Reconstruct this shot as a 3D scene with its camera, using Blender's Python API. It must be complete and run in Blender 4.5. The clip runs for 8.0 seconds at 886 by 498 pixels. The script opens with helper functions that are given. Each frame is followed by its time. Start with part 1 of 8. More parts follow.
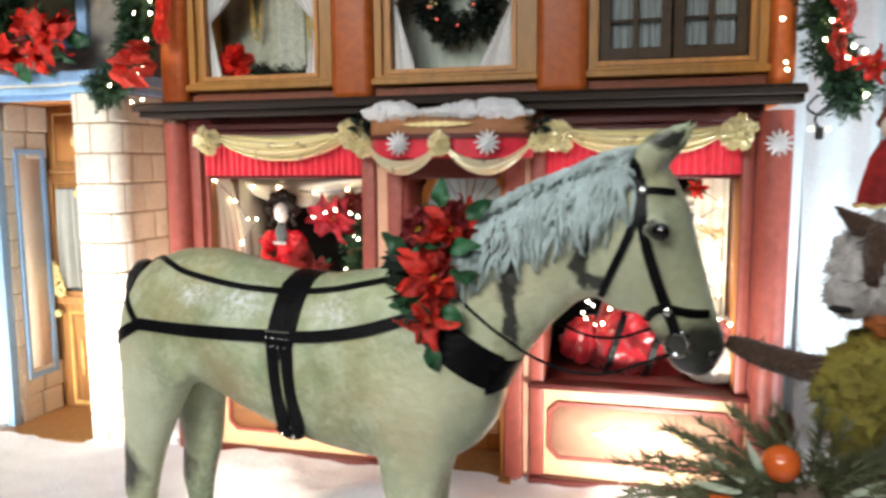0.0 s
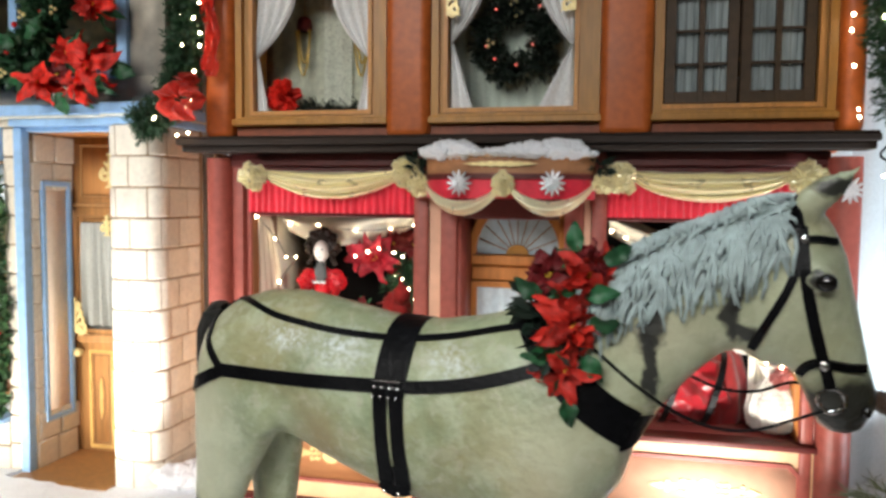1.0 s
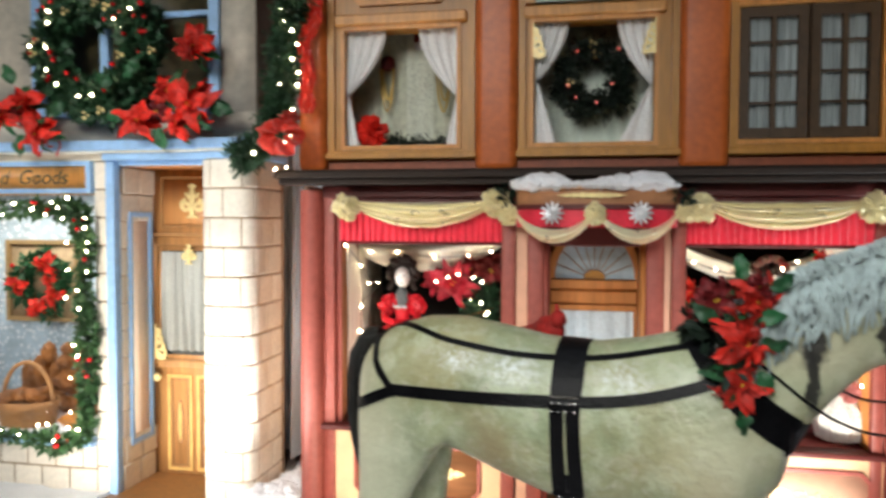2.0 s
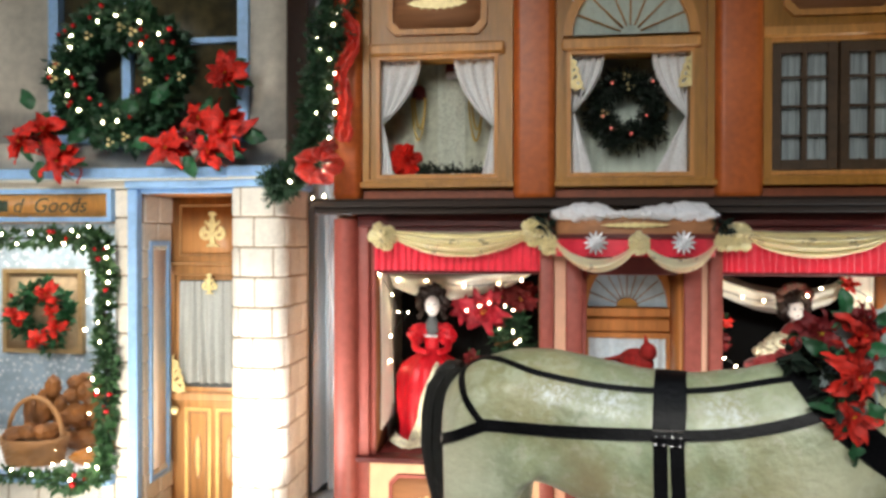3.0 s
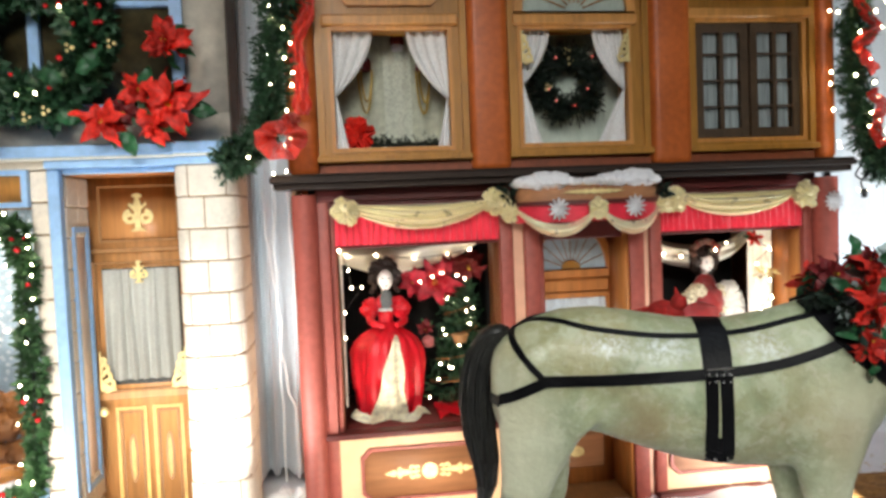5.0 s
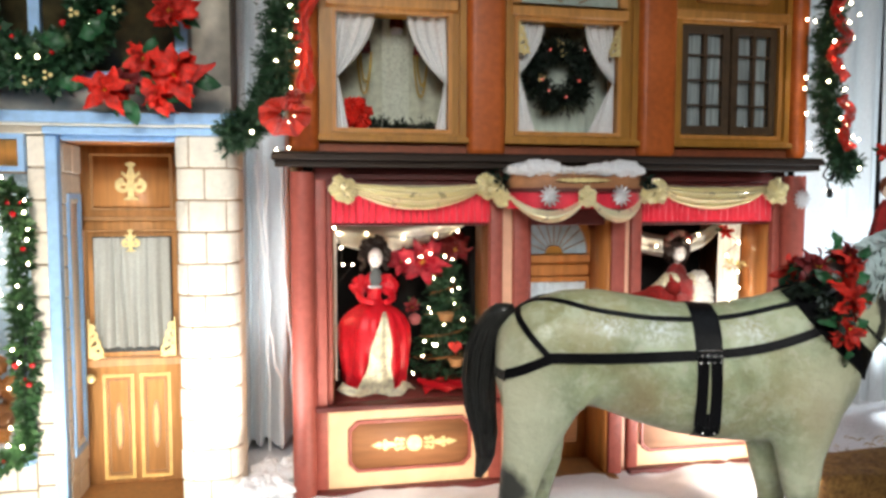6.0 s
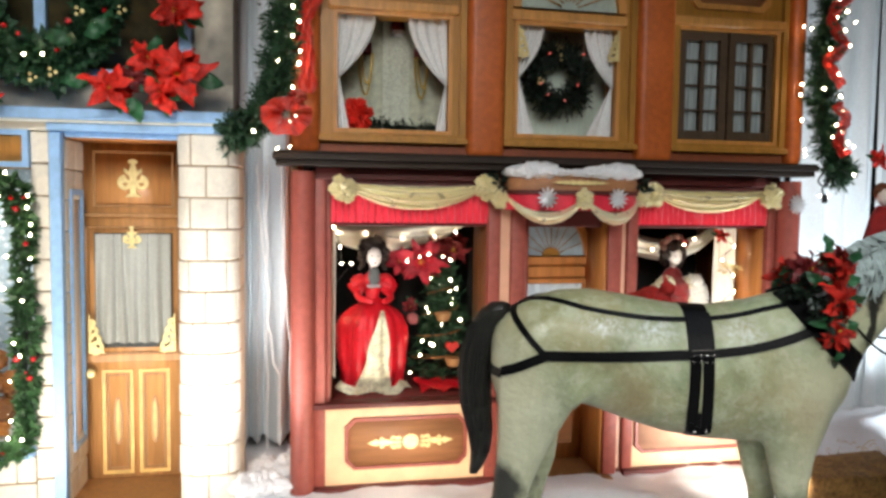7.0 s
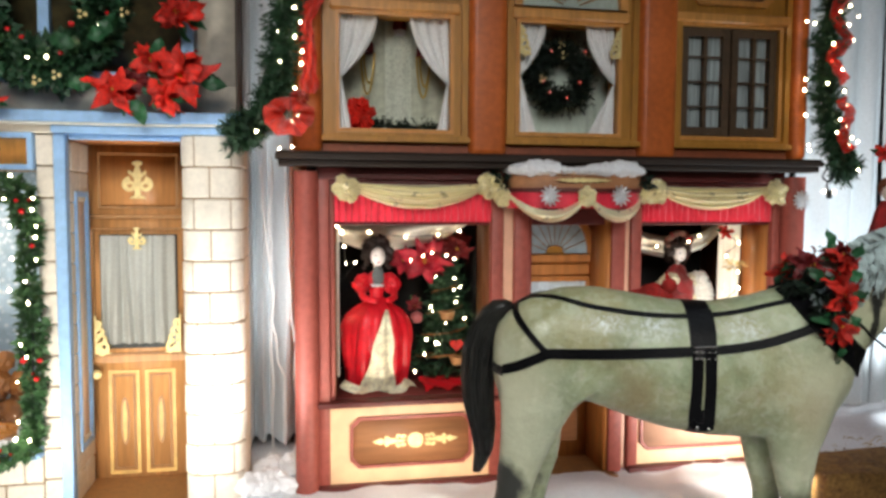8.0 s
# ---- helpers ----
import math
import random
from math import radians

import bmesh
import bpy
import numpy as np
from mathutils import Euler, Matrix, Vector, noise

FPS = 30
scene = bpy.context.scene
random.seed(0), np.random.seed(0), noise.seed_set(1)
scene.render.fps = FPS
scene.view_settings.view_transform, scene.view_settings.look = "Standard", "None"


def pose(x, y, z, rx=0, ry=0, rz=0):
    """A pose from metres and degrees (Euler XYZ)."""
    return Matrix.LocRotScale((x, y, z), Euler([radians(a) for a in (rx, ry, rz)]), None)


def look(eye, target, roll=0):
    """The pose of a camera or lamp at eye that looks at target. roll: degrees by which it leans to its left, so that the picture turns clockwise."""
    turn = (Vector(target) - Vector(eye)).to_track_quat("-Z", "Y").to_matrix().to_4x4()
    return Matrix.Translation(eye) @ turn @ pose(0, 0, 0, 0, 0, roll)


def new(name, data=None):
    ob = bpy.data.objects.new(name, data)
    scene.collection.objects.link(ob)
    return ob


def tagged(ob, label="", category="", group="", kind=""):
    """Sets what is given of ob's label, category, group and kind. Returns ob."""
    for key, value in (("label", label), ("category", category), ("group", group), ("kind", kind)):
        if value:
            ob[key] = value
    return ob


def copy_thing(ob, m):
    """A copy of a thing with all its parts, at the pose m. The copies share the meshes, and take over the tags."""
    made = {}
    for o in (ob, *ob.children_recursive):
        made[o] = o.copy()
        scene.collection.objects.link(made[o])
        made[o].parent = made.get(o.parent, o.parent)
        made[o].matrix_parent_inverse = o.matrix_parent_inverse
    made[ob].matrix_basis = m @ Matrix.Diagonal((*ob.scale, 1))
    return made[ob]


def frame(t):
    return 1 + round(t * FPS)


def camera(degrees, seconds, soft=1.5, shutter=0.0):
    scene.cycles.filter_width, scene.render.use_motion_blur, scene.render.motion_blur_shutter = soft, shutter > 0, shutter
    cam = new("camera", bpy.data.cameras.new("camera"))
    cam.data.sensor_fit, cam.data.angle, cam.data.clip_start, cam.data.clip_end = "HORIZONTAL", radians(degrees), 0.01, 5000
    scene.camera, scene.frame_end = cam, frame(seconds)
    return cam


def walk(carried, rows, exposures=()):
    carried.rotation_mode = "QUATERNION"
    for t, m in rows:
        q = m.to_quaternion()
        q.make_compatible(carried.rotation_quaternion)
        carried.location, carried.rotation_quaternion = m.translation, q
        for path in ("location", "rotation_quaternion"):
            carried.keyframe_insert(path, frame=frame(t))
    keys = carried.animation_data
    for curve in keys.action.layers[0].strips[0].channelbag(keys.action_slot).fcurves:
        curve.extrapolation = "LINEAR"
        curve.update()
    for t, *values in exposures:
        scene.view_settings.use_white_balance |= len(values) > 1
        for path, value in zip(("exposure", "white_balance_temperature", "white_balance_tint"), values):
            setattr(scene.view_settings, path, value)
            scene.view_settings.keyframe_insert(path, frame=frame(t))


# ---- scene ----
from mathutils.bvhtree import BVHTree

cam = camera(62.0, 8.0, soft=3.0, shutter=0.5)
PATH = [
    (0, (0.153, -3.315, 1.497), (-0.597, -0.43, 1.147), -0.4),
    (0.5, (-0.022, -3.294, 1.494), (-0.81, -0.417, 1.176), 0.4),
    (1, (-0.229, -3.312, 1.506), (-0.882, -0.39, 1.308), 0.6),
    (1.5, (-0.486, -3.477, 1.516), (-1.006, -0.529, 1.32), -1.0),
    (2, (-0.71, -3.63, 1.542), (-1.275, -0.687, 1.429), 0.2),
    (2.2, (-0.783, -3.66, 1.539), (-1.203, -1.706, 1.481), 0.1),
    (3.3, (-1.26, -3.692, 1.587), (-1.428, -1.699, 1.578), 0.0),
    (3.5, (-1.338, -3.702, 1.575), (-1.524, -0.708, 1.563), -0.1),
    (4, (-1.554, -3.79, 1.579), (-1.557, -0.795, 1.417), -0.6),
    (4.5, (-1.736, -3.762, 1.546), (-1.635, -0.766, 1.419), -0.7),
    (4.7, (-1.804, -3.721, 1.554), (-1.542, -0.735, 1.449), -2.3),
    (5.8, (-2.142, -3.792, 1.576), (-1.558, -0.858, 1.343), -0.2),
    (6, (-2.155, -3.81, 1.569), (-1.557, -0.877, 1.362), 0.1),
    (6.5, (-2.176, -3.84, 1.555), (-1.593, -0.904, 1.367), 0.7),
    (7, (-2.159, -3.852, 1.552), (-1.557, -0.919, 1.361), 0.8),
    (7.5, (-2.165, -3.85, 1.576), (-1.566, -0.919, 1.361), 0.6),
    (8, (-2.139, -3.862, 1.552), (-1.566, -0.924, 1.356), 0.3),
]
walk(cam, [(t, look(eye, target, roll)) for t, eye, target, roll in PATH],
     exposures=[(0.0, 0.12), (0.5, -0.03), (1.0, -0.12), (2.0, -0.06), (3.5, -0.12), (4.5, -0.06), (6.0, -0.05), (6.5, -0.14), (7.0, -0.2), (7.5, -0.3), (8.0, -0.32)])

# ---- light ----
world = bpy.data.worlds.new("hall")
scene.world = world
world.use_nodes = True
world.node_tree.nodes["Background"].inputs[0].default_value = (0.75, 0.85, 1.0, 1)
world.node_tree.nodes["Background"].inputs[1].default_value = 0.004


def area_lamp(name, eye, target, size, watts, color, spread=180):
    lamp = bpy.data.lights.new(name, "AREA")
    lamp.shape, lamp.size, lamp.size_y, lamp.energy, lamp.color, lamp.spread = "RECTANGLE", size[0], size[1], watts, color, radians(spread)
    ob = new(name, lamp)
    ob.matrix_basis = look(eye, target)
    return ob


def flood_lamp(name, eye, target, watts, color, angle, radius):
    lamp = bpy.data.lights.new(name, "SPOT")
    lamp.energy, lamp.color, lamp.spot_size, lamp.spot_blend, lamp.shadow_soft_size = watts, color, radians(angle), 0.9, radius
    ob = new(name, lamp)
    ob.matrix_basis = look(eye, target)
    return ob


WARM, COOL, NEUTRAL, DAY = (1.0, 0.87, 0.70), (0.80, 0.90, 1.0), (1.0, 0.93, 0.82), (0.99, 0.98, 0.94)
# cool ceiling panels of the hall, over the display and in front of it
area_lamp("ceiling_panel_light", (-0.3, -3.0, 4.25), (-0.3, -2.0, 0.0), (2.4, 0.35), 12, COOL, 105)
area_lamp("ceiling_panel_light", (-3.6, -4.5, 4.25), (-3.6, 0.0, 1.5), (3.6, 0.8), 27, DAY, 58)
area_lamp("ceiling_panel_light", (-2.0, -7.5, 4.25), (-0.6, -1.3, 0.3), (5.0, 1.0), 72, DAY, 60)
# warm floodlights on the floor that shine up at the fronts
flood_lamp("floodlight", (-2.75, -0.75, 0.14), (-2.62, 0.0, 0.50), 38, (1.0, 0.96, 0.90), 92, 0.07)
flood_lamp("floodlight", (-1.55, -0.85, 0.12), (-1.5, 0.0, 0.40), 52, WARM, 118, 0.07)
flood_lamp("floodlight", (0.25, -0.75, 0.12), (0.25, 0.0, 0.40), 105, (1.0, 0.955, 0.88), 116, 0.07)
flood_lamp("floodlight", (-2.42, -0.55, 0.14), (-2.30, 0.62, 1.95), 100, (0.93, 0.97, 1.0), 80, 0.05)
flood_lamp("floodlight", (1.75, -0.5, 0.15), (1.55, 0.9, 1.9), 262, (0.82, 0.93, 1.0), 130, 0.07)
flood_lamp("floodlight", (-3.30, -0.9, 0.12), (-3.10, 0.4, 1.2), 88, NEUTRAL, 122, 0.07)
# unseen lamp added under the ceiling of the bakery window to brighten it
area_lamp("window_light", (-4.2, 0.55, 1.72), (-4.2, 0.6, 0.3), (1.6, 0.3), 17, NEUTRAL)


# ---- materials ----
def rgb(c):
    return (c[0], c[1], c[2], 1.0)


def surface(name, color, rough=0.6, metal=0.0, vary=0.25, grain=40.0, blotch=4.0, bump=0.1, fine=0.004, tint=None,
            sheen=0.0, coat=0.0, stretch=(1, 1, 1), subsurface=0.0, random_tone=0.0):
    """A painted, woven or natural surface with grain and larger blotches, in object space."""
    m = bpy.data.materials.new(name)
    m.use_nodes = True
    t = m.node_tree
    b = t.nodes["Principled BSDF"]
    co = t.nodes.new("ShaderNodeTexCoord")
    mp = t.nodes.new("ShaderNodeMapping")
    mp.inputs["Scale"].default_value = stretch
    t.links.new(co.outputs["Object"], mp.inputs["Vector"])
    small, large = t.nodes.new("ShaderNodeTexNoise"), t.nodes.new("ShaderNodeTexNoise")
    small.inputs["Scale"].default_value, small.inputs["Detail"].default_value = grain, 6
    large.inputs["Scale"].default_value, large.inputs["Detail"].default_value = blotch, 4
    t.links.new(mp.outputs[0], small.inputs["Vector"])
    t.links.new(mp.outputs[0], large.inputs["Vector"])
    add = t.nodes.new("ShaderNodeMath")
    add.operation = "ADD"
    t.links.new(small.outputs[0], add.inputs[0])
    t.links.new(large.outputs[0], add.inputs[1])
    last = add
    if random_tone:
        info, mul, add2 = t.nodes.new("ShaderNodeObjectInfo"), t.nodes.new("ShaderNodeMath"), t.nodes.new("ShaderNodeMath")
        mul.operation, mul.inputs[1].default_value = "MULTIPLY_ADD", random_tone
        mul.inputs[2].default_value = -random_tone / 2
        add2.operation = "ADD"
        t.links.new(info.outputs["Random"], mul.inputs[0])
        t.links.new(mul.outputs[0], add2.inputs[0])
        t.links.new(add.outputs[0], add2.inputs[1])
        last = add2
    ramp = t.nodes.new("ShaderNodeMapRange")
    ramp.inputs["From Min"].default_value, ramp.inputs["From Max"].default_value = 0.65, 1.35
    t.links.new(last.outputs[0], ramp.inputs["Value"])
    mix = t.nodes.new("ShaderNodeMix")
    mix.data_type = "RGBA"
    dark = tuple(c * (1 - vary) for c in color)
    light = tint or tuple(min(0.95, c * (1 + vary * 0.6)) for c in color)
    mix.inputs["A"].default_value, mix.inputs["B"].default_value = rgb(dark), rgb(light)
    t.links.new(ramp.outputs[0], mix.inputs["Factor"])
    t.links.new(mix.outputs["Result"], b.inputs["Base Color"])
    rr = t.nodes.new("ShaderNodeMapRange")
    rr.inputs["To Min"].default_value, rr.inputs["To Max"].default_value = max(0.05, rough - 0.1), min(1.0, rough + 0.1)
    t.links.new(large.outputs[0], rr.inputs["Value"])
    t.links.new(rr.outputs[0], b.inputs["Roughness"])
    b.inputs["Metallic"].default_value = metal
    b.inputs["Sheen Weight"].default_value = sheen
    b.inputs["Coat Weight"].default_value = coat
    if subsurface:
        b.inputs["Subsurface Weight"].default_value = subsurface
        b.inputs["Subsurface Radius"].default_value = (0.02, 0.02, 0.02)
    if bump:
        bp = t.nodes.new("ShaderNodeBump")
        bp.inputs["Strength"].default_value, bp.inputs["Distance"].default_value = bump, fine
        t.links.new(small.outputs[0], bp.inputs["Height"])
        t.links.new(bp.outputs[0], b.inputs["Normal"])
    return m


def glow(name, color, strength):
    m = bpy.data.materials.new(name)
    m.use_nodes = True
    b = m.node_tree.nodes["Principled BSDF"]
    b.inputs["Base Color"].default_value = rgb((0.9, 0.85, 0.7))
    b.inputs["Emission Color"].default_value = rgb(color)
    b.inputs["Emission Strength"].default_value = strength
    return m


def clear(name, color=(1, 1, 1), rough=0.02, alpha=0.25):
    """Thin window glass: mostly see-through, with a gloss."""
    m = bpy.data.materials.new(name)
    m.use_nodes = True
    t = m.node_tree
    t.nodes.clear()
    out, mix = t.nodes.new("ShaderNodeOutputMaterial"), t.nodes.new("ShaderNodeMixShader")
    see, gloss, fres = t.nodes.new("ShaderNodeBsdfTransparent"), t.nodes.new("ShaderNodeBsdfGlossy"), t.nodes.new("ShaderNodeFresnel")
    see.inputs[0].default_value, gloss.inputs["Roughness"].default_value = rgb(color), rough
    t.links.new(fres.outputs[0], mix.inputs[0])
    t.links.new(see.outputs[0], mix.inputs[1])
    t.links.new(gloss.outputs[0], mix.inputs[2])
    t.links.new(mix.outputs[0], out.inputs[0])
    return m


def lace(name, color, density=0.55, scale=70.0):
    """Woven net with holes."""
    m = surface(name, color, 0.9, grain=90, bump=0.2, sheen=0.2)
    t = m.node_tree
    b, out = t.nodes["Principled BSDF"], t.nodes["Material Output"]
    co, vor, ramp = t.nodes.new("ShaderNodeTexCoord"), t.nodes.new("ShaderNodeTexVoronoi"), t.nodes.new("ShaderNodeMapRange")
    vor.inputs["Scale"].default_value = scale
    ramp.inputs["From Min"].default_value, ramp.inputs["From Max"].default_value = 0.2, 0.5
    ramp.inputs["To Min"].default_value, ramp.inputs["To Max"].default_value = density, 1.0
    see, mix = t.nodes.new("ShaderNodeBsdfTransparent"), t.nodes.new("ShaderNodeMixShader")
    t.links.new(co.outputs["Object"], vor.inputs["Vector"])
    t.links.new(vor.outputs["Distance"], ramp.inputs["Value"])
    t.links.new(ramp.outputs[0], mix.inputs[0])
    t.links.new(see.outputs[0], mix.inputs[1])
    t.links.new(b.outputs[0], mix.inputs[2])
    t.links.new(mix.outputs[0], out.inputs[0])
    return m


ORANGE = surface("orange_paint", (0.54, 0.125, 0.024), 0.42, vary=0.3, grain=30, blotch=2.0, bump=0.06)
MAROON = surface("red_brown_paint", (0.33, 0.075, 0.055), 0.5, vary=0.3, grain=30, blotch=3, bump=0.08)
MAROON_DARK = surface("dark_red_paint", (0.11, 0.016, 0.013), 0.5, vary=0.3, bump=0.08)
LEDGE = surface("black_brown_paint", (0.022, 0.011, 0.006), 0.78, vary=0.4, bump=0.1)
OCHRE = surface("ochre_wood", (0.47, 0.215, 0.034), 0.42, vary=0.28, grain=14, blotch=3, bump=0.12, stretch=(4, 4, 0.6))
OCHRE_LIGHT = surface("light_ochre_wood", (0.64, 0.29, 0.070), 0.45, vary=0.3, grain=14, blotch=3, bump=0.1, stretch=(4, 4, 0.6))
CREAM_PANEL = surface("apricot_paint", (0.79, 0.50, 0.29), 0.5, vary=0.2, grain=12, blotch=2, bump=0.06)
BROWN_PANEL = surface("brown_wood_panel", (0.42, 0.19, 0.085), 0.5, vary=0.35, grain=10, blotch=2, bump=0.1, stretch=(0.4, 4, 4))
ROSE_PANEL = surface("pale_rose_paint", (0.70, 0.40, 0.27), 0.5, vary=0.2, grain=12, blotch=2, bump=0.06)
GOLD_PAINT = surface("gold_paint", (0.87, 0.67, 0.31), 0.38, metal=0.2, vary=0.3, bump=0.15)
STONE = surface("cream_stone", (0.78, 0.71, 0.60), 0.8, vary=0.16, grain=45, blotch=6, bump=0.2, random_tone=0.35)
MORTAR = surface("brown_mortar", (0.40, 0.29, 0.18), 0.95, vary=0.3, grain=80, bump=0.4)
BLUE = surface("sky_blue_paint", (0.33, 0.55, 0.86), 0.5, vary=0.2, grain=30, blotch=3, bump=0.1)
PLASTER = surface("grey_plaster", (0.60, 0.55, 0.46), 0.9, vary=0.25, grain=20, blotch=2, bump=0.2)
DOOR_WOOD = surface("honey_wood", (0.58, 0.288, 0.103), 0.45, vary=0.35, grain=9, blotch=2.5, bump=0.1, stretch=(5, 5, 0.5))
# darker door wood for bars and steps; also draws shade lines round door panels
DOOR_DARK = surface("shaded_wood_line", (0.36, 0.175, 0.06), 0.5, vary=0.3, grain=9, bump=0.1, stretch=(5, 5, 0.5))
ORANGE_WOOD = surface("orange_varnished_wood", (0.52, 0.20, 0.055), 0.35, vary=0.35, grain=9, blotch=2.5, bump=0.1, stretch=(5, 5, 0.5))
SHUTTER = surface("grey_brown_paint", (0.080, 0.046, 0.022), 0.62, vary=0.35, bump=0.1)
BLACK = surface("black_cloth", (0.006, 0.006, 0.006), 0.95, vary=0.2, bump=0.0)
GLASS = clear("window_glass")
COTTON = surface("cotton_snow", (0.84, 0.85, 0.88), 0.95, vary=0.1, grain=60, blotch=6, bump=0.5, fine=0.01, sheen=0.3)
DRAPE = surface("pale_blue_satin", (0.74, 0.785, 0.81), 0.34, vary=0.12, grain=60, blotch=2, bump=0.05, sheen=0.3)
LACE = lace("white_lace", (0.98, 0.99, 0.98), 0.92, 52)
SHEER = surface("sheer_grey_cloth", (0.62, 0.70, 0.61), 0.9, vary=0.15, grain=70, bump=0.1, sheen=0.2)
WALLCLOTH = surface("green_grey_brocade", (0.56, 0.58, 0.45), 0.8, vary=0.3, grain=35, blotch=12, bump=0.1)
FLOOR = surface("hall_floor", (0.20, 0.17, 0.15), 0.5, vary=0.3, grain=10, blotch=1, bump=0.05)
HALL = surface("dark_hall_paint", (0.06, 0.058, 0.052), 0.9, vary=0.1, grain=10, blotch=0.6, bump=0.05)
RED_SATIN = surface("red_satin", (0.68, 0.008, 0.020), 0.42, vary=0.3, grain=40, blotch=8, bump=0.1)
DARK_SATIN = surface("deep_red_satin", (0.36, 0.008, 0.016), 0.33, vary=0.4, grain=40, blotch=8, bump=0.1, sheen=0.2)
BRIGHT_SATIN = surface("bright_red_satin", (0.95, 0.035, 0.070), 0.38, vary=0.3, grain=40, blotch=8, bump=0.1, sheen=0.3)
RED_VELVET = surface("red_velvet_petal", (0.68, 0.022, 0.010), 0.65, vary=0.5, grain=60, blotch=14, bump=0.25, random_tone=0.6)
DEEP_RED = surface("deep_red_petal", (0.17, 0.007, 0.009), 0.6, vary=0.4, grain=60, blotch=14, bump=0.15, random_tone=0.4)
LEAF = surface("green_cloth_leaf", (0.018, 0.10, 0.035), 0.5, vary=0.5, grain=40, blotch=10, bump=0.2, random_tone=0.6)
PINE = surface("pine_needle", (0.009, 0.045, 0.018), 0.6, vary=0.6, grain=30, blotch=8, bump=0.0, tint=(0.032, 0.105, 0.042))
IVY = surface("ivy_leaf", (0.018, 0.080, 0.025), 0.5, vary=0.6, grain=30, blotch=9, bump=0.1, tint=(0.07, 0.17, 0.06))
WREATH_GREEN = surface("wreath_green", (0.012, 0.058, 0.025), 0.5, vary=0.6, grain=40, blotch=10, bump=0.2, tint=(0.036, 0.115, 0.05))
DARK_PINE = surface("dark_pine", (0.007, 0.019, 0.010), 0.6, vary=0.5, grain=30, blotch=8, bump=0.0)
BERRY = surface("red_berry", (0.5, 0.012, 0.015), 0.25, vary=0.2, bump=0.0)
YELLOW = surface("yellow_stamen", (0.75, 0.55, 0.05), 0.5, vary=0.3, bump=0.2)
DULL_GOLD = surface("dull_gold_paint", (0.74, 0.45, 0.13), 0.5, vary=0.3, grain=14, bump=0.1)
GOLD_LAME = surface("gold_lame", (0.97, 0.84, 0.56), 0.30, metal=0.42, vary=0.12, grain=90, blotch=14, bump=0.06)
TULLE = surface("cream_tulle", (0.97, 0.89, 0.77), 0.9, vary=0.15, grain=80, bump=0.15, sheen=0.2)
RED_GAUZE = lace("red_gauze_ribbon", (0.70, 0.03, 0.012), 0.5, 160)
CABLE = surface("dark_cable", (0.012, 0.016, 0.016), 0.5, vary=0.2, bump=0.0)
LEATHER = surface("black_leather", (0.004, 0.004, 0.005), 0.40, vary=0.6, grain=60, blotch=10, bump=0.6, fine=0.005)
LEATHER.node_tree.nodes["Principled BSDF"].inputs["Specular IOR Level"].default_value = 0.14
STEEL = surface("nickel_steel", (0.62, 0.60, 0.56), 0.25, metal=1.0, vary=0.2, bump=0.05)
SILVER = surface("silver_glitter", (0.75, 0.75, 0.78), 0.35, metal=0.6, vary=0.4, grain=160, bump=0.6)
BREAD = surface("bread_crust", (0.24, 0.090, 0.020), 0.6, vary=0.5, grain=25, blotch=14, bump=0.3, random_tone=0.4)
WICKER = surface("wicker", (0.40, 0.20, 0.075), 0.6, vary=0.4, grain=50, blotch=10, bump=0.3)
HAY = surface("hay", (0.21, 0.085, 0.018), 0.9, vary=0.6, grain=60, blotch=12, bump=0.8, fine=0.01, tint=(0.40, 0.22, 0.06))
BURLAP = surface("grey_bark", (0.17, 0.13, 0.10), 0.9, vary=0.5, grain=40, blotch=10, bump=0.6, fine=0.01)
PALE_LEAF = surface("pale_dried_leaf", (0.40, 0.46, 0.34), 0.6, vary=0.3, bump=0.1)
OLIVE = surface("olive_needle", (0.05, 0.062, 0.022), 0.6, vary=0.5, grain=20, bump=0.0, tint=(0.19, 0.20, 0.10))
ORANGE_FRUIT = surface("orange_glaze", (0.72, 0.13, 0.025), 0.25, vary=0.2, grain=30, bump=0.1, coat=0.4)
SKIN = surface("porcelain", (0.95, 0.86, 0.80), 0.35, vary=0.08, bump=0.0, subsurface=0.05)
HAIR = surface("dark_curls", (0.026, 0.013, 0.009), 0.6, vary=0.5, grain=50, bump=0.6, fine=0.01)
BLOND = surface("blond_curls", (0.62, 0.33, 0.05), 0.6, vary=0.4, grain=50, bump=0.5, fine=0.01)
BROCADE = surface("gold_brocade", (0.82, 0.71, 0.50), 0.42, metal=0.2, vary=0.45, grain=70, blotch=30, bump=0.3)
GREY_LACE = surface("grey_lace_cloth", (0.10, 0.105, 0.105), 0.8, vary=0.4, grain=80, bump=0.3)
CREAM_FUR = surface("cream_fur", (0.88, 0.82, 0.74), 0.95, vary=0.25, grain=60, blotch=12, bump=0.9, fine=0.015, sheen=0.4)
BLUE_CLOTH = surface("blue_grey_cloth", (0.16, 0.22, 0.27), 0.8, vary=0.5, grain=25, blotch=12, bump=0.2)
BROWN_FUR = surface("brown_fur", (0.065, 0.032, 0.018), 0.95, vary=0.5, grain=60, blotch=8, bump=0.9, fine=0.012, sheen=0.2)
OLIVE_KNIT = surface("mustard_green_knit", (0.23, 0.19, 0.03), 0.95, vary=0.5, grain=50, blotch=10, bump=0.9, fine=0.012)
GREY_FUR = surface("grey_white_fur", (0.50, 0.47, 0.45), 0.95, vary=0.5, grain=40, blotch=12, bump=0.8, fine=0.012)
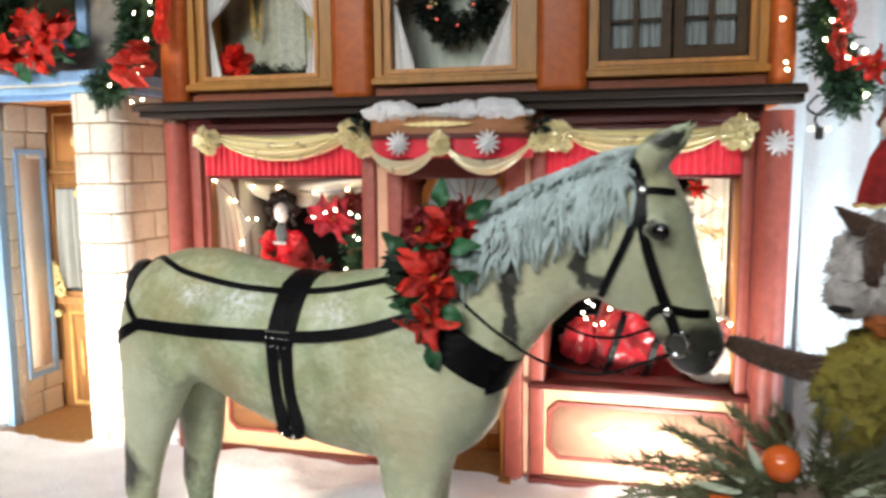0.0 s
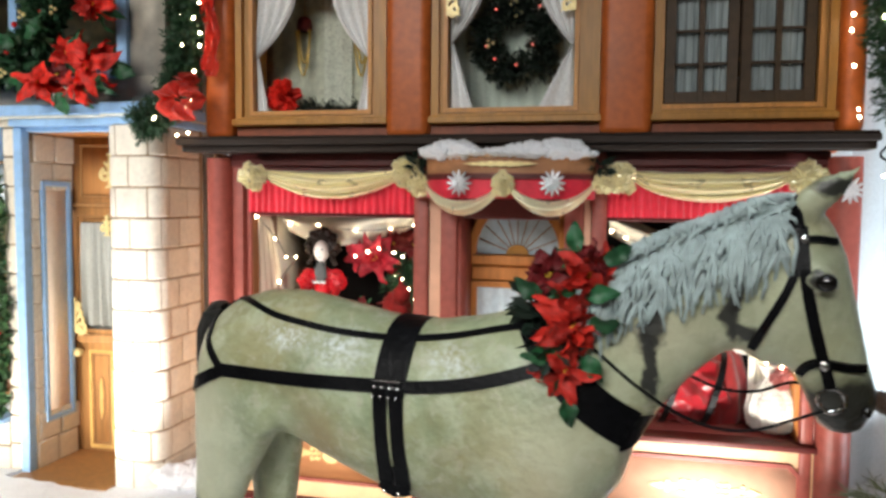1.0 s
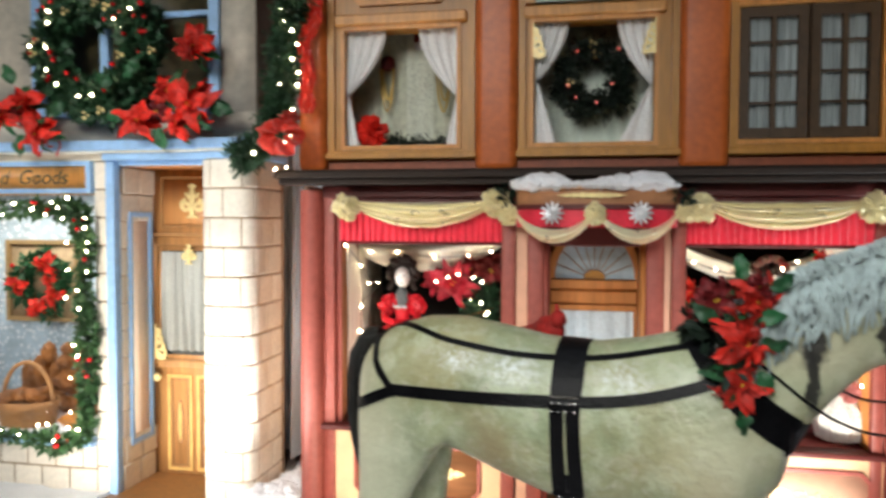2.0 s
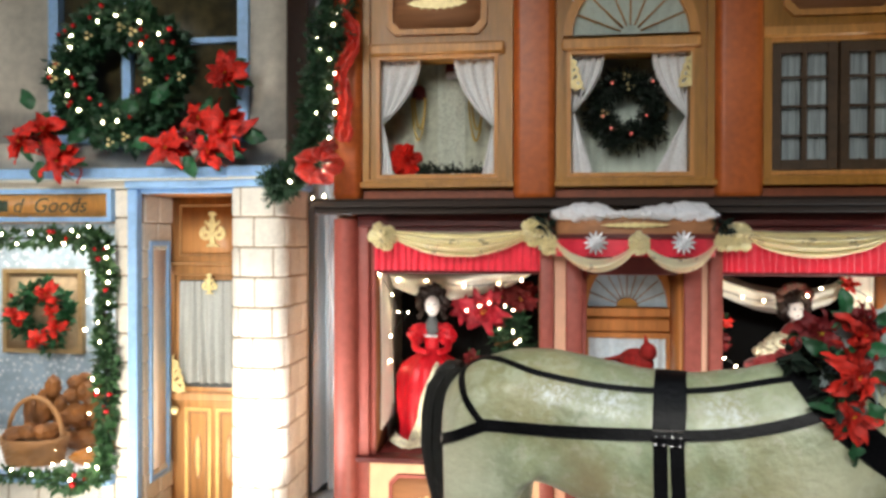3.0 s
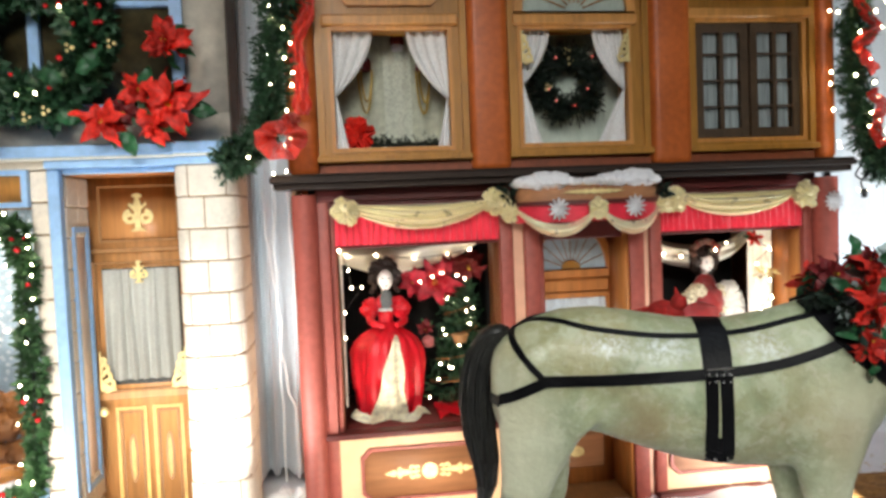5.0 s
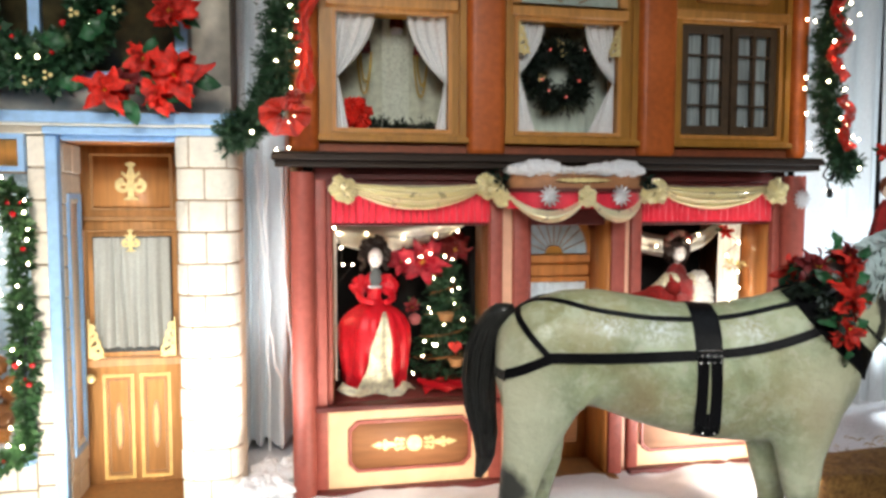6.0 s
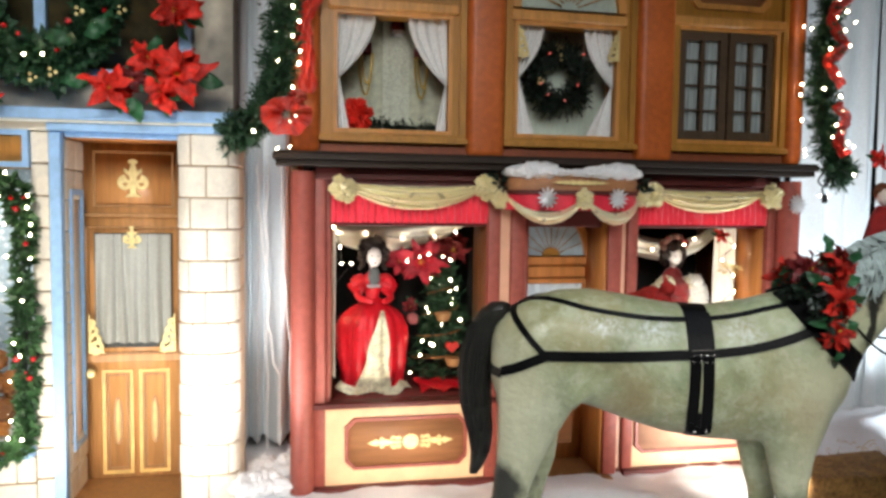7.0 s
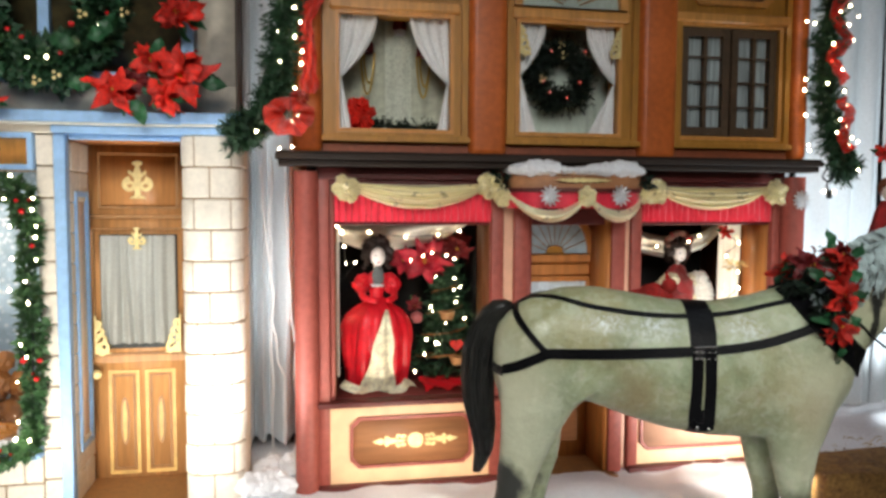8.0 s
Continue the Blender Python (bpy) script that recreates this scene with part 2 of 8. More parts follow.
PICTURE = surface("painted_tan", (0.48, 0.36, 0.22), 0.7, vary=0.3, grain=20, blotch=6, bump=0.05)
BULB = glow("warm_bulb", (1.0, 0.80, 0.50), 60.0)
RED_BULB = glow("red_bulb", (1.0, 0.03, 0.02), 1.2)


def speckled(name, base, dots, scale, size):
    """A cloth with soft pale dots, like falling snow."""
    m = surface(name, base, 0.8, vary=0.3, grain=12, blotch=4, bump=0.05)
    t = m.node_tree
    b = t.nodes["Principled BSDF"]
    old = b.inputs["Base Color"].links[0].from_socket
    co, vor, ramp, mix = t.nodes.new("ShaderNodeTexCoord"), t.nodes.new("ShaderNodeTexVoronoi"), t.nodes.new("ShaderNodeMapRange"), t.nodes.new("ShaderNodeMix")
    vor.inputs["Scale"].default_value = scale
    ramp.inputs["From Min"].default_value, ramp.inputs["From Max"].default_value = size, size * 0.4
    mix.data_type = "RGBA"
    mix.inputs["B"].default_value = rgb(dots)
    t.links.new(co.outputs["Object"], vor.inputs["Vector"])
    t.links.new(vor.outputs["Distance"], ramp.inputs["Value"])
    t.links.new(ramp.outputs[0], mix.inputs["Factor"])
    t.links.new(old, mix.inputs["A"])
    t.links.new(mix.outputs["Result"], b.inputs["Base Color"])
    return m


SNOWSKY = speckled("snowfall_cloth", (0.44, 0.56, 0.65), (0.80, 0.84, 0.88), 27, 0.46)


# ---- building helpers ----
WORLD_OF = {}


def mesh_of(name, bm, mats, smooth=True):
    me = bpy.data.meshes.new(name)
    bmesh.ops.recalc_face_normals(bm, faces=bm.faces)
    if smooth:
        bm.normal_update()
        for e in bm.edges:
            e.smooth = len(e.link_faces) != 2 or e.calc_face_angle(0.0) < 0.75
    bm.to_mesh(me)
    bm.free()
    for m in mats if isinstance(mats, (list, tuple)) else [mats]:
        me.materials.append(m)
    if smooth:
        me.polygons.foreach_set("use_smooth", [True] * len(me.polygons))
    return me


def thing(name, label, category, at=(0, 0, 0), group="", kind="", turn=0.0):
    """An empty at the thing's base, to parent its parts."""
    ob = new(name)
    ob.empty_display_size = 0.05
    ob.matrix_basis = pose(*at, 0, 0, turn)
    WORLD_OF[ob] = ob.matrix_basis.copy()
    return tagged(ob, label, category, group, kind)


def part(name, bm, mats, parent=None, label="", smooth=True, local=False):
    """Links a bmesh as one mesh object, in world coordinates, or, if local, in its parent's."""
    data = bm if isinstance(bm, bpy.types.Mesh) else mesh_of(name, bm, mats, smooth)
    ob = new(name, data)
    if parent is not None:
        ob.parent = parent
        if not local:
            ob.matrix_parent_inverse = WORLD_OF.get(parent, Matrix()).inverted()
    WORLD_OF[ob] = WORLD_OF.get(parent, Matrix()).copy() if local and parent is not None else Matrix()
    return tagged(ob, label) if label else ob


def solo(name, bm, mats, label, category, group="", kind="", smooth=True):
    """A thing that is one mesh."""
    return tagged(part(name, bm, mats, smooth=smooth), label, category, group, kind)


def B():
    return bmesh.new()


def box(bm, x0, x1, y0, y1, z0, z1, bevel=0.0, mat=0, seg=1):
    m = Matrix.LocRotScale(((x0 + x1) / 2, (y0 + y1) / 2, (z0 + z1) / 2), None, (x1 - x0, y1 - y0, z1 - z0))
    verts = bmesh.ops.create_cube(bm, size=1.0, matrix=m)["verts"]
    faces = {f for v in verts for f in v.link_faces}
    for f in faces:
        f.material_index = mat
    if bevel:
        edges = list({e for v in verts for e in v.link_edges})
        for f in bmesh.ops.bevel(bm, geom=edges, offset=bevel, segments=seg, affect="EDGES", profile=0.5)["faces"]:
            f.material_index = mat
    return bm


def cbox(*a, **k):
    return box(B(), *a, **k)


def tube(bm, pts, radius, sides=8, mat=0, cap=True):
    """A round tube along points; radius is a number or one for each point."""
    pts = [Vector(p) for p in pts]
    rings, up = [], Vector((0.13, 0.31, 0.94))
    for i, p in enumerate(pts):
        d = (pts[min(i + 1, len(pts) - 1)] - pts[max(i - 1, 0)]).normalized()
        a = d.cross(up)
        if a.length < 0.05:
            a = d.cross(Vector((1, 0, 0)))
        a.normalize()
        b = d.cross(a)
        r = radius[i] if isinstance(radius, (list, tuple)) else radius
        rings.append([bm.verts.new(p + r * (math.cos(k * math.tau / sides) * a + math.sin(k * math.tau / sides) * b)) for k in range(sides)])
    for r0, r1 in zip(rings, rings[1:]):
        for k in range(sides):
            bm.faces.new((r0[k], r0[(k + 1) % sides], r1[(k + 1) % sides], r1[k])).material_index = mat
    if cap:
        bm.faces.new(rings[0]).material_index = mat
        bm.faces.new(rings[-1]).material_index = mat
    return bm


def lathe(bm, at, profile, sides=16, mat=0, squash=1.0, wave=0.0, waves=8):
    """Turned round the upright through at; profile: pairs of radius, height. wave: pleats."""
    rings = []
    for r, h in profile:
        ring = []
        for k in range(sides):
            a = k * math.tau / sides
            rr = r * (1 + wave * math.sin(waves * a))
            ring.append(bm.verts.new((at[0] + rr * math.cos(a), at[1] + rr * squash * math.sin(a), at[2] + h)))
        rings.append(ring)
    for r0, r1 in zip(rings, rings[1:]):
        for k in range(sides):
            bm.faces.new((r0[k], r0[(k + 1) % sides], r1[(k + 1) % sides], r1[k])).material_index = mat
    bm.faces.new(rings[0]).material_index = mat
    bm.faces.new(rings[-1]).material_index = mat
    return bm


def blob(bm, at, size, mat=0, rough=0.0, freq=8.0, level=2, seed=0.0):
    """A rounded lump, with noise in its outline."""
    made = bmesh.ops.create_icosphere(bm, subdivisions=level, radius=1.0)["verts"]
    for v in made:
        d = v.co.normalized()
        k = 1 + rough * noise.noise(d * freq * 0.35 + Vector((seed, seed * 1.7, at[0] * 3)))
        v.co = Vector(at) + Vector((d.x * size[0], d.y * size[1], d.z * size[2])) * k
    for f in {f for v in made for f in v.link_faces}:
        f.material_index = mat
    return bm


def sheet(bm, nu, nv, fn, mat=0, thick=None):
    """A grid surface: fn(u, v) in 0..1 gives the place."""
    rows = [[bm.verts.new(fn(i / nu, j / nv)) for j in range(nv + 1)] for i in range(nu + 1)]
    for i in range(nu):
        for j in range(nv):
            bm.faces.new((rows[i][j], rows[i + 1][j], rows[i + 1][j + 1], rows[i][j + 1])).material_index = mat
    return bm


def plate(bm, outline, y0, y1, mat=0):
    """An upright flat plate of outline (x, z), from y0 to y1."""
    front = [bm.verts.new((x, y0, z)) for x, z in outline]
    back = [bm.verts.new((x, y1, z)) for x, z in outline]
    bm.faces.new(front).material_index = mat
    bm.faces.new(back[::-1]).material_index = mat
    for i in range(len(outline)):
        j = (i + 1) % len(outline)
        bm.faces.new((front[i], back[i], back[j], front[j])).material_index = mat
    return bm


def ring_plate(bm, outer, inner, y0, y1, mat=0):
    """A flat moulding between two outlines (x, z) of equal length."""
    n = len(outer)
    vo = [[bm.verts.new((x, y, z)) for x, z in outer] for y in (y0, y1)]
    vi = [[bm.verts.new((x, y, z)) for x, z in inner] for y in (y0, y1)]
    for i in range(n):
        j = (i + 1) % n
        for quad in ((vo[0][i], vo[0][j], vi[0][j], vi[0][i]), (vo[0][i], vo[1][i], vo[1][j], vo[0][j]),
                     (vi[0][i], vi[0][j], vi[1][j], vi[1][i]), (vo[1][i], vi[1][i], vi[1][j], vo[1][j])):
            bm.faces.new(quad).material_index = mat
    return bm


def octagon(x0, x1, z0, z1, c):
    return [(x0 + c, z0), (x1 - c, z0), (x1, z0 + c), (x1, z1 - c), (x1 - c, z1), (x0 + c, z1), (x0, z1 - c), (x0, z0 + c)]


def rect(x0, x1, z0, z1):
    return [(x0, z0), (x1, z0), (x1, z1), (x0, z1)]


def frame_of(bm, x0, x1, z0, z1, w, y0, y1, mat=0):
    """A mitred picture frame."""
    return ring_plate(bm, rect(x0, x1, z0, z1), rect(x0 + w, x1 - w, z0 + w, z1 - w), y0, y1, mat)


def drape(bm, x0, x1, y, z0, z1, folds, depth, seed=0.0, nz=14, mat=0, flare=0.0):
    """Cloth that hangs in upright folds."""
    nx = int(folds * 7)

    def at(u, v):
        x = x0 + (x1 - x0) * u
        z = z1 + (z0 - z1) * v
        d = depth * (0.35 + 0.65 * v)
        w = math.sin(u * folds * math.tau + 1.3 * noise.noise(Vector((u * folds * 0.6, v * 0.8, seed))) * 2)
        w += 0.5 * noise.noise(Vector((u * folds * 1.9, v * 1.5, seed + 7)))
        return (x + flare * v * (u - 0.5) + 0.15 * depth * w, y - d * w, z)
    return sheet(bm, nx, nz, at, mat)


# ---- the hall ----
def build_hall():
    bm = B()
    box(bm, -9, 7, -10, 3.2, -0.2, -0.06)
    solo("floor", bm, FLOOR, "dark polished hall floor under the display", "floor", kind="structure", smooth=False)
    # unseen walls and ceiling, coloured near-black to keep bounced light low
    for name, a in (("wall_north", (-9, 7, 3.2, 3.4, -0.2, 4.5)), ("wall_south", (-9, 7, -10.2, -10, -0.2, 4.5)),
                    ("wall_west", (-9.2, -9, -10.2, 3.4, -0.2, 4.5)), ("wall_east", (7, 7.2, -10.2, 3.4, -0.2, 4.5))):
        solo(name, cbox(*a), HALL, "unseen near-black hall wall", "wall", kind="structure", smooth=False)
    solo("ceiling", cbox(-9.2, 7.2, -10.2, 3.4, 4.5, 4.6), HALL, "unseen near-black hall ceiling", "ceiling", kind="structure", smooth=False)

    def snow(u, v):
        x, y = -6.2 + 9.2 * u, -2.6 + 3.7 * v
        p = Vector((x, y, 0))
        h = 0.030 * noise.noise(p * 2.1) + 0.016 * noise.noise(p * 6.5) + 0.006 * noise.noise(p * 17)
        lump = 0.10 * max(0.0, 1 - ((x + 0.75) / 0.55) ** 2 - ((y + 0.45) / 0.22) ** 2)
        far = 0.20 * max(0.0, 1 - ((x - 1.7) / 1.0) ** 2 - ((y - 0.15) / 0.6) ** 2) * (1 + 0.4 * noise.noise(p * 4))
        edge = 0.25 * min(0.0, (y + 2.45) * 2) if y < -2.45 else 0
        sill = -0.09 if (-3.30 < x < -2.68 and y > -0.06) or (-0.96 < x < -0.37 and y > 0.0) else 0.0
        return (x, y, 0.02 + h + lump + far + edge + sill)
    solo("ground", sheet(B(), 230, 100, snow), COTTON, "white cotton batting laid as rumpled snow on the floor", "snow", kind="structure")


build_hall()


WHITE_PLASTIC = surface("white_plastic", (0.85, 0.86, 0.86), 0.4, vary=0.05, bump=0.0)


def build_drapes():
    for x0, x1, y, folds, depth, seed in ((-2.75, -2.0, 0.64, 6, 0.105, 1.0), (0.66, 3.6, 0.95, 15, 0.05, 5.0)):
        d = thing("drape", "pale blue-grey satin drape hanging in long folds to the snow", "curtain", ((x0 + x1) / 2, y, 0.0), group="backdrop drapes")
        n = round((x1 - x0) / 0.37)
        for k in range(n):
            a, b = x0 + (x1 - x0) * k / n, x0 + (x1 - x0) * (k + 1) / n
            part("cloth_panel", drape(B(), a - 0.012, b + 0.012, y + 0.012 * (k % 2), 0.10 if x1 < 0 else 0.0, 3.6, folds / n, depth, seed + k * 3.1, 18), DRAPE, d)
        part("rod", tube(B(), [(x0 - 0.05, y, 3.6), (x1 + 0.05, y, 3.6)], 0.015, 8), STEEL, d)
    t = thing("power_cord", "white electric cord hanging down over a drape", "cable", (-2.26, 0.5, 0.05))
    for k in (0, 1):
        pts = [(-2.30 + 0.07 * k + 0.02 * noise.noise(Vector((i * 0.35, k * 5, 0))) + 0.004 * i * k, 0.50, 1.80 - i * 0.085) for i in range(21)]
        part("wire", tube(B(), pts, 0.0055, 6), WHITE_PLASTIC, t)
    pts = [(-2.36 + 0.03 * noise.noise(Vector((i * 0.5, 3, 0))) + (0.13 if i > 14 else 0.02 * i / 3), 0.50, 1.75 - i * 0.082) for i in range(21)]
    part("wire", tube(B(), pts, 0.0065, 6), WHITE_PLASTIC, t)


build_drapes()


# ---- ornaments in gold paint ----
def scroll(bm, cx, cz, r, turns, start, flip, width, y0, y1):
    """A flat spiral ribbon."""
    pts = []
    for i in range(19):
        k = i / 18
        a = radians(start) + flip * turns * math.tau * k
        rr = r * (1 - 0.75 * k)
        pts.append((cx + rr * math.cos(a), cz + rr * math.sin(a), width * (1 - 0.45 * k)))
    left, right = [], []
    for i, (x, z, w) in enumerate(pts):
        x2, z2, _ = pts[min(i + 1, 18)]
        x1, z1, _ = pts[max(i - 1, 0)]
        d = Vector((x2 - x1, z2 - z1)).normalized()
        left.append((x - d.y * w, z + d.x * w))
        right.append((x + d.y * w, z - d.x * w))
    for i in range(18):
        quad = [left[i], left[i + 1], right[i + 1], right[i]]
        plate(bm, quad, y0, y1)
    return bm


def ellipse_plate(bm, cx, cz, a, b, y0, y1, n=18, wave=0.0, waves=10):
    out = []
    for i in range(n):
        g = i * math.tau / n
        k = 1 + wave * math.sin(waves * g)
        out.append((cx + a * k * math.cos(g), cz + b * k * math.sin(g)))
    return plate(bm, out, y0, y1)


def fleur(cx, cz, s, y):
    """A gilt fleur-de-lis with two volutes."""
    bm = B()
    y0, y1 = y - 0.006, y + 0.004
    for f in (1, -1):
        scroll(bm, cx + f * 0.040 * s, cz - 0.018 * s, 0.037 * s, 1.2, 90 if f > 0 else 90, -f, 0.014 * s, y0, y1)
        plate(bm, [(cx, cz + 0.03 * s), (cx + f * 0.046 * s, cz + 0.070 * s), (cx + f * 0.050 * s, cz + 0.050 * s), (cx + f * 0.012 * s, cz + 0.015 * s)], y0 - 0.001, y1)
    plate(bm, [(cx - 0.018 * s, cz - 0.09 * s), (cx + 0.018 * s, cz - 0.09 * s), (cx + 0.014 * s, cz - 0.03 * s), (cx + 0.022 * s, cz + 0.05 * s), (cx, cz + 0.125 * s), (cx - 0.022 * s, cz + 0.05 * s), (cx - 0.014 * s, cz - 0.03 * s)], y0 - 0.003, y1)
    plate(bm, [(cx - 0.045 * s, cz - 0.095 * s), (cx + 0.045 * s, cz - 0.095 * s), (cx + 0.03 * s, cz - 0.08 * s), (cx - 0.03 * s, cz - 0.08 * s)], y0 - 0.002, y1)
    ellipse_plate(bm, cx, cz + 0.105 * s, 0.028 * s, 0.014 * s, y0 - 0.004, y1, 12)
    return bm


def corner_scroll(cx, cz, s, flip, y):
    """A gilt corner ornament: a stem with three leaves that shrink upward."""
    bm = B()
    y0, y1 = y - 0.006, y + 0.004
    for i in range(4):
        z, r = cz + s * (0.02 + 0.045 * i), s * (0.042 - 0.008 * i)
        scroll(bm, cx + flip * r * 0.9, z, r, 0.9, 250, flip, 0.012 * s, y0 - 0.0007 * i, y1)
    plate(bm, [(cx, cz - 0.02 * s), (cx + flip * 0.09 * s, cz - 0.02 * s), (cx + flip * 0.05 * s, cz + 0.01 * s), (cx + flip * 0.012 * s, cz + 0.04 * s), (cx + flip * 0.01 * s, cz + 0.2 * s), (cx, cz + 0.2 * s)][::1 if flip > 0 else -1], y0 - 0.004, y1)
    return bm


def long_scroll(cx, cz, half, y):
    """A gilt sunflower between two leafy arrows."""
    bm = B()
    y0, y1 = y - 0.006, y + 0.004
    ellipse_plate(bm, cx, cz, 0.041, 0.041, y0, y1, 64, 0.09, 16)
    ellipse_plate(bm, cx, cz, 0.026, 0.026, y0 - 0.004, y1, 20)
    for f in (1, -1):
        # arrow tip, leafy swelling, crossed tendrils
        plate(bm, [(cx + f * half, cz), (cx + f * (half - 0.05), cz + 0.018), (cx + f * (half - 0.060), cz + 0.006), (cx + f * (half - 0.060), cz - 0.006), (cx + f * (half - 0.05), cz - 0.018)][::f], y0, y1)
        top = [(0.055, 0.004), (0.08, 0.006), (0.10, 0.005), (0.118, 0.012), (0.135, 0.015), (0.152, 0.011), (half - 0.055, 0.004)]
        plate(bm, ([(cx + f * u, cz + w) for u, w in top] + [(cx + f * u, cz - w) for u, w in top[::-1]])[::-f], y0 + 0.001, y1)
        for i, (u, r) in enumerate(((0.068, 0.012), (0.096, 0.014), (half - 0.075, 0.010))):
            for g in (1, -1):
                scroll(bm, cx + f * u, cz + g * (r + 0.006), r, 0.8, 180 if f > 0 else 0, -f * g, 0.0052, y0 - 0.001 - 0.0005 * i, y1)
    return bm


def bar_scroll(cx, cz, half, h, y):
    """A gilt wavy bar with pointed ends."""
    out = []
    for i in range(25):
        x = -half + 2 * half * i / 24
        out.append((cx + x, cz + h * (1 - abs(x / half) ** 2.5) * (0.8 + 0.2 * math.cos(i * 2.1))))
    for i in range(23, 0, -1):
        x = -half + 2 * half * i / 24
        out.append((cx + x, cz - h * (1 - abs(x / half) ** 2.5) * (0.8 + 0.2 * math.cos(i * 2.1))))
    return plate(B(), out, y - 0.006, y + 0.004)


# ---- the orange house with the doll shop ----
XL, XR = -2.17, 0.78
CORNICE = 1.74
house = thing("orange_house", "orange two-storey display house with a red-brown shop front and garlands", "house", (-0.7, 0.3, 0))


def build_upper_storey():
    top = 3.5
    for i, (a, b) in enumerate(((-2.17, -2.02), (-1.247, -1.040), (-0.277, -0.056), (0.672, 0.775))):
        part("pilaster", cbox(a, b, -0.024, 0.35, CORNICE + 0.05, top, 0.042, seg=6), ORANGE, house, "orange painted pilaster")
    # the orange board, coloured darker than the pilasters
    part("wall", cbox(-2.02, 0.672, 0.03, 0.30, CORNICE + 0.05, 1.868, 0.004), surface("darker_orange", (0.26, 0.060, 0.018), 0.55, vary=0.35, grain=30, blotch=3, bump=0.06), house, "orange board under the upper windows, coloured darker")
    bm = B()
    box(bm, -2.16, -2.10, 0.35, 1.3, 0, top)
    part("side_wall", bm, ORANGE, house)
    part("side_wall", cbox(0.72, 0.77, 0.35, 1.3, CORNICE, top), ORANGE, house)
    part("back_wall", cbox(-2.10, 0.72, 1.2, 1.25, 0, top), BLACK, house)
    part("floor_board", cbox(-2.10, 0.72, 0.36, 1.2, 1.70, 1.76), BLACK, house)
    part("roof_board", cbox(-2.17, 0.775, -0.02, 1.3, top, top + 0.06), ORANGE, house)
    # ledge over the shop
    for z0, z1, out in ((1.725, 1.755, 0.10), (1.756, 1.785, 0.135), (1.786, 1.797, 0.12)):
        part("ledge_board", cbox(-2.20 - out * 0.4, 0.78 + out * 0.15, -out, 0.03, z0, z1, 0.004), LEDGE, house, "black-brown moulded ledge board")


def build_window(x0, x1, gx0, gx1, kind):
    """An upper window in its ochre surround. kind: lace, wreath or shutter."""
    z0, g0, g1, top = 1.868, 1.928, 2.515 if kind != "shutter" else 2.545, 3.4
    win = part("window", frame_of(B(), x0, x1, z0, top, 0.035, 0.012, 0.20), OCHRE, house, "ochre window surround")
    bm = B()
    ring_plate(bm, rect(x0 + 0.035, x1 - 0.035, z0 + 0.030, top - 0.03), rect(gx0 - 0.012, gx1 + 0.012, g0 - 0.012, g1 + 0.012), 0.035, 0.20)
    part("window_frame", bm, OCHRE, win)
    part("bead", frame_of(B(), gx0 - 0.02, gx1 + 0.02, g0 - 0.02, g1 + 0.02, 0.02, 0.022, 0.06), OCHRE_LIGHT, win)
    bm = B()
    box(bm, gx0 - 0.05, gx1 + 0.05, 0.000, 0.05, g1 + 0.02, g1 + 0.075, 0.008)
    part("head_moulding", bm, OCHRE_LIGHT, win)
    part("window_sill", cbox(x0 - 0.01, x1 + 0.01, -0.012, 0.05, z0 - 0.012, z0 + 0.02, 0.005), OCHRE, win)
    cx = (gx0 + gx1) / 2
    if kind == "wreath":
        zb, ra = g1 + 0.085, (gx1 - gx0) / 2 - 0.005
        arch_o = [(cx + (ra + 0.045) * math.cos(math.pi * i / 20), zb + (ra + 0.045) * 1.02 * math.sin(math.pi * i / 20)) for i in range(21)]
        arch_i = [(cx + ra * math.cos(math.pi * i / 20), zb + ra * 1.02 * math.sin(math.pi * i / 20)) for i in range(21)]
        part("arch_moulding", ring_plate(B(), arch_o, arch_i, 0.0, 0.035), OCHRE_LIGHT, win)
        part("arch_curtain", drape(B(), cx - ra, cx + ra, 0.030, zb, zb + ra, 9, 0.0035, 3.0, 2), SHEER, win, "grey pleated cloth behind the fanlight")
        for i in range(1, 8):
            a = math.pi * i / 8
            part("fan_bar", tube(B(), [(cx + 0.05 * math.cos(a), 0.018, zb + 0.05 * math.sin(a)), (cx + ra * math.cos(a), 0.018, zb + ra * math.sin(a))], 0.004, 5), OCHRE, win)
        for f, xx in ((1, gx0 - 0.005), (-1, gx1 + 0.005)):
            part("corner_ornament", corner_scroll(xx, g1 - 0.16, 0.75, f, 0.016), GOLD_PAINT, win, "gilt corner scroll")
    else:
        part("panel_moulding", ring_plate(B(), octagon(cx - 0.255, cx + 0.255, g1 + 0.12, g1 + 0.44, 0.045), octagon(cx - 0.225, cx + 0.225, g1 + 0.15, g1 + 0.41, 0.04), 0.014, 0.037),
             OCHRE_LIGHT, win)
        part("panel", plate(B(), octagon(cx - 0.225, cx + 0.225, g1 + 0.15, g1 + 0.41, 0.04), 0.0335, 0.05), BROWN_PANEL, win)
        part("gilt_bar", bar_scroll(cx, g1 + 0.28, 0.155, 0.035, 0.028), GOLD_PAINT, win, "gilt wavy bar")
    if kind != "shutter":
        part("backcloth", drape(B(), gx0 - 0.148, gx1 + 0.148, 0.30, g0 - 0.1, g1 + 0.148, 9 if kind == "lace" else 14, 0.006, cx, 4), WALLCLOTH if kind == "lace" else SHEER, win, "grey-green brocade cloth behind the window")
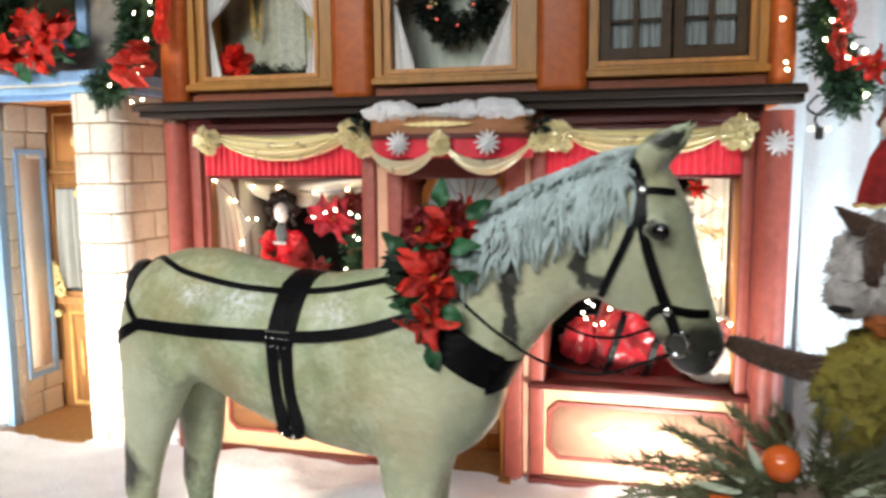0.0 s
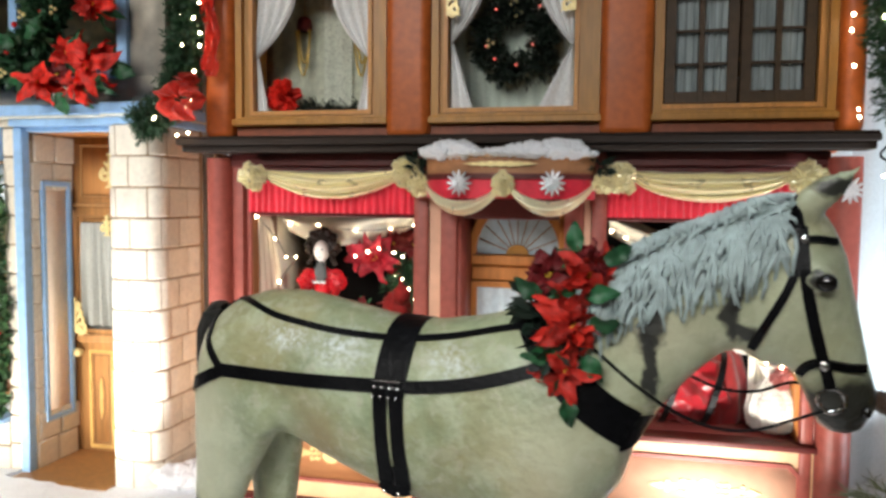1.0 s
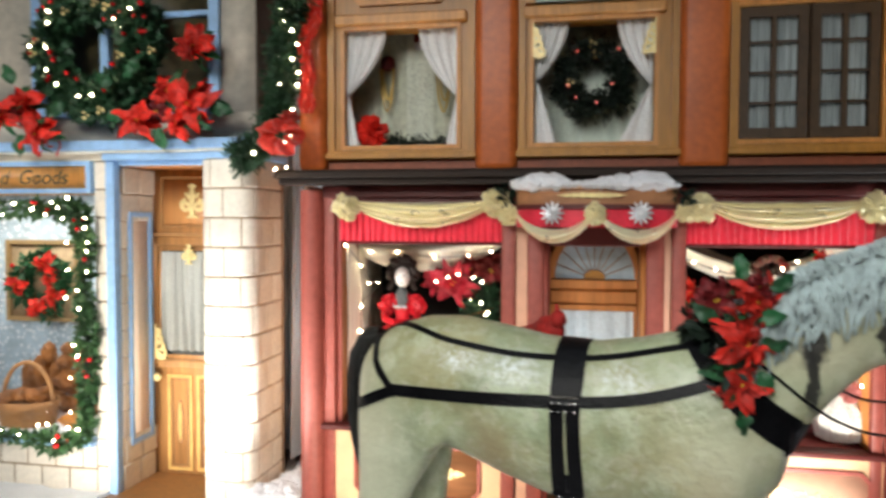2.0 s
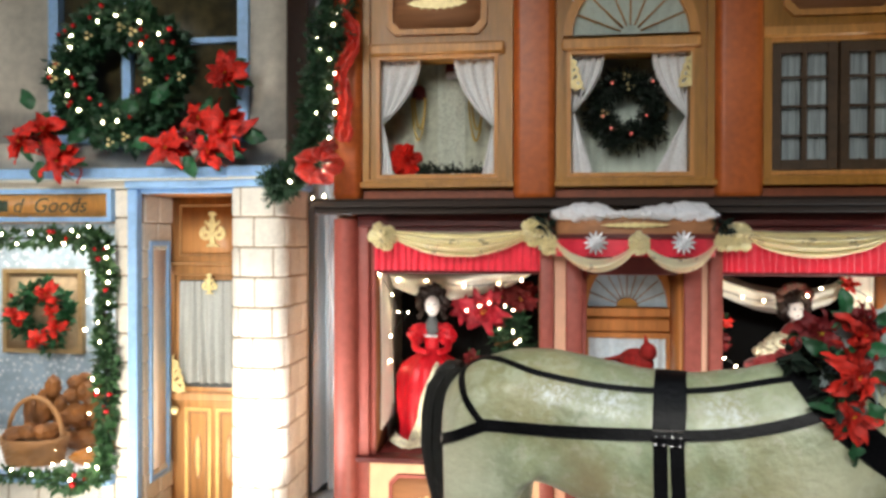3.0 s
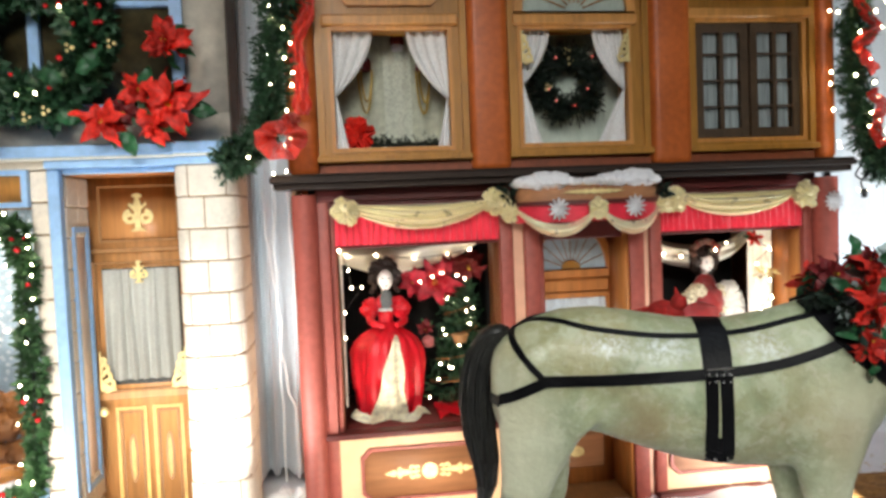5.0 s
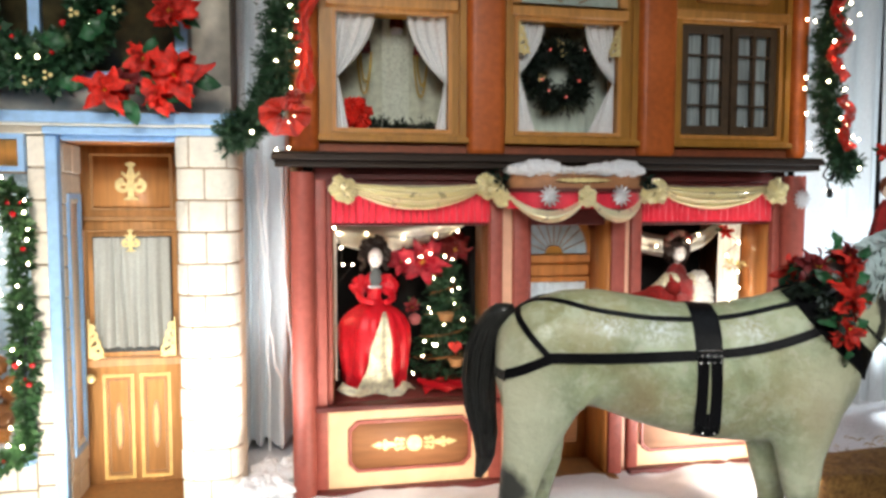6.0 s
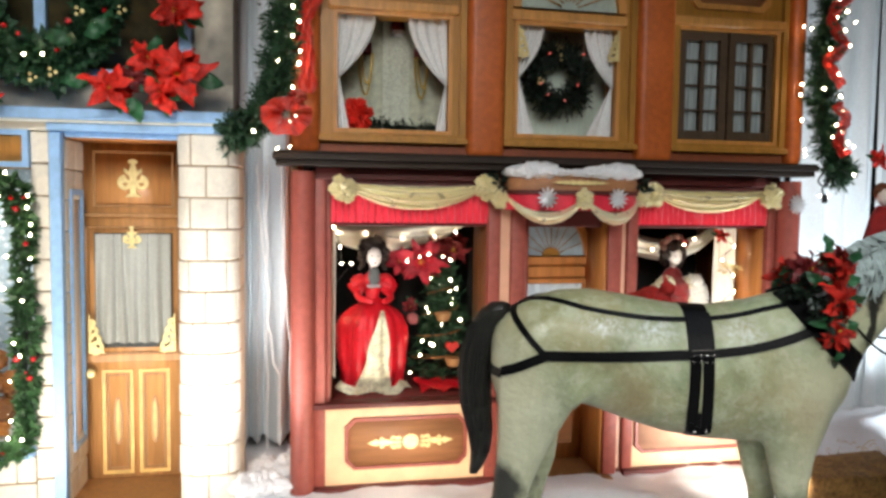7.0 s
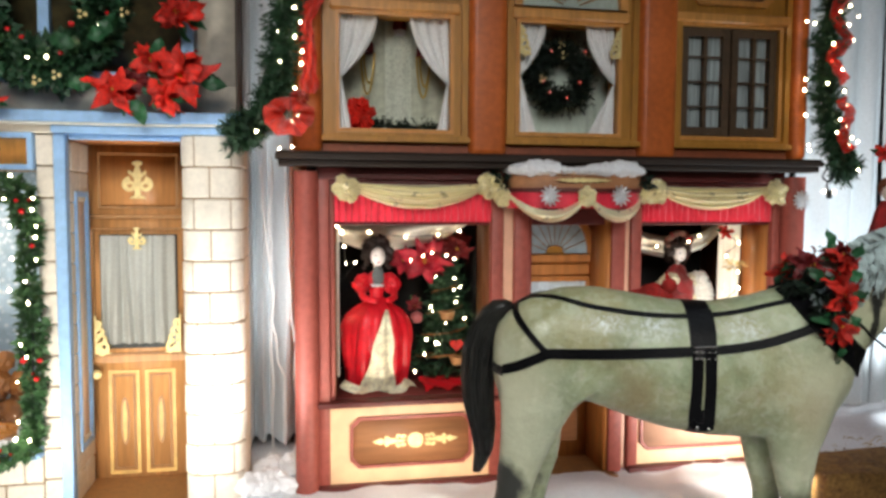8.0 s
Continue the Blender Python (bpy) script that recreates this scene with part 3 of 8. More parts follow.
    part("reveal", ring_plate(B(), rect(gx0 - 0.16, gx1 + 0.16, g0 - 0.12, g1 + 0.16), rect(gx0 - 0.15, gx1 + 0.15, g0 - 0.02, g1 + 0.15), 0.10, 0.37), SHEER if kind != "shutter" else BLACK, win)
    return win, (gx0, gx1, g0, g1)


def lace_curtain(win, x_in, x_out, z_top, z_tie, z_low, y, flip, tail_width=0.05):
    """A lace curtain tied back at the side: from a wide top to a gathered tie, then a narrow tail."""
    bm = B()

    def at(u, v):
        k = v ** 1.6
        z = z_top + (z_tie - z_top) * v
        inner = x_in + (x_out - x_in) * (k ** 1.2) * 0.97
        x = x_out + (inner - x_out) * u
        dz = -0.06 * (1 - u) * math.sin(math.pi * v) * 0.0
        return (x, y - 0.012 * math.sin(u * 22 + 2 * v) * (1 - 0.3 * v) - 0.02 * v, z + dz)
    sheet(bm, 30, 16, at)

    def tail(u, v):
        z = z_tie + (z_low - z_tie) * v
        w = 0.012 + tail_width * v
        x = x_out + (x_in - x_out) / abs(x_in - x_out) * w * u
        return (x, y - 0.010 * math.sin(u * 9) - 0.015, z)
    sheet(bm, 10, 8, tail)
    part("lace_curtain", bm, LACE, win, "white lace curtain tied back at the side")


build_upper_storey()
win1, g_1 = build_window(-2.017, -1.251, -1.930, -1.345, "lace")
win2, g_2 = build_window(-1.036, -0.279, -0.962, -0.392, "wreath")
win3, g_3 = build_window(-0.053, 0.669, -0.012, 0.600, "shutter")
lace_curtain(win1, -1.725, -1.928, 2.53, 2.19, 1.93, 0.085, True)
lace_curtain(win1, -1.555, -1.347, 2.53, 2.17, 1.93, 0.085, False)
lace_curtain(win2, -0.795, -0.955, 2.53, 2.23, 1.93, 0.085, True, 0.09)
lace_curtain(win2, -0.565, -0.398, 2.53, 2.20, 1.93, 0.085, False, 0.14)


def build_shutters():
    """Two small-paned leaves, all but shut."""
    gx0, gx1, g0, g1 = g_3
    for hinge, sign, swing in ((gx0 + 0.005, 1, -2), (gx1 - 0.005, -1, 3)):
        leaf = thing("shutter_leaf", "grey-brown window leaf with eight curtained panes, almost shut", "shutter", (hinge, 0.055, g0), turn=swing)
        w, h = (gx1 - gx0) / 2 - 0.008, g1 - g0 - 0.006
        bm = B()
        xs = [0.0, 0.045, w / 2 - 0.012, w / 2 + 0.012, w - 0.045, w]
        for a, b in ((xs[0], xs[1]), (xs[2], xs[3]), (xs[4], xs[5])):
            box(bm, sign * a if sign > 0 else -b, sign * b if sign > 0 else -a, -0.014, 0.014, 0.004, h, 0.003)
        for i in range(5):
            z = 0.004 + (h - 0.05) * i / 4
            hh = 0.05 if i in (0, 4) else 0.03
            box(bm, 0.003 if sign > 0 else -w + 0.003, w - 0.003 if sign > 0 else -0.003, -0.012, 0.012, z + (0.02 if i not in (0, 4) else 0), z + hh + (0.0 if i in (0, 4) else 0), 0.002)
        part("leaf_frame", bm, SHUTTER, leaf, local=True)
        for side in (0, 1):
            a, b = (xs[1], xs[2]) if side == 0 else (xs[3], xs[4])
            lo, hi = (a, b) if sign > 0 else (-b, -a)
            part("leaf_curtain", drape(B(), lo - 0.004, hi + 0.004, 0.027, 0.04, h - 0.04, 3.5, 0.008, side + hinge, 3), surface("blue_grey_sheer", (0.44, 0.50, 0.50), 0.9, vary=0.5, grain=14, blotch=9, bump=0.1, stretch=(4, 4, 0.25)), leaf, local=True)
        part("lining", cbox(0.03 if sign > 0 else 0.03 - w, w - 0.03 if sign > 0 else -0.03, 0.048, 0.052, 0.03, h - 0.03), BLACK, leaf, "black lining cloth", local=True)
        part("knob", blob(B(), (sign * (w - 0.09), -0.02, 0.05), (0.008, 0.008, 0.008)), STEEL, leaf, local=True)


build_shutters()


def build_shop_front():
    # posts, with a round bead on the outer edges
    def post(x0, x1, y0=0.0, deep=0.32, bead=True):
        bm = B()
        box(bm, x0, x1, y0, deep, 0.0, 1.725, 0.012, seg=2)
        p = part("post", bm, MAROON, house, "red-brown painted post")
        if bead:
            for k in (0.3, 0.72):
                x = x0 + (x1 - x0) * k
                part("fluting", cbox(x - 0.012, x + 0.012, y0 - 0.010, y0 + 0.01, 0.06, 1.60, 0.006, seg=2), MAROON, p)
        return p
    bm = B()
    tube(bm, [(-2.105, 0.02, 0.0), (-2.105, 0.02, 1.70)], 0.062, 20)
    part("round_post", bm, MAROON, house, "round red-brown corner post")
    part("corner_board", cbox(-2.165, -2.13, 0.06, 0.40, 0.0, 1.725, 0.004), CREAM_PANEL, house, "apricot corner board")
    post(-2.048, -1.985, 0.02, bead=False)
    post(-1.985, -1.955, 0.05, bead=False)
    post(-1.115, -1.045, 0.01, bead=False)
    part("post_board", cbox(-1.045, -0.985, 0.035, 0.32, 0.0, 1.60, 0.004), ROSE_PANEL, house, "pale rose post board")
    post(-0.985, -0.905, 0.005, bead=False)
    post(-0.420, -0.335, 0.005, bead=False)
    part("post_board", cbox(-0.335, -0.300, 0.035, 0.32, 0.0, 1.60, 0.004), ROSE_PANEL, house, "pale rose post board")
    post(-0.300, -0.235, 0.01, bead=False)
    post(0.590, 0.640, 0.02, bead=False)
    bm = B()
    tube(bm, [(0.715, 0.02, 0.0), (0.715, 0.02, 1.70)], 0.068, 20)
    part("round_post", bm, MAROON, house, "round red-brown corner post")
    post(0.640, 0.66, 0.04, bead=False)
    # head beam
    for z0, z1, y in ((1.42, 1.60, 0.06), (1.601, 1.66, 0.035), (1.661, 1.724, 0.012)):
        part("head_beam", cbox(-2.05, 0.66, y, 0.36, z0, z1, 0.006), MAROON_DARK, house, "dark red beam board")
    # panels under the two shop windows
    for x0, x1, px0, px1, inner in ((-2.048, -1.045, -1.880, -1.215, BROWN_PANEL), (-0.300, 0.655, -0.215, 0.600, ROSE_PANEL)):
        p = part("stall_riser", cbox(x0, x1, 0.035, 0.30, 0.0, 0.452, 0.004), CREAM_PANEL, house, "apricot panelled board under the shop window")
        part("panel_moulding", ring_plate(B(), octagon(px0, px1, 0.115, 0.392, 0.045), octagon(px0 + 0.016, px1 - 0.016, 0.131, 0.376, 0.04), 0.018, 0.036), MAROON, p)
        part("panel", plate(B(), octagon(px0 + 0.016, px1 - 0.016, 0.131, 0.376, 0.04), 0.0305, 0.037), inner, p)
        part("ornament", long_scroll((px0 + px1) / 2 + 0.02, 0.255, 0.235, 0.026), GOLD_PAINT, p, "gilt sunflower and scroll ornament")
        part("sill", cbox(x0 - 0.005, x1 + 0.005, -0.012, 0.10, 0.455, 0.482, 0.008, seg=2), MAROON_DARK, house, "dark red shop window sill")
        part("kerb", cbox(x0, x1, -0.02, 0.03, -0.02, 0.035, 0.006), MAROON_DARK, house)
    # boxes of the two windows
    for x0, x1 in ((-1.957, -1.110), (-0.240, 0.594)):
        part("display_floor", cbox(x0 - 0.02, x1 + 0.02, 0.09, 0.85, 0.44, 0.478), MAROON_DARK, house)
        part("display_back", cbox(x0 - 0.2, x1 + 0.1, 0.86, 0.88, 0.44, 1.69), BLACK, house, "black cloth back of the shop window")
    for x, m in ((-1.985, TULLE), (-1.075, BLACK), (-0.27, BLACK), (0.625, ORANGE_WOOD)):
        part("display_side", cbox(x, x + 0.018, 0.33, 0.86, 0.44, 1.69), m, house)
    dark_varnish = surface("dark_varnished_wood", (0.20, 0.070, 0.024), 0.4, vary=0.35, grain=9, blotch=2.5, bump=0.1, stretch=(5, 5, 0.5))
    for x, m in ((-1.9548, dark_varnish), (-1.1192, dark_varnish), (0.5858, ORANGE_WOOD)):
        part("window_lining", cbox(x, x + 0.004, 0.06, 0.33, 0.483, 1.60), m, house, "varnished wooden lining of the shop window")
    # door in its recess
    for x in (-0.905, -0.4405):
        part("reveal", cbox(x, x + 0.0205, 0.02, 0.31, 0.0, 1.60), MAROON if x < -0.6 else ORANGE_WOOD, house)
    door = part("door", cbox(-0.905, -0.42, 0.30, 0.33, 0.0, 1.60), ORANGE_WOOD, house, "varnished orange wooden shop door")
    cx, zb, r = -0.658, 1.245, 0.200
    arch = lambda k: [(cx + k * math.cos(math.pi * i / 20), zb + k * 1.20 * math.sin(math.pi * i / 20)) for i in range(21)]  # noqa: E731
    part("arch_moulding", ring_plate(B(), arch(r + 0.042), arch(r + 0.004), 0.262, 0.302), ORANGE_WOOD, door)
    part("fanlight", plate(B(), arch(r + 0.005), 0.288, 0.30), surface("blue_white_cloth", (0.46, 0.56, 0.61), 0.8, vary=0.2, grain=40, blotch=12, bump=0.1), door, "grey cloth fanlight")
    for i in range(1, 10):
        a = math.pi * i / 10
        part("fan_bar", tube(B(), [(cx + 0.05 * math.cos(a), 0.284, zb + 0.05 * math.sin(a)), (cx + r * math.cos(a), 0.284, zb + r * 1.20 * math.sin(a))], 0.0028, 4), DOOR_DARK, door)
    part("fan_hub", plate(B(), [(cx + 0.055 * math.cos(math.pi * i / 12), zb + 0.048 * math.sin(math.pi * i / 12)) for i in range(13)], 0.276, 0.30), OCHRE, door)
    part("rail", cbox(-0.90, -0.425, 0.268, 0.30, 1.19, 1.242, 0.008), ORANGE_WOOD, door)
    part("rail", cbox(-0.885, -0.44, 0.276, 0.30, 1.115, 1.182, 0.006), ORANGE_WOOD, door)
    part("glazing_frame", frame_of(B(), cx - 0.228, cx + 0.228, 0.56, 1.108, 0.028, 0.272, 0.301), ORANGE_WOOD, door)
    part("door_curtain", drape(B(), cx - 0.202, cx + 0.202, 0.292, 0.59, 1.08, 5, 0.014, 9.0, 3), surface("blue_white_curtain", (0.58, 0.68, 0.74), 0.85, vary=0.2, grain=50, bump=0.1), door, "pale gathered door curtain")
    for z0, z1 in ((0.10, 0.30), (0.33, 0.52)):
        part("door_panel", cbox(cx - 0.17, cx + 0.17, 0.288, 0.31, z0, z1, 0.01), BROWN_PANEL, door)
    part("ornament", ellipse_plate(B(), cx, 0.20, 0.045, 0.03, 0.279, 0.287), GOLD_PAINT, door)
    part("door_step", cbox(-0.95, -0.38, -0.06, 0.30, -0.05, 0.012, 0.006), DOOR_DARK, house, "brown wooden door step")


build_shop_front()


# ---- the cream stone bakery with blue trim ----
# cream that stands in for light on the fascia's lower edge
LIT_EDGE = surface("lit_edge_cream", (0.80, 0.78, 0.70), 0.5, vary=0.15, bump=0.05)
bakery = thing("bakery", "cream stone bakery with sky-blue trim and a wooden corner door", "house", (-3.7, 0.3, 0))


def build_bakery():
    # fascia over the ground floor
    for x0, x1, y in ((-6.2, -2.70, 0.0), (-2.70, -2.40, -0.045)):
        part("fascia", cbox(x0, x1, y - 0.055, 0.40, 1.918, 1.972, 0.006), BLUE, bakery, "sky-blue painted fascia board")
        # added strip: the fascia's lit underside put into colour
        part("fascia_trim", cbox(x0, x1, y - 0.040, 0.40, 1.906, 1.9175, 0.002), LIT_EDGE, bakery, "cream strip coloured as the lit lower edge of the fascia")
        part("fascia", cbox(max(x0, -3.305), x1, y - 0.018, 0.40, 1.868, 1.9055, 0.005), BLUE, bakery, "sky-blue painted fascia board")
    part("frieze", cbox(-6.2, -3.305, 0.012, 0.40, 1.868, 1.9055, 0.003), STONE, bakery, "cream stone frieze over the shop sign")
    # posts of the front
    part("corner_trim", cbox(-3.305, -3.250, 0.012, 0.07, 0.0, 1.867, 0.005), BLUE, bakery, "sky-blue corner board")
    part("door_head", cbox(-3.238, -2.71, 0.03, 0.08, 1.842, 1.867, 0.003), BLUE, bakery)
    part("pier", cbox(-3.392, -3.305, 0.048, 0.30, 0.0, 1.867), MORTAR, bakery, "brown mortar behind cream stones")
    part("low_wall", cbox(-6.2, -3.392, 0.048, 0.30, 0.0, 0.275), MORTAR, bakery, "brown mortar behind cream stones")
    part("upper_wall", cbox(-6.2, -2.455, 0.10, 0.16, 1.975, 2.13), PLASTER, bakery)
    for x0, x1 in ((-6.2, -3.80), (-2.655, -2.455)):
        part("upper_wall", cbox(x0, x1, 0.10, 0.40, 2.13, 3.5), PLASTER, bakery, "grey-beige plaster wall")
    part("upper_wall", cbox(-3.80, -2.655, 0.10, 0.40, 3.2, 3.5), PLASTER, bakery)
    part("corner_board", cbox(-2.455, -2.447, 0.102, 0.45, 1.975, 3.5, 0.002), surface("dark_umber_paint", (0.12, 0.095, 0.07), 0.7, bump=0.1), bakery, "dark umber corner board")
    # upper window
    win = part("window", frame_of(B(), -3.80, -2.655, 2.12, 3.2, 0.058, 0.07, 0.16), BLUE, bakery, "sky-blue window frame")
    part("sash", cbox(-3.380, -3.326, 0.085, 0.14, 2.17, 3.15, 0.004), BLUE, win)
    for z in (2.656, 3.0):
        part("sash_bar", cbox(-3.75, -2.715, 0.092, 0.13, z, z + 0.028, 0.003), BLUE, win)
    part("pane", cbox(-3.75, -2.705, 0.125, 0.135, 2.17, 3.15), surface("umber_pane", (0.050, 0.040, 0.024), 0.35, vary=0.7, grain=18, blotch=7, bump=0.15, tint=(0.11, 0.088, 0.038)), win, "dark umber window panes")
    # shop window
    part("window_head", cbox(-6.2, -3.392, 0.05, 0.30, 1.69, 1.867), OCHRE, bakery)
    sign = part("signboard", cbox(-5.2, -3.42, 0.020, 0.05, 1.715, 1.845), OCHRE_LIGHT, bakery, "ochre shop signboard")
    part("sign_frame", frame_of(B(), -5.24, -3.392, 1.69, 1.868, 0.026, 0.004, 0.05), BLUE, sign)
    ink = surface("green_black_ink", (0.05, 0.075, 0.045), 0.6, vary=0.2, bump=0.0)
    for word, wx in (("d", -3.98), ("Goods", -3.86)):
        text = bpy.data.curves.new("lettering", "FONT")
        text.body, text.size, text.extrude, text.shear = word, 0.115, 0.001, 0.3
        text.materials.append(ink)
        lettering = new("lettering", text)
        me = bpy.data.meshes.new_from_object(lettering.evaluated_get(bpy.context.evaluated_depsgraph_get()))
        bpy.data.objects.remove(lettering)
        me.transform(pose(wx, 0.0185, 1.742, 90, 0, 0))
        part("lettering", me, None, sign, "dark handwritten sign lettering")
    for i, w in enumerate((0.07, 0.055, 0.05, 0.06)):
        part("lettering", cbox(-4.32 + i * 0.085, -4.32 + i * 0.085 + w, 0.017, 0.021, 1.745, 1.745 + (0.085 if i == 0 else 0.06)), ink, sign)
    part("sill", cbox(-6.2, -3.392, -0.02, 0.12, 0.272, 0.30, 0.006), BLUE, bakery, "sky-blue window sill")
    part("window_floor", cbox(-6.2, -3.40, 0.10, 1.05, 0.262, 0.298), COTTON, bakery)
    part("backcloth", cbox(-6.2, -3.30, 0.95, 0.97, 0.25, 1.75), SNOWSKY, bakery, "grey-blue cloth with painted snowflakes")
    part("side_cloth", cbox(-3.392, -3.37, 0.30, 0.95, 0.25, 1.75), SNOWSKY, bakery)
    part("window_ceiling", cbox(-6.2, -3.30, 0.30, 0.97, 1.75, 1.80), HALL, bakery)
    glass = bpy.data.meshes.new("pane")
    glass.from_pydata([(-6.2, 0.087, 0.30), (-3.392, 0.087, 0.30), (-3.392, 0.087, 1.69), (-6.2, 0.087, 1.69)], [], [(0, 1, 2, 3)])
    glass.materials.append(GLASS)
    pane = part("pane", glass, None, bakery)
    pane.visible_shadow = False
    # recessed corner door
    part("reveal", cbox(-3.302, -3.262, 0.072, 0.40, 0.0, 1.842), MORTAR, bakery)
    part("side_window", cbox(-3.262, -3.255, 0.165, 0.335, 0.28, 1.56), surface("pale_peach_paint", (0.86, 0.70, 0.55), 0.6, vary=0.12, bump=0.05), bakery, "pale peach side pane")
    bm = B()
    for y0, y1, z0, z1 in ((0.138, 0.165, 0.25, 1.59), (0.335, 0.362, 0.25, 1.59), (0.165, 0.335, 0.25, 0.28), (0.165, 0.335, 1.56, 1.59)):
        box(bm, -3.262, -3.238, y0, y1, z0, z1, 0.003)
    part("side_window_frame", bm, BLUE, bakery)
    part("soffit", cbox(-3.30, -2.70, 0.08, 0.44, 1.842, 1.866), ORANGE_WOOD, bakery)
    door = part("door", cbox(-3.262, -2.70, 0.40, 0.44, 0.0, 1.842), DOOR_WOOD, bakery, "honey-coloured wooden door with gilt ornaments")
    y = 0.40
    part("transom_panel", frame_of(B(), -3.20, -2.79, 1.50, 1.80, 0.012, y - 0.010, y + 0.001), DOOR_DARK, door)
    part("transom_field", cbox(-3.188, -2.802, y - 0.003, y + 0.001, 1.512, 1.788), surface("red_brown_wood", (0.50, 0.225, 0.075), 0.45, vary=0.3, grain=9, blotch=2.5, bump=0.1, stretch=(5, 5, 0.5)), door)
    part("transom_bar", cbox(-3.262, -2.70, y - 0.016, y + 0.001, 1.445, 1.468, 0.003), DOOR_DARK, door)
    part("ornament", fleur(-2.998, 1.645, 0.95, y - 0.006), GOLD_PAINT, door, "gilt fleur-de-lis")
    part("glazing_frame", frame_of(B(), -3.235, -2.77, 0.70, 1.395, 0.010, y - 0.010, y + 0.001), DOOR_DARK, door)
    part("door_pane", cbox(-3.20, -2.80, y - 0.004, y + 0.001, 0.735, 1.36), surface("grey_pane", (0.10, 0.11, 0.11), 0.2, vary=0.3, bump=0.0), door)
    part("door_curtain", drape(B(), -3.19, -2.805, y - 0.030, 0.765, 1.355, 6.5, 0.022, 4.0, 8), surface("ivory_door_cloth", (0.38, 0.385, 0.35), 0.85, vary=0.15, grain=60, bump=0.15), door, "striped ivory door curtain")
    part("ornament", fleur(-3.0, 1.335, 0.55, y - 0.046), GOLD_PAINT, door)
    for xx, f in ((-3.225, 1), (-2.782, -1)):
        part("ornament", corner_scroll(xx, 0.735, 0.95, f, y - 0.044), GOLD_PAINT, door)
    part("lock_rail", cbox(-3.262, -2.70, y - 0.010, y + 0.001, 0.655, 0.70, 0.004), DOOR_WOOD, door)
    for x0, x1 in ((-3.17, -3.01), (-2.98, -2.82)):
        part("panel_frame", frame_of(B(), x0, x1, 0.035, 0.615, 0.018, y - 0.009, y + 0.001), DULL_GOLD, door)
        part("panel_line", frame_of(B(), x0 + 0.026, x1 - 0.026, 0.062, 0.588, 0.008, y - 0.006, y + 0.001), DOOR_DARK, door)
        cx = (x0 + x1) / 2
        # shade round the spindle, put in as a darker ellipse
        part("panel_shade", ellipse_plate(B(), cx, 0.33, 0.024, 0.135, y - 0.004, y + 0.001), DOOR_DARK, door)
        part("spindle", ellipse_plate(B(), cx, 0.33, 0.011, 0.115, y - 0.010, y + 0.001, 20, 0.1, 6), DULL_GOLD, door)
    knob = B()
    lathe(knob, (0, 0, 0), [(0.001, 0.0), (0.012, 0.002), (0.010, 0.018), (0.022, 0.026), (0.028, 0.040), (0.020, 0.052), (0.002, 0.056)], 14)
    bmesh.ops.transform(knob, matrix=pose(-3.222, y, 0.602, 90, 0, 0), verts=knob.verts)
    part("door_handle", knob, GOLD_PAINT, door, "round gilt door knob")
    part("threshold", cbox(-3.30, -2.70, -0.10, 0.42, -0.05, 0.012, 0.004), DOOR_DARK, bakery, "brown wooden threshold")


build_bakery()


def pillar_point(s):
    """Round the corner pillar: from its inner front edge, over the front, along the side. s in metres."""
    r, x0, x1, y0 = 0.085, -2.71, -2.425, -0.045
    front = x1 - x0 - 2 * r
    arc = r * math.pi / 2
    if s < arc:
        a = s / r
        return (x0 + r - r * math.cos(a), y0 + r - r * math.sin(a)), (-math.cos(a), -math.sin(a))
    s -= arc
    if s < front:
        return (x0 + r + s, y0), (0, -1)
    s -= front
    if s < arc:
        a = s / r
        return (x1 - r + r * math.sin(a), y0 + r - r * math.cos(a)), (math.sin(a), -math.cos(a))
    return (x1, y0 + r + s - arc), (1, 0)


def build_pillar():
    bm = B()
    outline = [pillar_point(0.74 * i / 40)[0] for i in range(41)] + [(-2.71, pillar_point(0.74)[0][1])]
    low = [bm.verts.new((x, y, 0)) for x, y in outline]
    high = [bm.verts.new((x, y, 1.868)) for x, y in outline]
    for i in range(len(outline)):
        j = (i + 1) % len(outline)
        bm.faces.new((low[i], low[j], high[j], high[i]))
    bm.faces.new(high)
    pillar = part("pillar", bm, MORTAR, bakery, "round-cornered pillar of cream stone blocks")
    return pillar


pillar = build_pillar()


# ---- the horse ----
HORSE_AT, HORSE_TURN = (-0.760, -1.385, 0.0), -12.2
HORSE = pose(*HORSE_AT, 0, 0, HORSE_TURN)


def loft(bm, sections, sides=20):
    """Skins ellipses: each section is centre (u, v, w), its two half-axes as vectors."""
    rings = []
    for c, a, b in sections:
        c, a, b = Vector(c), Vector(a), Vector(b)
        rings.append([bm.verts.new(c + math.cos(k * math.tau / sides) * a + math.sin(k * math.tau / sides) * b) for k in range(sides)])
    for r0, r1 in zip(rings, rings[1:]):
        for k in range(sides):
            bm.faces.new((r0[k], r0[(k + 1) % sides], r1[(k + 1) % sides], r1[k]))
    bm.faces.new(rings[0])
    bm.faces.new(rings[-1])


def limb(bm, points, sides=14):
    """A leg: points of (u, v, w, half-length, half-width)."""
    loft(bm, [((u, v, w), (a, 0, 0), (0, b, 0)) for u, v, w, a, b in points], sides)


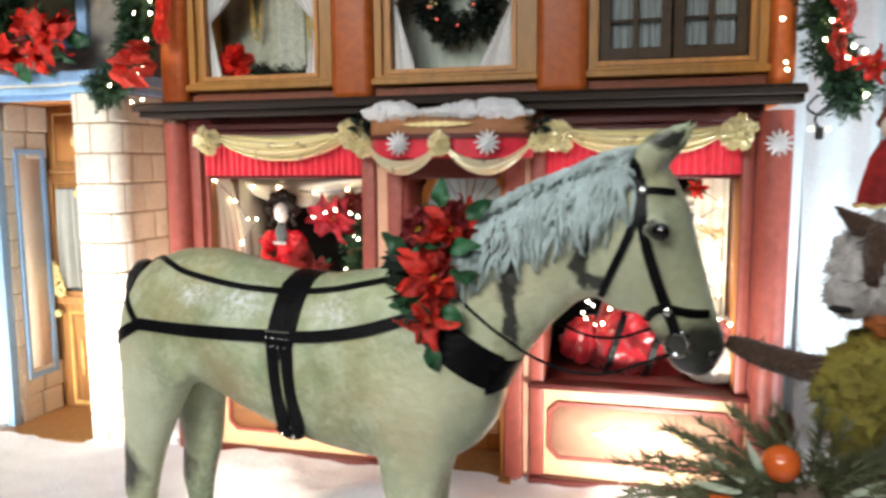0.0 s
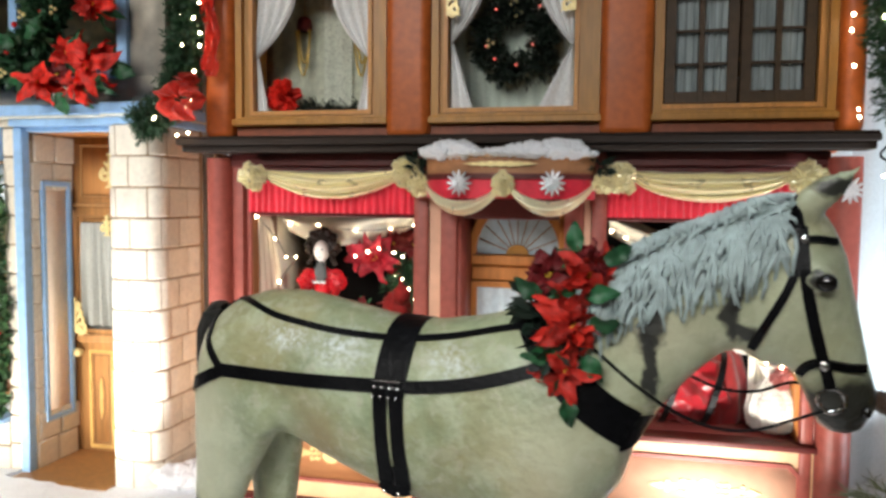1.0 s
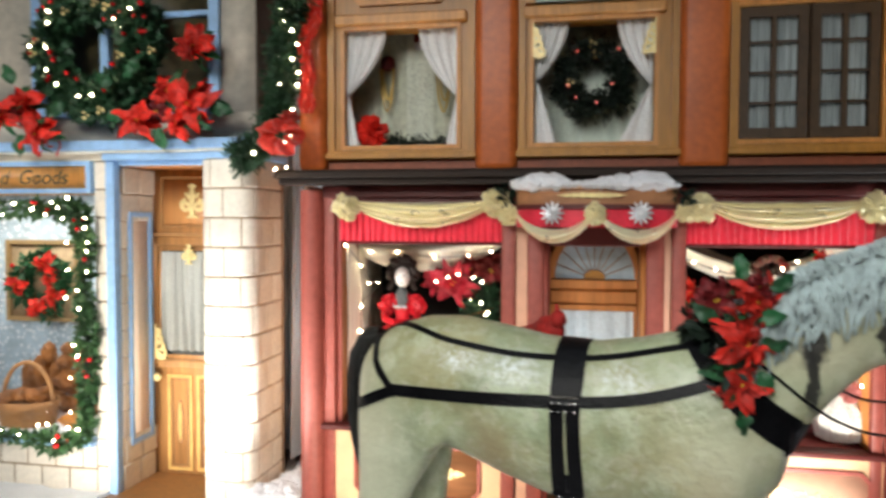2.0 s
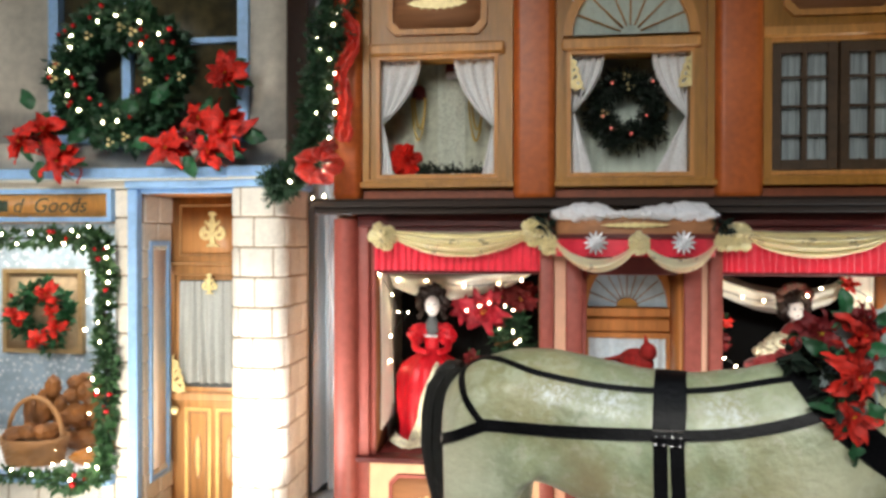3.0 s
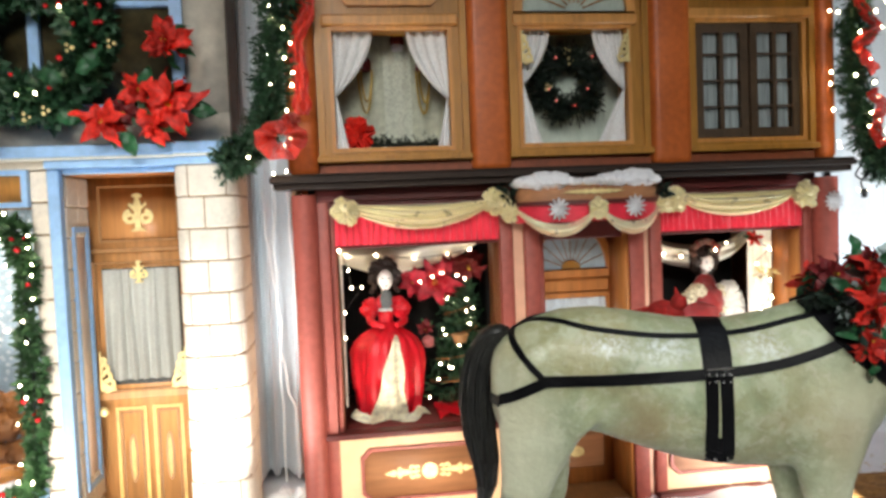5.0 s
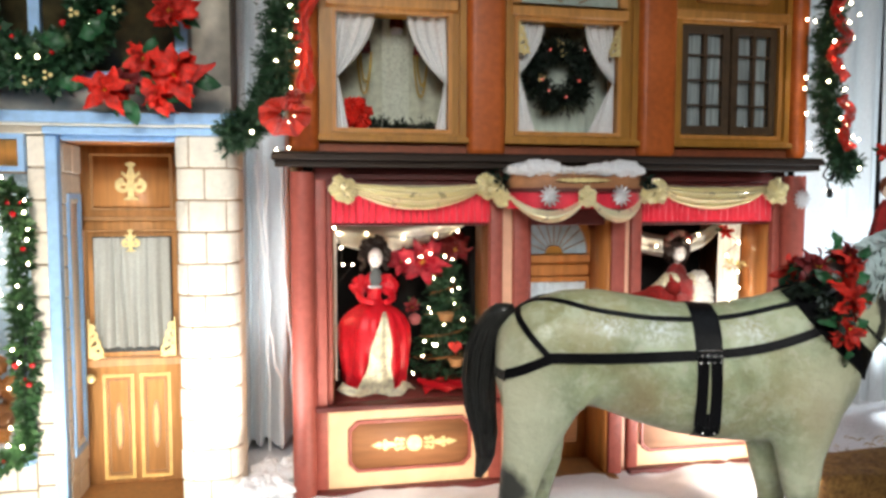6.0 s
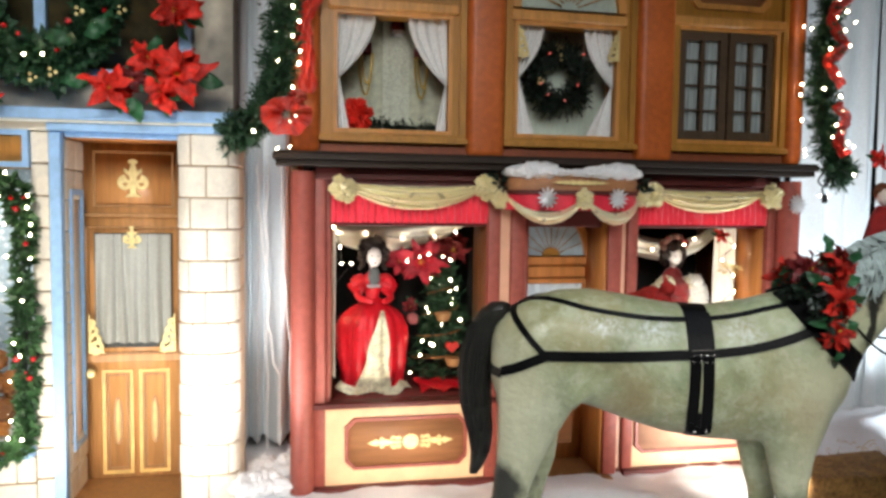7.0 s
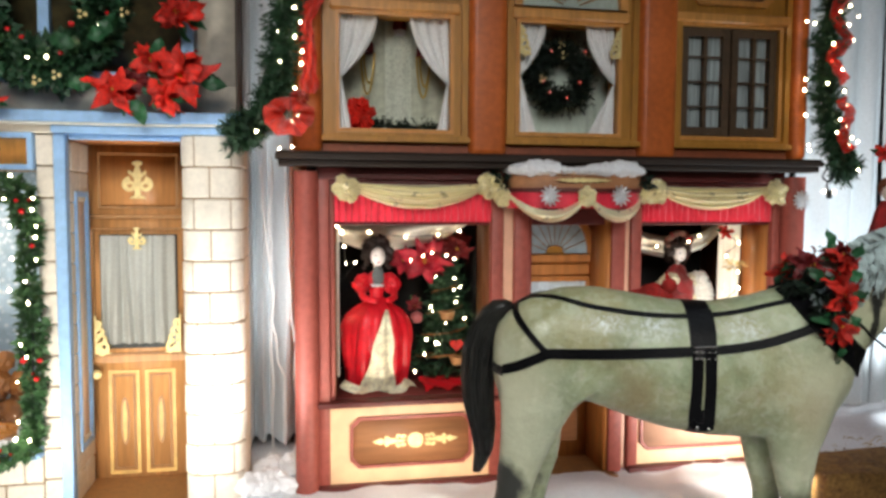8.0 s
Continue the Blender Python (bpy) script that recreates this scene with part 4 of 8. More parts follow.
def horse_body():
    bm = B()
    # trunk: station, top, bottom, half-width
    trunk = [(-0.690, 1.05, 0.90, 0.035), (-0.675, 1.105, 0.85, 0.075), (-0.635, 1.155, 0.80, 0.115), (-0.56, 1.205, 0.80, 0.142),
             (-0.45, 1.238, 0.83, 0.155), (-0.33, 1.244, 0.81, 0.160), (-0.20, 1.224, 0.762, 0.163), (-0.05, 1.198, 0.716, 0.165),
             (0.10, 1.192, 0.692, 0.165), (0.24, 1.215, 0.684, 0.162), (0.37, 1.25, 0.692, 0.157), (0.47, 1.25, 0.715, 0.148),
             (0.545, 1.19, 0.765, 0.128), (0.593, 1.10, 0.83, 0.095), (0.615, 1.02, 0.90, 0.045)]
    loft(bm, [((u, 0, (a + b) / 2), (0, h, 0), (0, 0, (a - b) / 2)) for u, a, b, h in trunk], 28)
    # neck: crest and throat points
    neck = [((0.28, 1.22), (0.57, 0.80), 0.130), ((0.41, 1.268), (0.615, 0.92), 0.112), ((0.535, 1.345), (0.67, 1.01), 0.094),
            ((0.655, 1.41), (0.74, 1.10), 0.084), ((0.775, 1.46), (0.805, 1.165), 0.076), ((0.885, 1.498), (0.875, 1.19), 0.070), ((0.97, 1.508), (0.935, 1.22), 0.062)]
    loft(bm, [(((a[0] + b[0]) / 2, -0.005 * k / 6, (a[1] + b[1]) / 2), (0, h, 0), ((a[0] - b[0]) / 2, 0, (a[1] - b[1]) / 2)) for k, (a, b, h) in enumerate(neck)], 22)
    # head: forehead and jaw points
    head = [((0.885, 1.51), (0.83, 1.22), 0.050), ((0.955, 1.512), (0.855, 1.185), 0.074), ((1.005, 1.475), (0.875, 1.175), 0.082), ((1.035, 1.40), (0.89, 1.165), 0.082),
            ((1.05, 1.32), (0.915, 1.15), 0.074), ((1.066, 1.23), (0.94, 1.10), 0.063), ((1.08, 1.15), (0.955, 1.055), 0.056), ((1.095, 1.085), (0.962, 1.02), 0.056),
            ((1.098, 1.045), (0.975, 0.992), 0.050), ((1.075, 1.012), (1.005, 0.982), 0.03)]
    F = 0.012
    def turned(u, w):
        """The muzzle is turned a little towards the house."""
        low = max(0.0, 1.36 - w)
        return (u + F + 0.07 * low, -0.01 + 0.36 * low, w + 0.02 * low)
    loft(bm, [(turned((a[0] + b[0]) / 2, (a[1] + b[1]) / 2), (0, h, 0), ((a[0] - b[0]) / 2, 0, (a[1] - b[1]) / 2)) for a, b, h in head], 20)
    # lips and jaw
    blob(bm, (1.050 + F, 0.115, 1.012), (0.052, 0.042, 0.030), level=2)
    blob(bm, (0.900 + F, 0.03, 1.225), (0.085, 0.070, 0.085), level=2)
    # brow over the eyes
    for v in (-0.080, 0.060):
        blob(bm, (1.003, v, 1.352), (0.036, 0.018, 0.030), level=2)
    # ears
    for v in (-0.052, 0.035):
        loft(bm, [((0.965, v, 1.485), (0.036, 0.01, 0), (0, 0.022, 0.005)), ((0.990, v - 0.006, 1.525), (0.040, 0.012, -0.014), (0, 0.024, 0.005)),
                  ((1.020, v - 0.010, 1.552), (0.030, 0.008, -0.014), (0, 0.016, 0.005)), ((1.066, v - 0.012, 1.585), (0.006, 0.002, -0.004), (0, 0.005, 0.001))], 12)
    # hind legs: near and far
    for u, v in ((0.0, -0.078), (0.09, 0.085)):
        limb(bm, [(-0.48, v * 0.85, 1.05, 0.18, 0.070), (-0.50, v, 0.92, 0.175, 0.075), (-0.535, v, 0.80, 0.135, 0.072), (-0.57 + u * 0.6, v, 0.68, 0.098, 0.062),
                  (-0.598 + u, v, 0.58, 0.080, 0.052), (-0.615 + u, v, 0.50, 0.070, 0.046), (-0.628 + u, v, 0.44, 0.066, 0.043), (-0.622 + u, v, 0.36, 0.048, 0.036), (-0.60 + u, v, 0.22, 0.042, 0.033),
                  (-0.595 + u, v, 0.13, 0.050, 0.040), (-0.575 + u, v, 0.075, 0.050, 0.040), (-0.56 + u, v, 0.055, 0.062, 0.050), (-0.545 + u, v, 0.0, 0.075, 0.058)])
    # fore legs
    for u, v in ((0.0, -0.082), (-0.045, 0.078)):
        limb(bm, [(0.43 + u, v * 0.8, 0.98, 0.13, 0.060), (0.42 + u, v, 0.86, 0.135, 0.068), (0.40 + u, v, 0.75, 0.115, 0.064), (0.39 + u, v, 0.65, 0.088, 0.056), (0.395 + u, v, 0.55, 0.068, 0.050),
                  (0.405 + u, v, 0.46, 0.052, 0.044), (0.41 + u, v, 0.39, 0.054, 0.045), (0.41 + u, v, 0.32, 0.042, 0.037), (0.41 + u, v, 0.18, 0.036, 0.032),
                  (0.415 + u, v, 0.12, 0.044, 0.038), (0.43 + u, v, 0.07, 0.046, 0.040), (0.44 + u, v, 0.052, 0.058, 0.048), (0.45 + u, v, 0.0, 0.068, 0.056)])
    # shoulder and haunch muscle
    for v in (-0.118, 0.108):
        blob(bm, (0.38, v, 0.93), (0.165, 0.048, 0.20), level=2)
        blob(bm, (-0.47, v, 0.98), (0.17, 0.042, 0.19), level=2)
    me = mesh_of("horse_raw", bm, [])
    raw = new("horse_raw", me)
    rem = raw.modifiers.new("weld", "REMESH")
    rem.mode, rem.voxel_size = "VOXEL", 0.0125
    smo = raw.modifiers.new("relax", "SMOOTH")
    smo.factor, smo.iterations = 0.5, 11
    deps = bpy.context.evaluated_depsgraph_get()
    out = bpy.data.meshes.new_from_object(raw.evaluated_get(deps))
    bpy.data.objects.remove(raw)
    return out


def coat_material():
    """Mottled cream-green hide, with dark points on muzzle, hocks and knees; crease shade on neck and jaw is put into
    the colour.
    """
    m = surface("painted_hide", (0.262, 0.315, 0.178), 0.40, vary=0.18, grain=40, blotch=5, bump=0.7, fine=0.010, tint=(0.375, 0.440, 0.275))
    t = m.node_tree
    b = t.nodes["Principled BSDF"]
    b.inputs["Specular IOR Level"].default_value = 0.5
    b.inputs["Coat Weight"].default_value, b.inputs["Coat Roughness"].default_value = 0.22, 0.22
    co = t.nodes.new("ShaderNodeTexCoord")
    warp, vadd = t.nodes.new("ShaderNodeTexNoise"), t.nodes.new("ShaderNodeVectorMath")
    warp.inputs["Scale"].default_value, warp.inputs["Detail"].default_value = 26, 4
    vadd.operation = "MULTIPLY_ADD"
    vadd.inputs[1].default_value = (0.05, 0.05, 0.05)
    t.links.new(co.outputs["Object"], warp.inputs["Vector"])
    t.links.new(warp.outputs["Color"], vadd.inputs[0])
    t.links.new(co.outputs["Object"], vadd.inputs[2])
    col = b.inputs["Base Color"].links[0].from_socket

    def spot(col, centre, axes, color, strength, soft=0.45):
        sub, scl, ln, mr, mix = (t.nodes.new(n) for n in ("ShaderNodeVectorMath", "ShaderNodeVectorMath", "ShaderNodeVectorMath", "ShaderNodeMapRange", "ShaderNodeMix"))
        sub.operation, scl.operation, ln.operation = "SUBTRACT", "DIVIDE", "LENGTH"
        sub.inputs[1].default_value = (centre[0] + 0.025, centre[1] + 0.025, centre[2] + 0.025)
        scl.inputs[1].default_value = axes
        t.links.new(vadd.outputs[0], sub.inputs[0])
        t.links.new(sub.outputs[0], scl.inputs[0])
        t.links.new(scl.outputs[0], ln.inputs[0])
        t.links.new(ln.outputs["Value"], mr.inputs["Value"])
        mr.inputs["From Min"].default_value, mr.inputs["From Max"].default_value = 1.0, 1.0 - soft
        mr.inputs["To Max"].default_value = strength
        mix.data_type = "RGBA"
        mix.inputs["B"].default_value = rgb(color)
        t.links.new(mr.outputs[0], mix.inputs["Factor"])
        t.links.new(col, mix.inputs["A"])
        return mix.outputs["Result"]
    dark, tan = (0.022, 0.022, 0.02), (0.32, 0.21, 0.085)
    # yellowed patches of uneven paint
    pat, pr, pm = t.nodes.new("ShaderNodeTexNoise"), t.nodes.new("ShaderNodeMapRange"), t.nodes.new("ShaderNodeMix")
    pat.inputs["Scale"].default_value, pat.inputs["Detail"].default_value = 2.6, 5
    pr.inputs["From Min"].default_value, pr.inputs["From Max"].default_value, pr.inputs["To Max"].default_value = 0.48, 0.62, 0.50
    pm.data_type = "RGBA"
    pm.inputs["B"].default_value = rgb((0.47, 0.37, 0.17))
    t.links.new(co.outputs["Object"], pat.inputs["Vector"])
    t.links.new(pat.outputs[0], pr.inputs["Value"])
    t.links.new(pr.outputs[0], pm.inputs["Factor"])
    t.links.new(col, pm.inputs["A"])
    col = pm.outputs["Result"]
    # rubbed pale patches and fine brown dirt
    for scale, lo, hi, top, tone in ((3.0, 0.52, 0.66, 0.42, (0.27, 0.28, 0.13)), (2.2, 0.50, 0.66, 0.6, (0.56, 0.62, 0.37)), (9.0, 0.51, 0.60, 0.40, (0.60, 0.68, 0.50)), (26.0, 0.55, 0.62, 0.45, (0.56, 0.56, 0.43))):
        n2, r2, m2 = t.nodes.new("ShaderNodeTexNoise"), t.nodes.new("ShaderNodeMapRange"), t.nodes.new("ShaderNodeMix")
        n2.inputs["Scale"].default_value, n2.inputs["Detail"].default_value, n2.inputs["Roughness"].default_value = scale, 7, 0.65
        r2.inputs["From Min"].default_value, r2.inputs["From Max"].default_value, r2.inputs["To Max"].default_value = lo, hi, top
        m2.data_type = "RGBA"
        m2.inputs["B"].default_value = rgb(tone)
        t.links.new(vadd.outputs[0], n2.inputs["Vector"])
        t.links.new(n2.outputs[0], r2.inputs["Value"])
        t.links.new(r2.outputs[0], m2.inputs["Factor"])
        t.links.new(col, m2.inputs["A"])
        col = m2.outputs["Result"]
    for c, a, s in (((-0.20, -0.2, 0.86), (0.11, 0.2, 0.16), 0.75), ((0.43, -0.2, 0.80), (0.11, 0.15, 0.17), 0.75), ((0.24, -0.2, 0.88), (0.12, 0.2, 0.06), 0.4), ((0.66, -0.1, 1.22), (0.16, 0.2, 0.10), 0.45), ((-0.25, -0.2, 0.98), (0.12, 0.2, 0.08), 0.25), ((0.10, -0.2, 0.74), (0.2, 0.2, 0.05), 0.3)):
        col = spot(col, c, a, tan, s, 0.9)
    # paler hindquarters, shoulder and back; floodlight on the rump is put into colour
    for c, a, k in (((-0.60, -0.1, 0.72), (0.26, 0.4, 0.40), 0.70), ((0.50, -0.2, 0.86), (0.16, 0.2, 0.20), 0.40), ((-0.12, -0.2, 1.12), (0.22, 0.2, 0.09), 0.35)):
        col = spot(col, c, a, (0.52, 0.545, 0.40), k, 0.95)
    # cream neck, head, shoulder and hindquarters; light on the hindquarters is painted in too
    for c, a, k in (((0.70, -0.1, 1.22), (0.26, 0.5, 0.26), 0.65), ((0.98, -0.1, 1.30), (0.22, 0.5, 0.30), 0.50), ((0.46, -0.2, 0.94), (0.24, 0.4, 0.22), 0.55), ((-0.66, -0.1, 0.86), (0.24, 0.5, 0.42), 0.75), ((0.44, -0.1, 0.62), (0.2, 0.4, 0.24), 0.60)):
        col = spot(col, c, a, (0.66, 0.65, 0.46), k, 0.95)
    # blue-white speckle: sheen of the ceiling light on the back, put into the colour
    glint_noise, sr = t.nodes.new("ShaderNodeTexNoise"), t.nodes.new("ShaderNodeMapRange")
    glint_noise.inputs["Scale"].default_value, glint_noise.inputs["Detail"].default_value, glint_noise.inputs["Roughness"].default_value = 55, 8, 0.75
    sr.inputs["From Min"].default_value, sr.inputs["From Max"].default_value = 0.46, 0.58
    t.links.new(co.outputs["Object"], glint_noise.inputs["Vector"])
    t.links.new(glint_noise.outputs[0], sr.inputs["Value"])
    for c, a in (((-0.13, -0.2, 1.12), (0.13, 0.2, 0.075)), ((0.18, -0.2, 1.11), (0.11, 0.2, 0.07)), ((-0.30, -0.2, 1.13), (0.08, 0.2, 0.05))):
        before = col
        glint = spot(col, c, a, (0.80, 0.86, 0.86), 1.0, 0.8)
        m3 = t.nodes.new("ShaderNodeMix")
        m3.data_type = "RGBA"
        t.links.new(sr.outputs[0], m3.inputs["Factor"])
        t.links.new(before, m3.inputs["A"])
        t.links.new(glint, m3.inputs["B"])
        col = m3.outputs["Result"]
    col = spot(col, (1.075, 0.10, 1.035), (0.16, 0.2, 0.125), dark, 0.97, 0.34)
    # dark leg, ear and eye points; neck and jaw spots paint in crease shade
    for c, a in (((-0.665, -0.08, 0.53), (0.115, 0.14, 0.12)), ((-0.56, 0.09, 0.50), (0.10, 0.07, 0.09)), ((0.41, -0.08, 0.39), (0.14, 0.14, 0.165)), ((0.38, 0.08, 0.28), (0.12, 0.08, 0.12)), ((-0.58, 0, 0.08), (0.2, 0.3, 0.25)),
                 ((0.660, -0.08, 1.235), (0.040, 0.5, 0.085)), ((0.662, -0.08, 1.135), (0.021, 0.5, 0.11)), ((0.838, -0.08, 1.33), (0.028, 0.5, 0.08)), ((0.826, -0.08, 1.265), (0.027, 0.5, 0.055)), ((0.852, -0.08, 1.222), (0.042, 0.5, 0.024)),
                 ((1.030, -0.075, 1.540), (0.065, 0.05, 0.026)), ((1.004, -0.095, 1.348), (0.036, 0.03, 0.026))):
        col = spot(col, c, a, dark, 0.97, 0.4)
    t.links.new(col, b.inputs["Base Color"])
    return m


def strand(bm, pts, r, mat):
    tube(bm, pts, r, 4, mat)


horse_shape = horse_body()
SKIN_TREE = BVHTree.FromPolygons([v.co for v in horse_shape.vertices], [p.vertices for p in horse_shape.polygons])


def on_side(u, w, lift=0.006, side=-1):
    """The place on the horse's side at (u, w), and the way out of it."""
    hit, normal, _, _ = SKIN_TREE.ray_cast(Vector((u, side * 0.8, w)), Vector((0, -side, 0)))
    if hit is None:
        hit, normal, _, _ = SKIN_TREE.find_nearest(Vector((u, side * 0.12, w)))
    if normal.y * side < 0:
        normal = -normal
    return hit + normal * lift, normal


def around(u, angle, lift=0.006, w=0.95, lean=0.0):
    """The place on the trunk round its axis at u; 0 is the near side, 90 the back."""
    a = radians(angle)
    d = Vector((lean * math.sin(a), -math.cos(a), math.sin(a)))
    hit, normal, _, _ = SKIN_TREE.ray_cast(Vector((u, 0, w)) + d * 0.8, -d)
    if hit is None:
        hit, normal, _, _ = SKIN_TREE.find_nearest(Vector((u, 0, w)) + d * 0.2)
    if normal.dot(d) < 0:
        normal = -normal
    return hit + normal * lift, normal


def on_skin(u, v, w, lift=0.007):
    """The nearest place of the horse's hide, and the way out of it."""
    hit, normal, _, _ = SKIN_TREE.find_nearest(Vector((u, v, w)))
    if normal.dot(Vector((u, v, w)) - Vector((u, 0, 1.0))) < 0:
        normal = -normal
    return hit + normal * lift, normal


def ribbon(bm, places, width, thick=0.006, mat=0):
    """A flat strap along (place, normal) pairs; width is a number or one for each."""
    for _ in range(4):
        inner = [((a[0] + b[0] * 2 + c[0]) / 4, (a[1] + b[1] * 2 + c[1]).normalized()) for a, b, c in zip(places, places[1:], places[2:])]
        places = [places[0]] + inner + [places[-1]]
    rings = []
    n = len(places)
    for i, (p, nrm) in enumerate(places):
        d = (places[min(i + 1, n - 1)][0] - places[max(i - 1, 0)][0]).normalized()
        s = d.cross(nrm).normalized()
        w = (width[i] if isinstance(width, (list, tuple)) else width) / 2
        rings.append([bm.verts.new(p + s * w - nrm * thick), bm.verts.new(p + s * w), bm.verts.new(p - s * w), bm.verts.new(p - s * w - nrm * thick)])
    for r0, r1 in zip(rings, rings[1:]):
        for k in range(4):
            bm.faces.new((r0[k], r0[(k + 1) % 4], r1[(k + 1) % 4], r1[k])).material_index = mat
    bm.faces.new(rings[0]).material_index = mat
    bm.faces.new(rings[-1]).material_index = mat
    return bm


def along(points, n=24):
    """Even samples on a smooth line through 2D or 3D points."""
    pts = [Vector(p) for p in points]
    out = []
    for i in range(n + 1):
        k = i / n * (len(pts) - 1)
        j = min(int(k), len(pts) - 2)
        f = k - j
        p0, p1, p2, p3 = pts[max(j - 1, 0)], pts[j], pts[j + 1], pts[min(j + 2, len(pts) - 1)]
        out.append(0.5 * ((2 * p1) + (p2 - p0) * f + (2 * p0 - 5 * p1 + 4 * p2 - p3) * f * f + (3 * p1 - p0 - 3 * p2 + p3) * f ** 3))
    return out


def build_horse():
    rng = random.Random(4)
    mane, tail = surface("grey_green_yarn", (0.46, 0.56, 0.55), 0.85, vary=0.35, grain=40, blotch=14, bump=0.3, sheen=0.2), surface("black_horsehair", (0.010, 0.010, 0.009), 0.42, vary=0.6, grain=70, blotch=9, bump=0.3, tint=(0.032, 0.032, 0.028))
    bm = B()
    bm.from_mesh(horse_shape)
    for f in bm.faces:
        f.material_index, f.smooth = 0, True
    # eyes
    blob(bm, (1.010, -0.090, 1.346), (0.021, 0.013, 0.020), 3, level=2)
    blob(bm, (1.010, 0.070, 1.346), (0.020, 0.012, 0.020), 3, level=2)
    blob(bm, (1.105, 0.055, 1.052), (0.012, 0.008, 0.016), 3, level=1)
    # mane: yarn that falls over both sides of the crest
    crest = along([(0.47, 1.305), (0.56, 1.362), (0.67, 1.423), (0.79, 1.470), (0.88, 1.506), (0.935, 1.516)], 110)
    for i, c in enumerate(crest):
        for side, count in ((-1, 5), (1, 2)):
            for _ in range(count):
                k = i / 110
                long = rng.uniform(0.09, 0.165) * (1.0 if 0.05 < k < 0.9 else 0.75) + 0.05 * math.sin(i * 0.7)
                u0 = c.x + rng.uniform(-0.012, 0.012)
                pts, droop = [], rng.uniform(-0.05, 0.015)
                wig = rng.uniform(0, 6)
                out = rng.uniform(0.008, 0.026)
                for j in range(7):
                    q = j / 6
                    u = u0 + droop * q * q + 0.006 * math.sin(wig + q * 9)
                    w = c.y + 0.012 * (1 - q) - long * q
                    p, _ = on_side(u, min(w, c.y - 0.01), out * (0.6 + 0.6 * math.sin(q * 2.4)), side)
                    if q == 0:
                        p = Vector((u, 0.0, c.y + 0.012))
                    pts.append((p.x, p.y, w))
                strand(bm, pts, [0.0046] * 6 + [0.0026], 1)
    # tail: a thick fall of hair
    line = along([(-0.625, 0.0, 1.165), (-0.685, 0.03, 1.135), (-0.728, 0.075, 1.03), (-0.745, 0.10, 0.88), (-0.735, 0.11, 0.74), (-0.715, 0.11, 0.62), (-0.745, 0.11, 0.50)], 16)
    fat = [0.022, 0.036, 0.048, 0.056, 0.061, 0.064, 0.066, 0.066, 0.065, 0.063, 0.060, 0.056, 0.050, 0.046, 0.040, 0.031, 0.016]
    tube(bm, line, [f * 0.86 for f in fat], 16, 2)
    for _ in range(300):
        a, r = rng.uniform(0, math.tau), rng.uniform(0.80, 1.0)
        drift = rng.uniform(-0.6, 0.6)
        end = rng.randint(11, 16)
        pts = []
        for i in range(0, end + 1, 2):
            b = a + drift * i / 16
            pts.append(line[i] + Vector((math.cos(b), math.sin(b), 0)) * fat[i] * r * (1.0 if i < 13 else 0.9))
        strand(bm, pts, 0.0032, 2)
    me = bpy.data.meshes.new("horse_statue")
    bm.to_mesh(me)
    bm.free()
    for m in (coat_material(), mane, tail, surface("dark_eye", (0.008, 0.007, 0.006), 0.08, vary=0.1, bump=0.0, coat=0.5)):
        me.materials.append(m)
    me.polygons.foreach_set("use_smooth", [True] * len(me.polygons))
    ob = new("horse_statue", me)
    ob.matrix_basis = HORSE
    WORLD_OF[ob] = HORSE.copy()
    return tagged(ob, "pale grey-green horse statue with yarn mane and black tail", "statue")


horse = build_horse()


